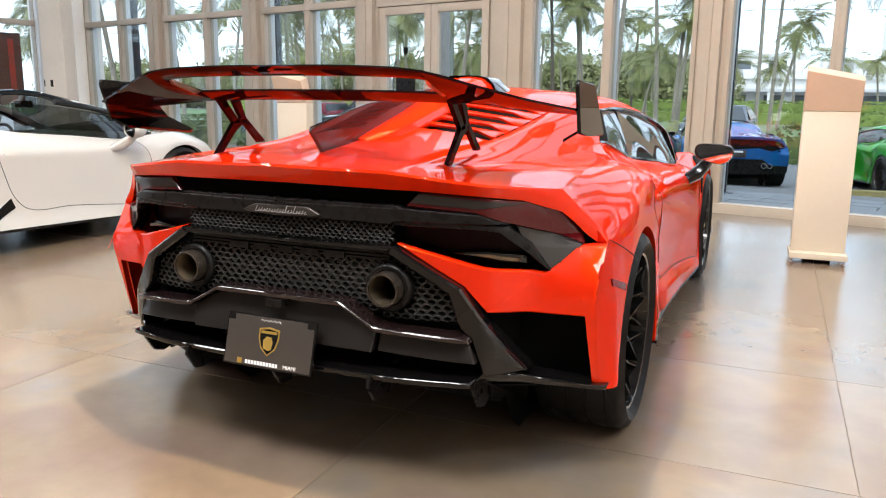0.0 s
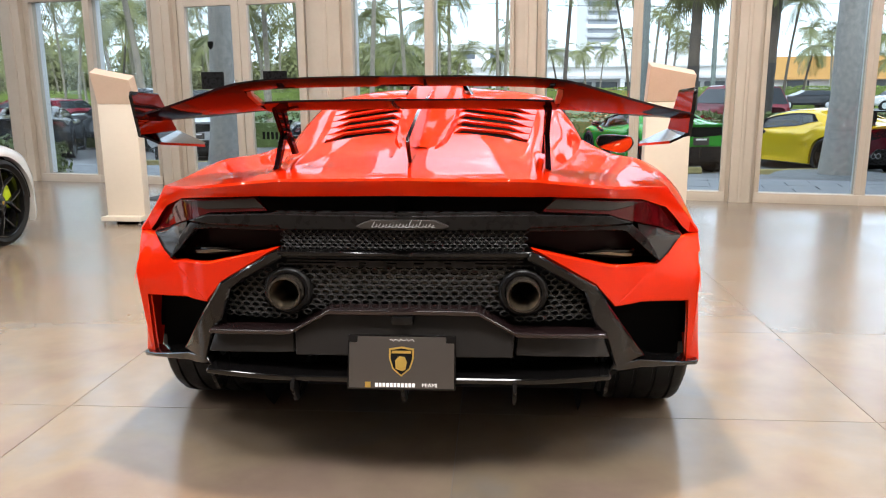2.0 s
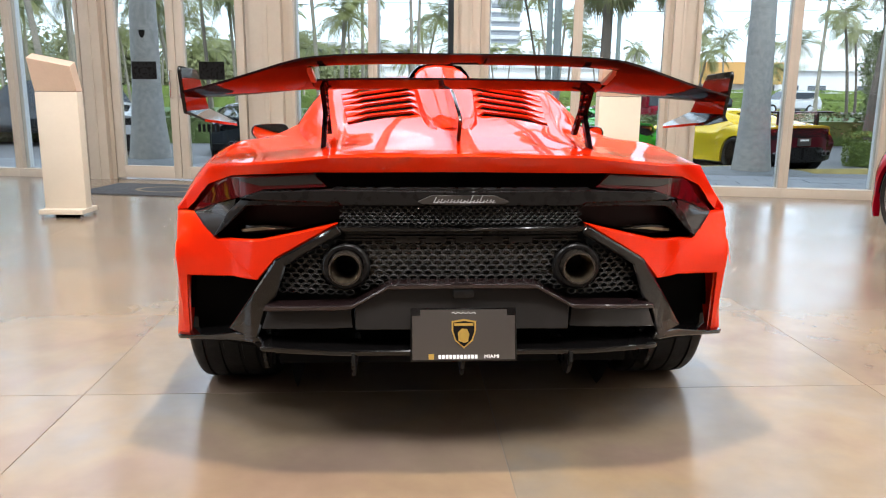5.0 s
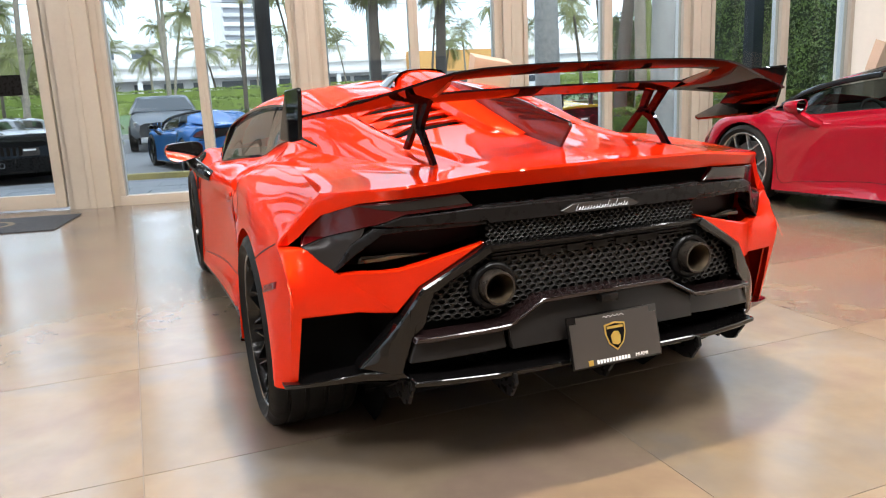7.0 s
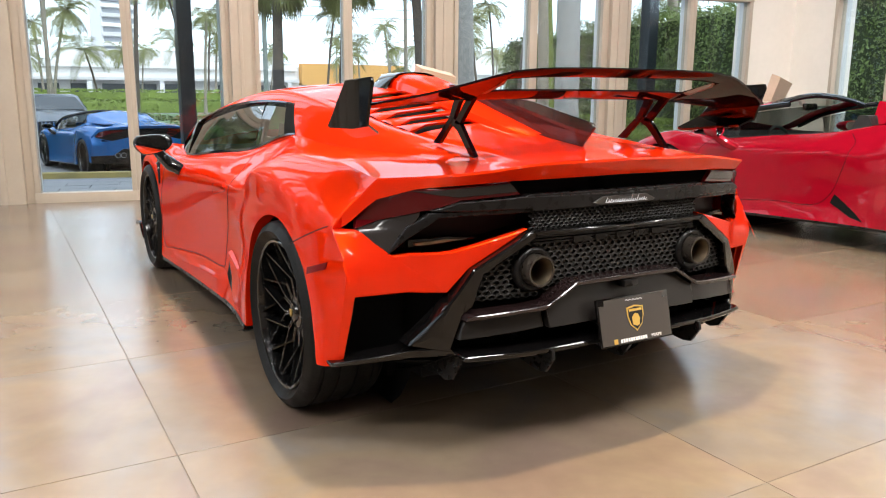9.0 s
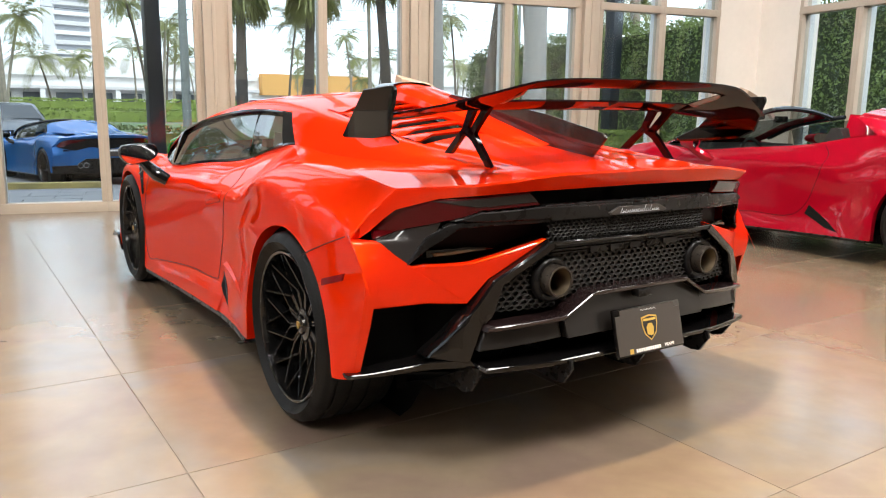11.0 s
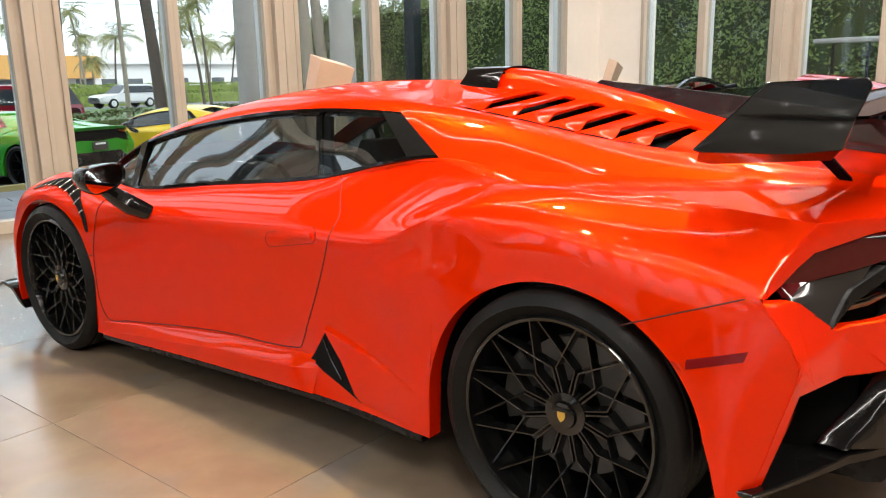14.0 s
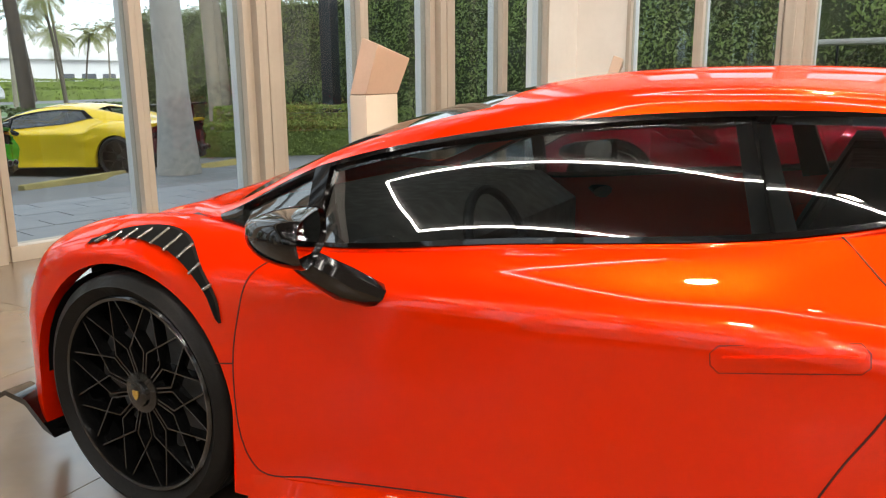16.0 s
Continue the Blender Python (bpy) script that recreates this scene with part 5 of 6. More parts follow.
# ---- tails and trim of the other cars ----
def plain_tail(car, colour, lamps=LAMP_RED, bumper=SATIN_BLACK, plate=True):
    """Road-going tail: wide lamps, dark grille, bumper and twin pipes."""
    part("rear_bumper", rear_panel([(0, .70), (.37, .73), (.61, .672), (.78, .654), (.85, .731), (.92, .74), (.94, .55), (.945, .40), (.60, .42), (.45, .53), (0, .53)], 0, .03, .004), colour, car)
    part("rear_grille", rear_panel([(0, .888), (.42, .884), (.72, .860), (.80, .822), (.852, .735), (.78, .655), (.61, .673), (.37, .732), (0, .702)], -.03, .02, 0), MATT_BLACK, car)
    part("rear_diffuser", rear_panel([(0, .53), (.45, .53), (.60, .42), (.94, .40), (.93, .27), (0, .25)], .01, .25, .006), bumper, car)
    for s in (-1, 1):
        b = rear_panel([(.845, .74), (.80, .815), (.72, .850), (.45, .866), (.43, .845), (.66, .80), (.76, .74)], .002, .02, .002, False)
        if s < 0:
            for v in b.verts:
                v.co.x = -v.co.x
            bmesh.ops.reverse_faces(b, faces=b.faces)
        part("tail_lamp", b, lamps, car)
        for dx in (.47, .57):
            bm = bmesh.new()
            lathe(bm, [(.048, -.70), (.048, -.80), (.040, -.80), (.038, -.70)], 20, "y")
            part("exhaust_pipe", bm, CHROME, car, m=pose(s * dx, 0, .42))
    if plate:
        part("plate", boxes((-.155, .155, -.79, -.775, .56, .70), bevel=.003), PLATE_GREY, car)
        part("plate_mark", boxes((-.10, .10, -.793, -.790, .65, .68)), WHITE_INK, car)


def spyder_top(car, colour, seats=INTERIOR, hood=DARK_PAINT):
    """Open two-seater: screen frame, side glass, buttresses behind the seats."""
    for s in (-1, 1):
        rail = [Vector((s * p[0], p[1], p[2])) for p in NET[3][int(5.9 * PER):int(7.9 * PER)]]
        bm = bmesh.new()
        tube(bm, rail, .022, 8)
        part("screen_pillar", bm, hood, car)
        part("side_window", window_patch(5.1, 7.0, .03, .90, .001, s), CAR_GLASS, car)
        bm = bmesh.new()
        rows = [[Vector((s * x, y, z + dz)) for x, dz in ((.20, 0), (.24, h), (.42, h * 1.05), (.50, 0))] for y, z, h in ((.92, .90, .20), (.75, .90, .19), (.45, .93, .12), (.10, .94, .06), (-.25, .95, .01))]
        grid(bm, rows)
        part("buttress", bm, colour, car)
    bm = bmesh.new()
    head = [Vector((s, 1.66 + .05 * (1 - (s / .65) ** 2), 1.06 + .09 * (1 - (s / .65) ** 2))) for s in np.linspace(-.65, .65, 13)]
    tube(bm, head, .024, 8)
    part("screen_header", bm, hood, car)
    bm = bmesh.new()
    grid(bm, [[Vector((x, .95, .88)), Vector((x, .72, .95)), Vector((x, .3, .96)), Vector((x, -.3, .955))] for x in np.linspace(-.62, .62, 7)])
    part("deck_lid", bm, colour, car)
    part("rear_bulkhead", boxes((-.62, .62, .86, .90, .24, .90)), seats, car)
    part("cabin_mirror", boxes((-.10, .10, 1.78, 1.80, 1.02, 1.08), bevel=.01), GLOSS_BLACK, car)


def door_lines(car, colour):
    for s in (-1, 1):
        pts = catmull([(.93, .865), (.845, .79), (.86, .68), (.90, .56), (.965, .40), (1.06, .312), (1.43, .293), (2.05, .235), (2.19, .222), (2.25, .45), (2.235, .66), (2.15, .76)], 5)
        part("door_gap", seam([(s * (skin_x(y, z) + .0003), y, z) for y, z in pts], .0022), MATT_BLACK, car)
        part("sill_intake", flank_panel([(.93, .40), (.96, .33), (.78, .245), (.66, .22), (.74, .28)], .004, .01, s), MATT_BLACK, car)
        part("door_handle", flank_panel([(1.14, .675), (1.14, .712), (.90, .745), (.90, .712)], .004, .008, s, bevel=.002), colour, car)


white = coupe("sports_car", "white open-top supercar with black wheels and lime brake calipers", WHITE_PAINT, pose(-4.53, .20, 0, 0, 0, 0), "showroom cars", True, True, RIM_BLACK, CALIPER_LIME, mirror=WHITE_PAINT, spokes=5)
plain_tail(white, WHITE_PAINT)
spyder_top(white, WHITE_PAINT)
door_lines(white, WHITE_PAINT)
crimson = coupe("sports_car", "crimson open-top supercar with black soft top on showroom floor", RED_PAINT, pose(4.70, .05, 0, 0, 0, 1.2), "showroom cars", True, True, RIM_BRIGHT, CALIPER, mirror=RED_PAINT, spokes=5)
plain_tail(crimson, RED_PAINT)
spyder_top(crimson, RED_PAINT)
door_lines(crimson, RED_PAINT)
tagged(hero, group="showroom cars")

# ---- showroom furniture ----
def podium(x, y, turn, label):
    p = thing("display_stand", label, "display stand", pose(x, y, 0, 0, 0, turn), "display stands")
    part("base_plate", boxes((-.19, .19, -.15, .15, .035, .075), bevel=.003), PODIUM, p)
    part("column", boxes((-.18, .18, -.045, .065, .075, 1.08), bevel=.003), PODIUM, p)
    bm = bmesh.new()
    prism(bm, [(.065, 1.083), (-.045, 1.083), (-.135, 1.36), (-.03, 1.40)], "x", -.181, .181)
    for v in bm.verts:
        if v.co.z > 1.2:
            v.co.z -= .07 * (v.co.x + .181) / .362
    bmesh.ops.bevel(bm, geom=bm.edges[:], offset=.003, segments=1, affect='EDGES')
    head = part("sign_head", bm, PODIUM_FACE, p)
    d = (Vector((-.135, 1.36)) - Vector((-.045, 1.083))).normalized()
    for k in range(9):
        q = Vector((-.045, 1.083)) + d * (.05 + .018 * k)
        b = boxes((-.125, .125 - .03 * (k % 3), 0, .0012, -.0022, .0022))
        part("text_line", b, mat("sign_ink", (.34, .24, .18), .6) if k == 0 and "sign_ink" not in bpy.data.materials else bpy.data.materials["sign_ink"], head, m=Matrix.Translation((0, q.x - .0016, q.y)) @ pose(0, 0, 0, -math.degrees(math.atan2(-d.x, d.y)) * -1, 0, 0))
    for fx, fy in ((-.17, -.13), (.17, -.13), (-.17, .13), (.17, .13)):
        bm = bmesh.new()
        lathe(bm, [(0, 0), (.013, 0), (.013, .008), (.006, .012), (.006, .036), (0, .036)], 12, "z")
        for v in bm.verts:
            v.co += Vector((fx, fy, 0))
        part("levelling_foot", bm, CHROME, p)
    part("cable_box", boxes((-.09, .09, -.06, .08, 0, .034), bevel=.004), MATT_BLACK, p)
    return p


podium(-3.12, 3.90, -3, "cream lectern-like display stand with a slanted sign head")
podium(1.66, 3.52, 2, "cream lectern-like display stand with a slanted sign head")
podium(6.29, 3.46, 15, "cream lectern-like display stand beside the crimson car")
MAT_FABRIC = mat("door_mat_fabric", (.045, .047, .055), .95, var=.25, scale=30, bump=.4, bscale=300)
dm = thing("door_mat", "dark grey door mat with an oval emblem by the entrance", "mat", WF @ pose(-3.9, -.95, 0))
part("mat_body", boxes((-.85, .85, -.45, .45, .001, .012), bevel=.004), MAT_FABRIC, dm)
bm = bmesh.new()
lathe(bm, [(.20, .0125), (.24, .0125), (.24, .014), (.20, .014)], 40, "z", True)
for v in bm.verts:
    v.co.x *= 1.5
part("mat_emblem", bm, mat("mat_tan", (.20, .16, .11), .9), dm)

# Entrance doors.
A0, A1 = DOOR_BAY
structure("trim_door_head", boxes((A0, A1, -.05, .14, 2.33, 2.44), (A0, A1, -.03, .12, 5.02, 5.1), bevel=.003), FRAME_TAN, "tan metal head over the entrance doors", "door frame")
pn = part("pane", boxes((A0, A1, .03, .042, 2.44, 5.02)), PANE_GLASS, None, m=WF)
pn.visible_shadow = False
tagged(pn, "clear glass light over the entrance", "window", kind="structure")
for k, (a, b) in enumerate(((A0 + .02, -4.195), (-4.185, A1 - .02))):
    d = thing("door_%d" % (k + 1), "closed glass entrance door in a tan metal frame", "door", WF, kind="structure")
    part("door_frame", boxes((a, a + .10, -.03, .05, .02, 2.32), (b - .10, b, -.03, .05, .02, 2.32), (a + .10, b - .10, -.03, .05, .02, .17), (a + .10, b - .10, -.03, .05, 2.22, 2.32), bevel=.004), FRAME_TAN, d)
    p = part("pane", boxes((a + .10, b - .10, .005, .015, .17, 2.22)), PANE_GLASS, d)
    p.visible_shadow = False
    hx = b - .06 if k == 0 else a + .06
    bm = bmesh.new()
    tube(bm, [(hx, -.035, 1.0), (hx, -.085, 1.0), (hx, -.085, 1.32), (hx, -.035, 1.32)], .011, 8)
    part("door_handle", bm, CHROME, d)
    sx = (a + b) / 2
    part("door_notice", boxes((sx - .16, sx + .16, -.002, .004, 1.22, 1.43)), SATIN_BLACK, d)
    if k == 0:
        bm = bmesh.new()
        prism(bm, [(sx - .04, 1.80), (sx + .04, 1.80), (sx + .035, 1.74), (sx, 1.70), (sx - .035, 1.74)], "y", -.002, .003)
        part("shield_decal", bm, MATT_BLACK, d)
    else:
        for j in range(5):
            part("number_bar", boxes((a + .22 + .06 * j, a + .255 + .06 * j, -.002, .003, .60, .69)), MATT_BLACK, d)

# Painting, sockets.
pic = thing("wall_painting", "dark red-brown framed canvas on the beige wall", "painting", WF)
part("canvas", boxes((U0 + .002, U0 + .03, -2.5, -1.05, .95, 2.2), bevel=.004), mat("canvas_dark", (.07, .028, .018), .7, var=.5, scale=3), pic)
part("canvas_stripe", boxes((U0 + .03, U0 + .033, -1.28, -1.18, 1.0, 2.1)), mat("canvas_red", (.22, .03, .015), .7, var=.4, scale=5), pic)
for k, y in enumerate((-.70, -.55)):
    sw = thing("light_switch", "small dark wall switch on the beige wall", "switch", WF, "wall switches")
    part("switch_plate", boxes((U0, U0 + .008, y, y + .05, 1.28, 1.40), bevel=.002), PANEL_BLACK, sw)

# Lights let into the ceiling.
def led_loop(x, y, a, b, turn=0, blunt=False):
    t = thing("ceiling_light", "slim white LED line light in a closed loop", "ceiling light", pose(x, y, 5.47, 0, 0, turn), "line lights")
    pts = [(-a, -b), (-a, b * .94), (a, b), (a, -b * .94)] if blunt else [(-a, -b * .6), (-a, b * .6), (0, b), (a, b * .6), (a, -b * .6), (0, -b)]
    for p, q in zip(pts, pts[1:] + pts[:1]):
        v = Vector(q) - Vector(p)
        m = Matrix.Translation(((p[0] + q[0]) / 2, (p[1] + q[1]) / 2, 0)) @ pose(0, 0, 0, 0, 0, math.degrees(math.atan2(v.y, v.x)))
        part("tube", boxes((-v.length / 2, v.length / 2, -.013, .013, -.02, .02)), LED, t, m=m)


led_loop(-.1, .6, 1.5, 3.2)
led_loop(-7.65, 1.2, 1.65, 4.6, 0, True)
led_loop(4.2, .4, 1.2, 2.8, 10)
led_loop(-1.2, -5.5, 2.2, 2.6)
led_loop(-7.0, -8.0, 2.0, 2.8)
for k in range(22):
    x, y = -8.5 + 2.3 * (k % 6) + .35 * (k // 6 % 2), -6.6 + 2.55 * (k // 6)
    d = thing("downlight", "small round recessed ceiling downlight, lit", "downlight", pose(x, y, 5.5), "downlights")
    bm = bmesh.new()
    lathe(bm, [(.050, -.001), (.070, -.001), (.070, -.012), (.055, -.012)], 20, "z", True)
    part("ring", bm, CEILING, d)
    bm = bmesh.new()
    lathe(bm, [(0, -.006), (.050, -.006)], 20, "z")
    part("lens", bm, SPOT, d)

# ---- outdoors ----
ASPHALT = mat("asphalt", (0.144, 0.144, 0.147), .9, var=.18, scale=.35, bump=.3, bscale=40)
PAVER = mat("paver", (0.18, 0.189, 0.204), .75, var=.3, scale=6, bump=.2, bscale=60, island=.14)
LAWN = mat("lawn_soil", (0.06, 0.12, 0.021), .95, var=.4, scale=.8, bump=.6, bscale=25)
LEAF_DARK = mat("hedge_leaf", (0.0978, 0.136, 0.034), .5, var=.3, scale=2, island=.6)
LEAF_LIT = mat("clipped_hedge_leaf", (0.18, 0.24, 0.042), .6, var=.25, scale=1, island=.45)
LEAF_PALM = mat("palm_leaf", (0.198, 0.204, 0.06), .5, var=.3, scale=1.5, island=.45)
LEAF_WOOD = mat("far_leaf", (0.222, 0.228, 0.09), .7, var=.3, scale=.3, island=.5)
LEAF_VINE = mat("vine_leaf", (.125, .172, .044), .5, var=.45, scale=1.6, island=.6)
# Dark core colour stands for the shade in gaps between vine leaves.
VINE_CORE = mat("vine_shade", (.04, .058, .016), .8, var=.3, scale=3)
TRUNK_GREY = mat("royal_palm_bark", (0.27, 0.265, 0.25), .85, var=.35, scale=14, bump=.6, bscale=30)
TRUNK_BROWN = mat("palm_bark", (0.096, 0.075, 0.057), .9, var=.4, scale=6, bump=.7, bscale=20)
TRUNK_PALE = mat("pale_palm_bark", (0.25, 0.215, 0.165), .85, var=.45, scale=9, bump=.5, bscale=15)
TRUNK_MOSS = mat("mossy_palm_bark", (0.156, 0.192, 0.042), .85, var=.3, scale=4, bump=.5, bscale=15)
CONCRETE = mat("concrete", (0.33, 0.324, 0.312), .85, var=.12, scale=1, bump=.1)
WALL_WHITE = mat("stucco_white", (0.78, 0.765, 0.74), .85, var=.06, scale=.2)
WALL_GREY = mat("stucco_grey", (0.60, 0.585, 0.565), .85, var=.06, scale=.2)
WALL_ORANGE = mat("stucco_orange", (0.66, 0.36, 0.11), .85, var=.06, scale=.2)
# Glass colour lightened to put distance haze on the far tower.
TOWER_GLASS = mat("haze_toned_tower_glass", (0.3, 0.318, 0.336), .4, var=.1, scale=.2)
SHOP_DARK = mat("shop_glass", (.10, .11, .12), .2, var=.3, scale=.5)
SUV_GLASS = mat("dark_car_glass", (.018, .024, .030), .08, spec=.28)
STOP_YELLOW = mat("worn_yellow_concrete", (0.276, 0.228, 0.084), .85, var=.25, scale=6, bump=.2)
POST_DARK = mat("post_metal", (.022, .026, .032), .4, .3, var=.2, scale=6)
POLE_GREY = mat("utility_pole", (0.18, 0.198, 0.186), .8, var=.15, scale=3)
GZ, PZ = -.40, -.10


def lot_z(x, y):
    """Height of the ground outside, falling from the paving to the car park."""
    w = (.214 * x + y - 6.038) / 1.0226
    return PZ + (GZ - PZ) * max(0.0, min(1.0, (w - 3.1) / 3.9))


def sheet(name, x0, x1, y0, y1, z, material, label, category, m=None, thick=.3):
    return structure(name, boxes((x0, x1, y0, y1, z - thick, z)), material, label, category, m=m or pose(0, 0, 0))


sheet("ground", -900, 900, -900, 900, GZ - .31, ASPHALT, "grey asphalt ground reaching the horizon", "ground")
bm = bmesh.new()
prism(bm, [(.3, PZ - .3), (.3, PZ - .01), (3.1, PZ - .01), (7.0, GZ), (20.0, GZ), (20.0, PZ - .6)], "x", -60, 60)
structure("road_parking", bm, ASPHALT, "light grey asphalt parking lot", "car park")
structure("ground_lawn", boxes((-150, 150, 21.0, 50, GZ - .3, GZ + .05)), LAWN, "mown green lawn beyond the car park", "lawn")
structure("road_far", boxes((-250, 250, 50, 58.5, GZ - .3, GZ)), ASPHALT, "grey asphalt street beyond the lawn", "road")
structure("pavement_kerb", boxes((-60, 60, 20.8, 21.0, GZ - .3, GZ + .13)), CONCRETE, "pale concrete kerb along the lawn", "kerb")
structure("ground_side_bed", boxes((7.2, 10.4, -13, 2.9, GZ - .3, GZ + .10)), LAWN, "planted strip beside the showroom", "ground")


def leaf_cards(name, centres, normals, size, material, parent, rng, jitter=.85, kind=""):
    """Many small bent leaves, two triangles each."""
    n = len(centres)
    a = rng.normal(size=(n, 3)) * jitter + normals
    a /= np.linalg.norm(a, axis=1)[:, None] + 1e-9
    b = np.cross(a, rng.normal(size=(n, 3)))
    b /= np.linalg.norm(b, axis=1)[:, None] + 1e-9
    c = np.cross(a, b)
    s = size * rng.uniform(.6, 1.3, (n, 1))
    v = np.stack([centres - b * s, centres - c * s * .5 + a * s * .15, centres + b * s, centres + c * s * .5 + a * s * .15], 1).reshape(-1, 3)
    f = np.arange(4 * n).reshape(-1, 4)
    me = bpy.data.meshes.new(name)
    me.from_pydata(v.tolist(), [], f.tolist())
    me.materials.append(material)
    ob = new(name, me)
    if parent is not None:
        ob.parent = parent
    return ob


def hedge(name, label, x0, x1, y0, y1, h, n, size, material, m=None, seed=1, lump=.12, core=LEAF_DARK):
    """A clipped hedge: a core, often coloured darker as shade between leaves, clad in leaves on top and both faces."""
    rng = np.random.default_rng(seed)
    t = thing(name, label, "hedge", m)
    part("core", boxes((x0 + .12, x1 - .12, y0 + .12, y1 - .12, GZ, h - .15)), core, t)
    L, D = x1 - x0, y1 - y0
    area = np.array([L * h, L * h, L * D, D * h, D * h])
    pick = rng.choice(5, n, p=area / area.sum())
    u, w = rng.uniform(0, 1, n), rng.uniform(0, 1, n)
    P, N = np.zeros((n, 3)), np.zeros((n, 3))
    for k in range(5):
        q = pick == k
        if k < 2:
            P[q] = np.c_[x0 + L * u[q], np.full(q.sum(), (y0, y1)[k]), GZ + (h - GZ) * w[q]]
            N[q] = (0, (-1, 1)[k], .3)
        elif k == 2:
            P[q] = np.c_[x0 + L * u[q], y0 + D * w[q], np.full(q.sum(), h)]
            N[q] = (0, 0, 1)
        else:
            P[q] = np.c_[np.full(q.sum(), (x0, x1)[k - 3]), y0 + D * u[q], GZ + (h - GZ) * w[q]]
            N[q] = ((-1, 1)[k - 3], 0, .3)
    wob = np.sin(P[:, 0] * 1.7 + seed) * np.sin(P[:, 2] * 2.3 + P[:, 1]) + .6 * np.sin(P[:, 0] * 4.1 + P[:, 2] * 3)
    P += N * (wob * lump + rng.normal(0, lump * .5, n))[:, None]
    P[:, 2] = np.maximum(P[:, 2], GZ + .02)
    leaf_cards("leaves", P, N, size, material, t, rng)
    return t


def frond_mesh(name, rng, fan=False, n=20, length=2.4):
    """A crown of arching fronds, each with its leaflets."""
    V, F = [], []
    for k in range(n):
        az, el = 2 * math.pi * (k * .618 % 1) + rng.uniform(-.2, .2), math.radians(rng.uniform(-35, 75))
        L = length * rng.uniform(.75, 1.1)
        d = np.array([math.cos(az) * math.cos(el), math.sin(az) * math.cos(el), math.sin(el)])
        side = np.cross(d, (0, 0, 1))
        side /= np.linalg.norm(side) + 1e-9
        p, step = np.zeros(3), L / 14
        pts = [p.copy()]
        for j in range(14):
            d = d + np.array([0, 0, -.085 - .01 * j])
            d /= np.linalg.norm(d)
            p = p + d * step
            pts.append(p.copy())
        if fan:
            # Stalk, then a spread of blades.
            tip = pts[7]
            for b in range(22):
                ang = math.radians(-115 + 230 * b / 21)
                dd = d * math.cos(ang) + side * math.sin(ang) + np.array([0, 0, -.25 - .1 * rng.random()])
                up = np.cross(dd, side) * .05
                i = len(V)
                wv = np.cross(dd, (0, 0, 1)) * .05
                V += [tip, tip + dd * L * .28 + wv, tip + dd * L * .55 + np.array([0, 0, -.12]), tip + dd * L * .28 - wv]
                F.append((i, i + 1, i + 2, i + 3))
        else:
            for j in range(1, 15):
                ll = L * .34 * math.sin(math.pi * (.12 + .80 * j / 15)) + .05
                for sg in (-1, 1):
                    for h in (0, .33, .67):
                        q = pts[j] * (1 - h) + pts[j - 1] * h
                        t = pts[j] - pts[j - 1]
                        t = t / (np.linalg.norm(t) + 1e-9)
                        dd = side * sg * .8 + t * .55 + np.array([0, 0, -.45 * rng.uniform(.6, 1.4)])
                        dd /= np.linalg.norm(dd)
                        i = len(V)
                        V += [q, q + dd * ll * .5 + t * .022, q + dd * ll, q + dd * ll * .5 - t * .022]
                        F.append((i, i + 1, i + 2, i + 3))
        i = len(V)
        for j in range(0, 15):
            V += [pts[j] + side * .02, pts[j] - side * .02]
        F += [(i + 2 * j, i + 2 * j + 1, i + 2 * j + 3, i + 2 * j + 2) for j in range(14)]
    me = bpy.data.meshes.new(name)
    me.from_pydata([tuple(v) for v in V], [], F)
    me.materials.append(LEAF_PALM)
    return me


rng = np.random.default_rng(7)
CROWNS = [frond_mesh("crown", rng, False, 20, 2.5), frond_mesh("crown", rng, False, 24, 2.2), frond_mesh("crown", rng, True, 34, 1.7), frond_mesh("crown", rng, False, 18, 2.9)]


def palm(x, y, h, r, bark, crown, lean=(0, 0), label="tall palm tree with a slim trunk and feathery fronds", flare=1.35, low=None, scale=1.0, group="palms"):
    t = thing("palm_tree", label, "palm tree", pose(x, y, lot_z(x, y) if y < 20 else GZ + .05), group)
    bm = bmesh.new()
    n = 14
    pts = [(lean[0] * (k / n) ** 1.6, lean[1] * (k / n) ** 1.6, h * k / n) for k in range(n + 1)]
    rs = [r * (flare if k == 0 else 1 + (flare - 1) * math.exp(-k * .9)) * (1 - .25 * k / n) * (1 + .03 * math.sin(k * 2.4)) for k in range(n + 1)]
    tube(bm, pts, rs, 14)
    part("trunk", bm, bark, t)
    if low:
        bm = bmesh.new()
        tube(bm, pts[: low + 1], [a + .008 for a in rs[: low + 1]], 14)
        part("trunk_sheath", bm, TRUNK_BROWN if bark is not TRUNK_BROWN else mat("dark_bark", (.05, .045, .04), .9, var=.3, scale=8), t)
    c = new("crown", CROWNS[crown])
    c.parent = t
    c.matrix_basis = pose(lean[0], lean[1], h - .05, 0, 0, (x * 37 + y * 91) % 360) @ Matrix.Scale(scale * (.74 if y > 24 else 1.0), 4)
    return t


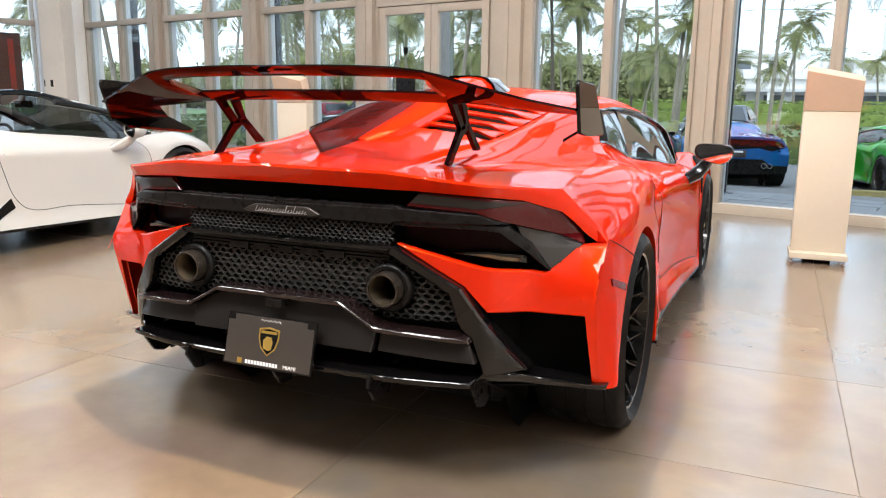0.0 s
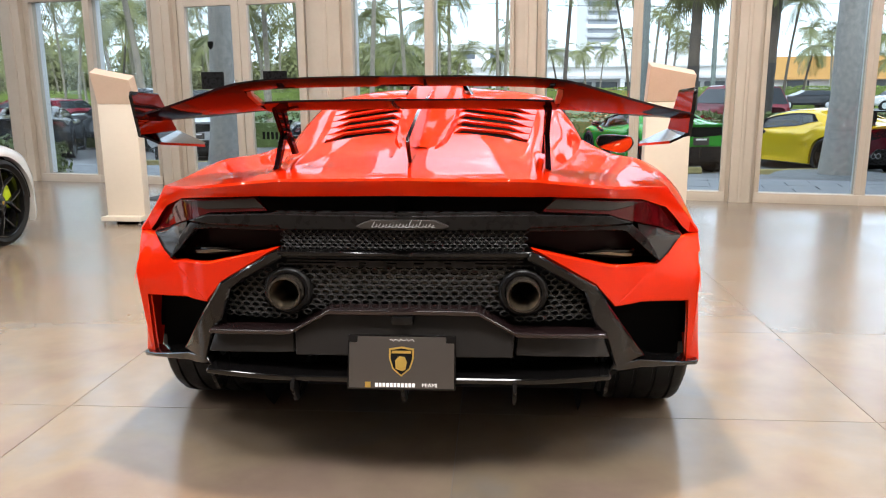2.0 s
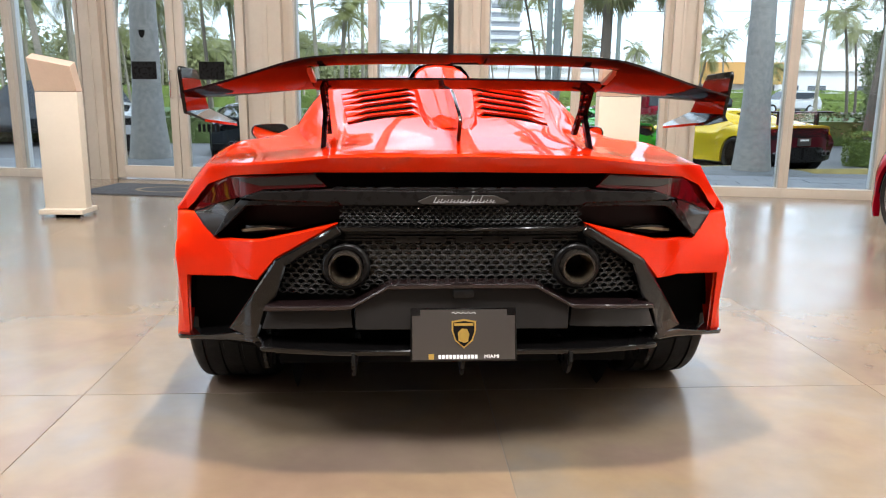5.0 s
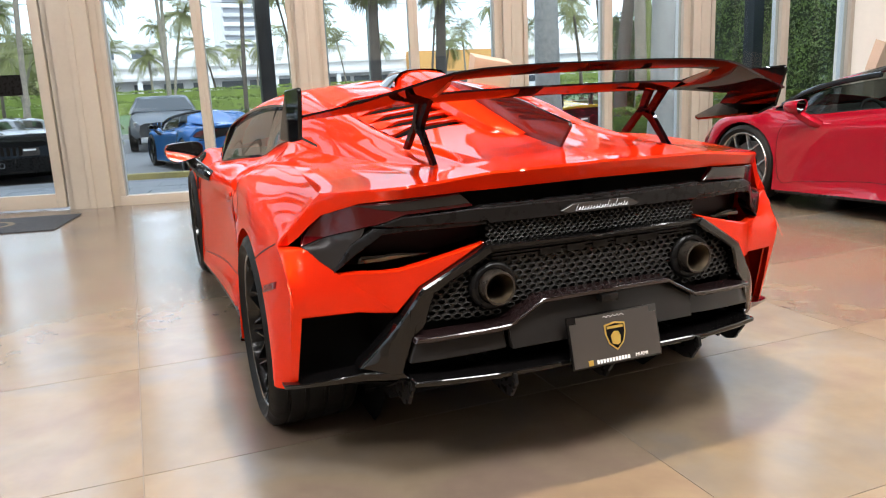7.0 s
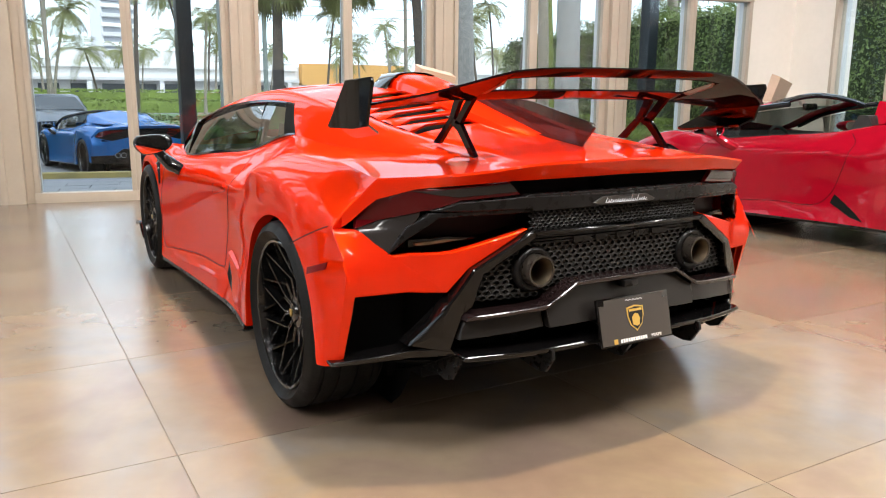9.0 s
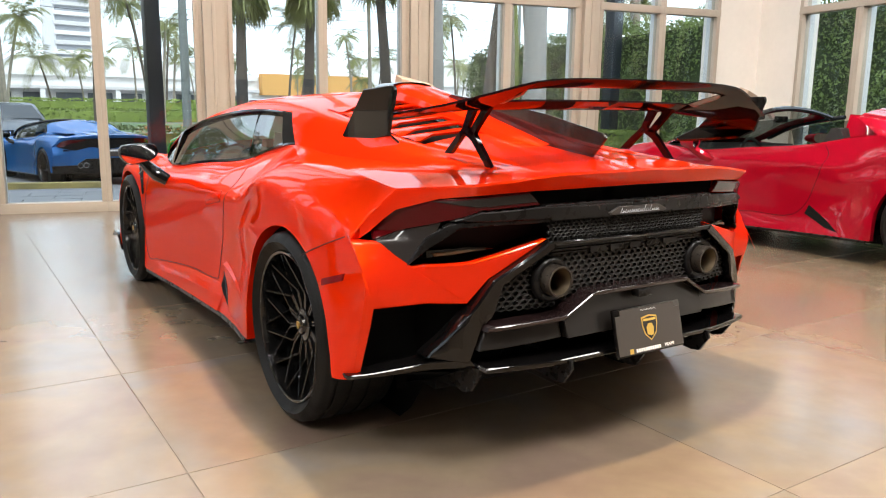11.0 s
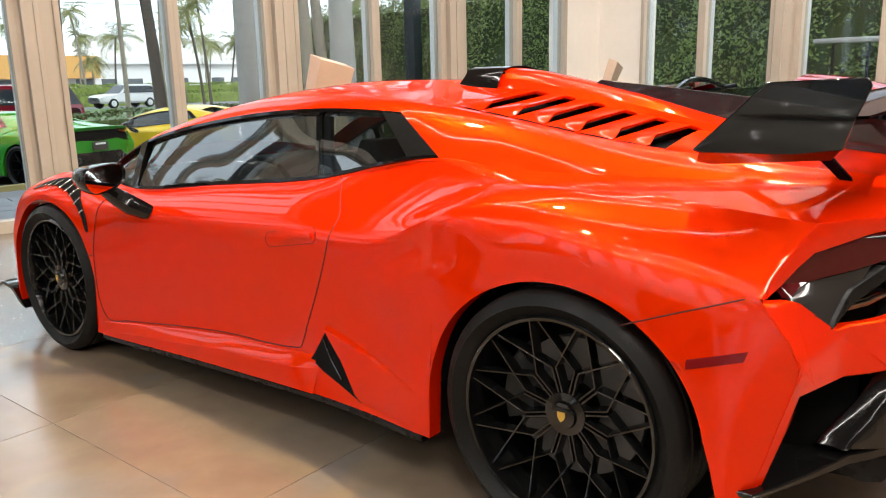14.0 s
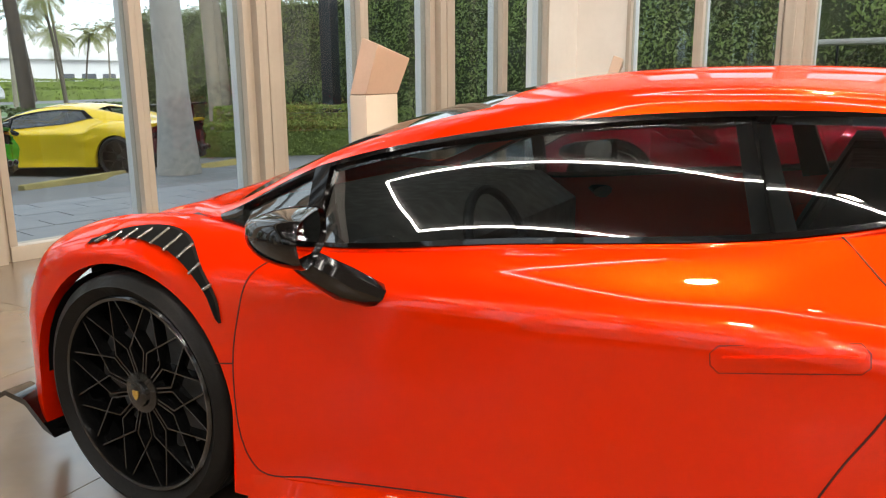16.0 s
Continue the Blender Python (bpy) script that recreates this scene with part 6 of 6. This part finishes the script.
palm(5.65, 9.52, 9.0, .215, TRUNK_GREY, 0, (-.1, .1), "royal palm with a thick smooth grey trunk in gravel", 1.5)
palm(-4.35, 10.15, 9.0, .22, TRUNK_GREY, 1, (.15, .1), "royal palm with a thick grey trunk outside the entrance", 1.6)
palm(9.5, 11.3, 9.0, .28, TRUNK_GREY, 3, (-.1, .0), "royal palm with a thick smooth grey trunk", 1.3)
palm(6.5, 22.6, 5.2, .20, TRUNK_BROWN, 2, (.1, .1), "cabbage palm with dark trunk and fan-shaped leaves", 1.1, 6, .85)
palm(8.9, 22.8, 5.4, .20, TRUNK_BROWN, 2, (.2, 0), "cabbage palm with dark trunk and fan-shaped leaves", 1.1, 6, .85)
palm(12.3, 17.0, 6.4, .20, TRUNK_BROWN, 2, (.9, .2), "leaning cabbage palm with brown trunk and fan leaves", 1.1, None, .85)
palm(10.8, 20.5, 6.0, .19, TRUNK_BROWN, 2, (-.3, .2), "cabbage palm with brown trunk and fan leaves", 1.1, None, .85)
palm(13.0, 15.6, 7.5, .17, TRUNK_PALE, 0, (-.5, .3), "slim pale-barked palm before the green wall")
palm(11.6, 14.6, 7.0, .13, TRUNK_MOSS, 1, (-.3, .2), "slim palm with a mossy yellow-green trunk")
palm(10.6, 13.6, 7.0, .15, TRUNK_PALE, 0, (-.2, .1), "slim pale-barked palm before the green wall")
palm(15.2, 13.6, 7.5, .17, TRUNK_PALE, 3, (-.4, .1), "slim pale-barked palm before the green wall")
prng = random.Random(5)
for k in range(34):
    x = -52 + 104 * ((k * .618) % 1) + prng.uniform(-2, 2)
    y = prng.uniform(27, 64)
    palm(x, y, prng.uniform(4.6, 8.6) * (.75 + y / 130), prng.uniform(.075, .11), TRUNK_PALE if k % 3 else TRUNK_BROWN, (0, 1, 3, 1, 0)[k % 5], (prng.uniform(-1.4, 1.4), prng.uniform(-.6, .6)), scale=prng.uniform(.9, 1.25))
for k in range(26):
    palm(prng.uniform(-42, 2), prng.uniform(30, 60), prng.uniform(4.0, 8.5), prng.uniform(.075, .105), TRUNK_PALE, (0, 1, 3)[k % 3], (prng.uniform(-1, 1), 0), scale=prng.uniform(.9, 1.3))
for x, y in ((-13.5, 17), (-10.0, 19.5), (-17, 24), (-7.5, 23.5), (-21, 19), (-12, 30), (-4.5, 27), (-26, 28), (-3.0, 34), (-19, 38), (-9, 40)):
    palm(x, y, prng.uniform(5.0, 7.5), .10, TRUNK_PALE, prng.choice((0, 1, 3)), (prng.uniform(-1, 1), 0), scale=1.25)

for k in range(44):
    palm(-46 + 2.55 * k + prng.uniform(-1, 1), prng.uniform(60, 80), prng.uniform(4.2, 8.4), prng.uniform(.08, .12), TRUNK_PALE if k % 4 else TRUNK_BROWN, (1, 0, 3)[k % 3], (prng.uniform(-1, 1), 0), scale=prng.uniform(.95, 1.35))

hedge("hedge", "low clipped green hedge beyond the street", -50, 95, 59, 61, .55, 16000, .12, LEAF_LIT, seed=3, lump=.05, core=LEAF_LIT)
hedge("hedge", "long bright green clipped hedge by the street", -50, 95, 63, 65, 1.26, 20000, .12, LEAF_LIT, seed=4, lump=.05, core=LEAF_LIT)
for x0, x1, n in ((-22, -2.4, 5500), (1.4, 30, 8500)):
    hedge("hedge", "dark low hedge edging the car park", x0, x1, 19.0, 20.2, .45, n, .07, LEAF_DARK, seed=5, lump=.06)
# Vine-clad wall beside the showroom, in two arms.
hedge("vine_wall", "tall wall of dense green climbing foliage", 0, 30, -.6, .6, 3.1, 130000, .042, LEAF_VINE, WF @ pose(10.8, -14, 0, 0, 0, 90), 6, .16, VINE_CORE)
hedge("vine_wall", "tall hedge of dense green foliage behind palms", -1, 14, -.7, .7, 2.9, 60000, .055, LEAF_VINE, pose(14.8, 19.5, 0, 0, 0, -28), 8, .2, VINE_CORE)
# Darker cores here put the shade between leaves into colour.
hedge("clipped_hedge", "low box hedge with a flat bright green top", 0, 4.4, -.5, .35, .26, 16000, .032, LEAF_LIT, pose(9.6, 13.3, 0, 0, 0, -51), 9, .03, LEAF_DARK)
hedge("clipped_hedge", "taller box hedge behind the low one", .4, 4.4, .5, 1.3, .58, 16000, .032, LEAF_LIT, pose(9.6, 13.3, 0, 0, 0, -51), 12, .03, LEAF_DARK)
hedge("shrub", "small clipped green bush outside the window", 0, .8, 0, .8, .45, 1200, .05, LEAF_DARK, pose(-7.4, 8.4, 0), 10, .1)
# Cycad-like low palms near the glass.
for x, y in ((-8.6, 9.0), (-2.4, 24.0)):
    palm(x, y, .35, .16, TRUNK_BROWN, 1, label="low bushy cycad with stiff arching leaves", scale=.55, group="cycads")

# Far trees as clumps.
rng = np.random.default_rng(11)
C, N = [], []
for k in range(46):
    c = np.array([rng.uniform(-95, -4) if k < 46 else rng.uniform(-4, 95), rng.uniform(74, 84), rng.uniform(1.0, 3.6) if k < 46 else rng.uniform(1.0, 2.6)])
    d = rng.normal(size=(2000, 3))
    d /= np.linalg.norm(d, axis=1)[:, None]
    rad = rng.uniform(2.2, 4.2) if k < 46 else rng.uniform(1.0, 2.0)
    C.append(c + d * rad * rng.uniform(.55, 1.15, (2000, 1)) * np.array([1.2, 1, .9]))
    N.append(d)
wood = leaf_cards("distant_trees", np.concatenate(C), np.concatenate(N), .25, LEAF_WOOD, None, rng)
tagged(wood, "belt of distant leafy green trees beyond the street", "trees", kind="stuff")

# Pavers under the windows.
rngp = random.Random(3)
pav = structure("pavement", boxes((-13.5, 9.5, .12, 3.1, PZ - .2, PZ + .002)), PAVING, "grey paved strip along the showroom front", "pavement")
pm = bpy.data.meshes.new("paver")
bm = boxes((-.325, .325, -.175, .175, -.03, .012), bevel=.006)
bm.to_mesh(pm)
bm.free()
pm.materials.append(PAVER)
for i in range(34):
    for j in range(8):
        p = new("paver", pm)
        p.parent = pav
        p.matrix_basis = pose(-13.1 + .663 * i + (.33 if j % 2 else 0), .32 + .363 * j, PZ + .004 + rngp.uniform(-.002, .002), 0, 0, rngp.uniform(-.4, .4))

GRAVEL = mat("gravel", (0.12, 0.126, 0.132), .9, var=.5, scale=25, bump=.8, bscale=45)
for gx, gy in ((5.65, 9.52), (-4.35, 10.15)):
    bm = bmesh.new()
    lathe(bm, [(0, .05), (.5, .045), (.95, .02), (1.15, -.10)], 28, "z")
    g = part("gravel_bed", bm, GRAVEL, None, m=pose(gx, gy, lot_z(gx, gy) + .03))
    tagged(g, "ring of grey gravel round the palm's foot", "gravel", kind="stuff")

for x, y, tn in ((-.70, 10.95, -16), (3.0, 11.1, 2), (5.3, 11.34, 6), (-5.2, 10.6, -12), (8.1, 11.3, 4)):
    s = thing("wheel_stop", "worn yellow concrete wheel stop on the asphalt", "wheel stop", pose(x, y, lot_z(x, y) - .015, 0, 0, tn), "wheel stops")
    bm = bmesh.new()
    prism(bm, [(-.09, 0), (-.06, .11), (.06, .11), (.09, 0)], "x", -.95, .95)
    bmesh.ops.bevel(bm, geom=bm.edges[:], offset=.012, segments=1, affect='EDGES')
    part("block", bm, STOP_YELLOW, s)

# Parked cars like the ones inside.
def parked(label, colour, x, y, turn, tail_colour=None, spyder=False, lamps=LAMP_RED):
    c = coupe("sports_car", label, colour, pose(x, y, lot_z(x, y), 0, 0, turn), "parked supercars", spyder, False, RIM_BLACK, spokes=5, pane=CAR_GLASS)
    plain_tail(c, tail_colour or colour, lamps)
    if spyder:
        spyder_top(c, colour)
    return c


parked("metallic blue supercar parked outside, tail to the showroom", BLUE_PAINT, .51, 13.15, 11, spyder=True)
parked("bright green supercar parked outside, tail to the showroom", GREEN_PAINT, 3.85, 12.3, 13)
yel = parked("bright yellow supercar with maroon tail parked outside", YELLOW_PAINT, 7.1, 11.75, 15.5, MAROON_PAINT)
part("rear_spoiler", boxes((-.70, .70, -.72, -.48, 1.16, 1.19), (-.45, -.42, -.62, -.52, .93, 1.16), (.42, .45, -.62, -.52, .93, 1.16), bevel=.004), SATIN_BLACK, yel)
parked("black supercar parked outside the windows", DARK_PAINT, -3.2, 13.6, 14)
parked("silver supercar parked outside the entrance", SILVER_PAINT, -6.6, 14.6, 20)
parked("black supercar parked outside beside a bush", DARK_PAINT, -10.2, 13.8, 24)


def suv(label, colour, x, y, turn, L=4.9, W=1.95, H=1.7):
    """Tall family car: bonnet, cabin, glazing, lamps and wheels; nose towards +y."""
    c = thing("suv", label, "car", pose(x, y, GZ, 0, 0, turn), "parked cars")
    secs = [(-.50, .70, .45, .95, .60), (-.48, .92, .40, 1.05, .90), (-.40, .98, .38, 1.10, .95), (-.20, 1, .36, 1.08, .98), (.05, 1, .36, 1.06, .98), (.20, .98, .36, 1.04, .96), (.36, .96, .36, 1.0, .92), (.46, .88, .38, .92, .80), (.50, .70, .42, .78, .60)]
    bm = bmesh.new()
    rows = []
    for f, w, z0, z1, r in secs:
        hw = W / 2 * w
        rows.append([Vector((sx * hw, f * L, z)) for sx, z in ((-.90, z0), (-1, z0 + .12), (-1, z1 - .22), (-.93, z1 - .05), (-.75, z1), (0, z1 + .02), (.75, z1), (.93, z1 - .05), (1, z1 - .22), (1, z0 + .12), (.90, z0))])
    grid(bm, rows)
    bmesh.ops.holes_fill(bm, edges=[e for e in bm.edges if e.is_boundary], sides=0)
    part("body", bm, colour, c)
    bm = bmesh.new()
    cab = [(-.46, 1.02, .72), (-.40, H - .06, .66), (-.20, H, .66), (.02, H - .02, .66), (.20, 1.03, .74)]
    rows = [[Vector((sx * W * .5 * k, f * L, zz)) for sx, k, zz in ((-1, .97, 1.0), (-1, (.97 if z < 1.1 else .76), z - .03), (-1, (.9 if z < 1.1 else .66), z), (1, (.9 if z < 1.1 else .66), z), (1, (.97 if z < 1.1 else .76), z - .03), (1, .97, 1.0))] for f, z, k0 in cab]
    grid(bm, rows)
    part("cabin", bm, colour, c)
    # Glazing laid just outside the cabin's faces.
    for s in (-1, 1):
        bm = bmesh.new()
        q = [(s * W * .5 * .965, -.40 * L, 1.08), (s * W * .5 * .80, -.37 * L, H - .14), (s * W * .5 * .80, .02 * L, H - .14), (s * W * .5 * .965, .15 * L, 1.08)]
        bm.faces.new([bm.verts.new((p[0] + s * .012, p[1], p[2])) for p in q])
        part("side_window", bm, SUV_GLASS, c)
        part("headlamp", boxes((s * W * .32 - .17, s * W * .32 + .17, .455 * L, .478 * L, .70, .82), bevel=.01), CHROME, c)
        part("tail_lamp", boxes((s * W * .36 - .13, s * W * .36 + .13, -.492 * L, -.47 * L, .78, .95), bevel=.01), MARK_RED, c)
        for fy in (.31, -.30):
            bm = bmesh.new()
            lathe(bm, [(.0, -.10), (.23, -.10), (.25, -.115), (.35, -.10), (.36, -.06), (.36, .10), (0, .10)], 28)
            part("wheel", bm, RUBBER, c, m=pose(s * (W / 2 - .10), fy * L, .36, 0, 0, 0 if s < 0 else 180))
            bm = bmesh.new()
            lathe(bm, [(0, -.118), (.07, -.120), (.22, -.108), (.22, -.10), (0, -.10)], 10)
            part("hubcap", bm, SILVER_PAINT, c, m=pose(s * (W / 2 - .10), fy * L, .36, 0, 0, 0 if s < 0 else 180))
    for nm, (y0, z0, y1, z1) in (("windscreen", (.195, 1.06, .045, H - .07)), ("rear_window", (-.463, 1.06, -.415, H - .10))):
        bm = bmesh.new()
        dy = .015 if y0 > 0 else -.015
        bm.faces.new([bm.verts.new(v) for v in ((-W * .44, y0 * L + dy, z0), (W * .44, y0 * L + dy, z0), (W * .34, y1 * L + dy, z1), (-W * .34, y1 * L + dy, z1))])
        part(nm, bm, SUV_GLASS, c)
    part("grille", boxes((-.42, .42, .475 * L, .498 * L, .52, .80), bevel=.02), SATIN_BLACK, c)
    for k in range(9):
        part("grille_bar", boxes((-.36 + .09 * k - .012, -.36 + .09 * k + .012, .49 * L, .503 * L, .55, .78)), CHROME, c)
    return c


suv("grey sport utility car parked facing the showroom", GREY_PAINT, -.36, 22.0, 178, 4.9, 1.90, 1.47)
suv("dark red sport utility car parked beyond the others", SUV_RED, 8.6, 25.8, 14)
suv("white sport utility car on the far street", WHITE_PAINT, 28.0, 53.0, 95)
suv("black sport utility car parked near the entrance", DARK_PAINT, -9.8, 18.4, 70)
suv("white saloon car passing on the far street", WHITE_PAINT, 18.6, 54.8, 92, 4.6, 1.85, 1.42)
suv("dark saloon car parked on the far side", DARK_PAINT, 23.0, 56.5, 88, 4.6, 1.85, 1.42)
suv("red saloon car parked on the far side", SUV_RED, -16.5, 24.0, 80, 4.6, 1.85, 1.42)

# Posts, poles and wires.
for x, y, w in ((.62, 8.72, .20), (12.3, 11.7, .30), (-6.6, 8.5, .16), (-10.6, 9.4, .14)):
    p = thing("lamp_post", "dark square metal post standing in the paving", "post", pose(x, y, lot_z(x, y)), "posts")
    part("shaft", boxes((-w / 2, w / 2, -w / 2, w / 2, 0, 6.5), bevel=.008), POST_DARK, p)
    part("foot_plate", boxes((-w, w, -w, w, 0, .02), bevel=.004), POST_DARK, p)
for x, y, r in ((4.6, 22.3, .10), (5.6, 26.0, .16), (-20, 48, .16), (14, 48, .16), (38, 48, .16)):
    p = thing("utility_pole", "weathered grey utility pole beside the street", "pole", pose(x, y, GZ), "poles")
    bm = bmesh.new()
    tube(bm, [(0, 0, 0), (0, 0, 6), (0, 0, 12)], [r, r * .9, r * .75], 10)
    part("shaft", bm, POLE_GREY, p)
    part("cross_arm", boxes((-1.1, 1.1, -.05, .05, 10.6, 10.72)), POLE_GREY, p)
for k, z in enumerate((6.2, 6.8, 7.5)):
    bm = bmesh.new()
    tube(bm, [(x, 48, z + .35 * ((x % 30) / 15 - 1) ** 2) for x in range(-80, 81, 5)], .018, 5)
    w = thing("power_line", "thin dark overhead cable along the street", "cable", None, "cables")
    part("cable", bm, POST_DARK, w)

# Shops across the street.
shop = thing("shop_building", "long low white shop building with dark shopfronts", "building", pose(0, 0, GZ))
part("wall", boxes((-30, 120, 88, 104, 0, 4.6)), WALL_WHITE, shop)
part("parapet", boxes((-30.4, 30, 87.4, 88, 4.1, 4.9), (44, 120.4, 87.4, 88, 4.1, 4.9)), WALL_WHITE, shop)
part("canopy", boxes((-30, 30, 86.4, 88, 2.75, 3.05)), WALL_GREY, shop)
part("upper_block", boxes((-24, 3, 91, 104, 4.6, 6.7)), WALL_WHITE, shop)
part("upper_block", boxes((5, 29, 92, 104, 4.6, 6.2)), WALL_GREY, shop)
part("upper_block", boxes((46, 84, 92, 104, 4.6, 7.6)), WALL_WHITE, shop)
part("roof_edge", boxes((-24.3, 3.3, 90.7, 91, 6.4, 6.9)), WALL_GREY, shop)
for k in range(7):
    part("upper_window", boxes((-22 + 3.6 * k, -20.2 + 3.6 * k, 90.93, 91.02, 5.2, 6.1)), SHOP_DARK, shop)
for k in range(9):
    part("column", boxes((-29 + 7.2 * k, -28.5 + 7.2 * k, 86.5, 87.0, 0, 2.75)), WALL_WHITE, shop)
part("orange_front", boxes((30.5, 44.5, 86.8, 88, 2.5, 5.0)), WALL_ORANGE, shop)
srng = random.Random(2)
for k in range(48):
    x = -28 + 3.05 * k
    if srng.random() < .78:
        wd = part("shopfront", boxes((x, x + srng.uniform(1.2, 2.6), 87.9, 88.02, .1 if srng.random() < .6 else .9, 2.4)), SHOP_DARK, shop)
tower = thing("tower_block", "tall white apartment tower with balcony bands", "building", pose(38, 300, 0, 0, 0, 12))
part("wall", boxes((-6, 6, -6, 6, 0, 62)), WALL_WHITE, tower)
for k in range(18):
    part("balcony", boxes((-6.4, 6.4, -7.2, -6, 4 + 3.2 * k, 5.2 + 3.2 * k)), WALL_GREY if k % 2 else WALL_WHITE, tower)
    part("window_band", boxes((-5.6, 5.6, -6.05, -5.95, 5.4 + 3.2 * k, 7.0 + 3.2 * k)), TOWER_GLASS, tower)

# Golf cart roof beside the green wall.
gc = thing("golf_cart", "white-roofed golf cart parked beside the showroom", "golf cart", WF @ pose(9.25, -3.15, GZ + .10, 0, 0, 0))
part("roof", boxes((-.65, .65, -1.0, 1.0, 1.86, 1.93), bevel=.03), WHITE_PAINT, gc)
part("body", boxes((-.58, .58, -1.15, 1.15, .25, .62), bevel=.05), WHITE_PAINT, gc)
part("seat", boxes((-.50, .50, -.35, .25, .62, .80), bevel=.04), SATIN_BLACK, gc)
for sx in (-1, 1):
    for sy in (-.85, .75):
        part("roof_post", boxes((sx * .56 - .015, sx * .56 + .015, sy - .015, sy + .015, .6, 1.87)), POST_DARK, gc)
        bm = bmesh.new()
        lathe(bm, [(0, -.08), (.14, -.08), (.22, -.06), (.22, .08), (0, .08)], 20)
        part("wheel", bm, RUBBER, gc, m=pose(sx * .52, sy, .22))

# ---- floor tiles, laid square to the cars ----
floor = thing("floor", "large brown-grey porcelain tiles with thin joints", "floor", kind="structure")
TX, TY, GAP = 1.505, 1.045, .0013
tile_me = bpy.data.meshes.new("tile")
bm = boxes((GAP, TX - GAP, GAP, TY - GAP, -.011, 0), bevel=.0012)
bm.to_mesh(tile_me)
bm.free()
tile_me.materials.append(TILE)
inv = WF.inverted()
for i in range(-11, 7):
    for j in range(-13, 9):
        x, y = .14 + TX * i, -.25 + TY * j
        cs = [inv @ Vector((x + a * TX, y + b * TY, 0)) for a in (0, 1) for b in (0, 1)]
        if all(U0 < c.x < U1 and BACK < c.y < 0 for c in cs):
            ob = new("tile", tile_me)
        elif any(U0 < c.x < U1 and BACK < c.y < 0 for c in cs):
            bm = boxes((GAP, TX - GAP, GAP, TY - GAP, -.011, 0))
            for co, no in (((U0, 0, 0), (-1, 0, 0)), ((U1, 0, 0), (1, 0, 0)), ((0, BACK, 0), (0, -1, 0)), ((0, -.02, 0), (0, 1, 0))):
                c = WF @ Vector(co) - Vector((x, y, 0))
                n = WF.to_3x3() @ Vector(no)
                bmesh.ops.bisect_plane(bm, geom=bm.verts[:] + bm.edges[:] + bm.faces[:], plane_co=c, plane_no=n, clear_outer=True)
            me = bpy.data.meshes.new("tile")
            bm.to_mesh(me)
            bm.free()
            me.materials.append(TILE)
            ob = new("tile", me)
        else:
            continue
        ob.parent = floor
        ob.matrix_basis = pose(x, y, 0)
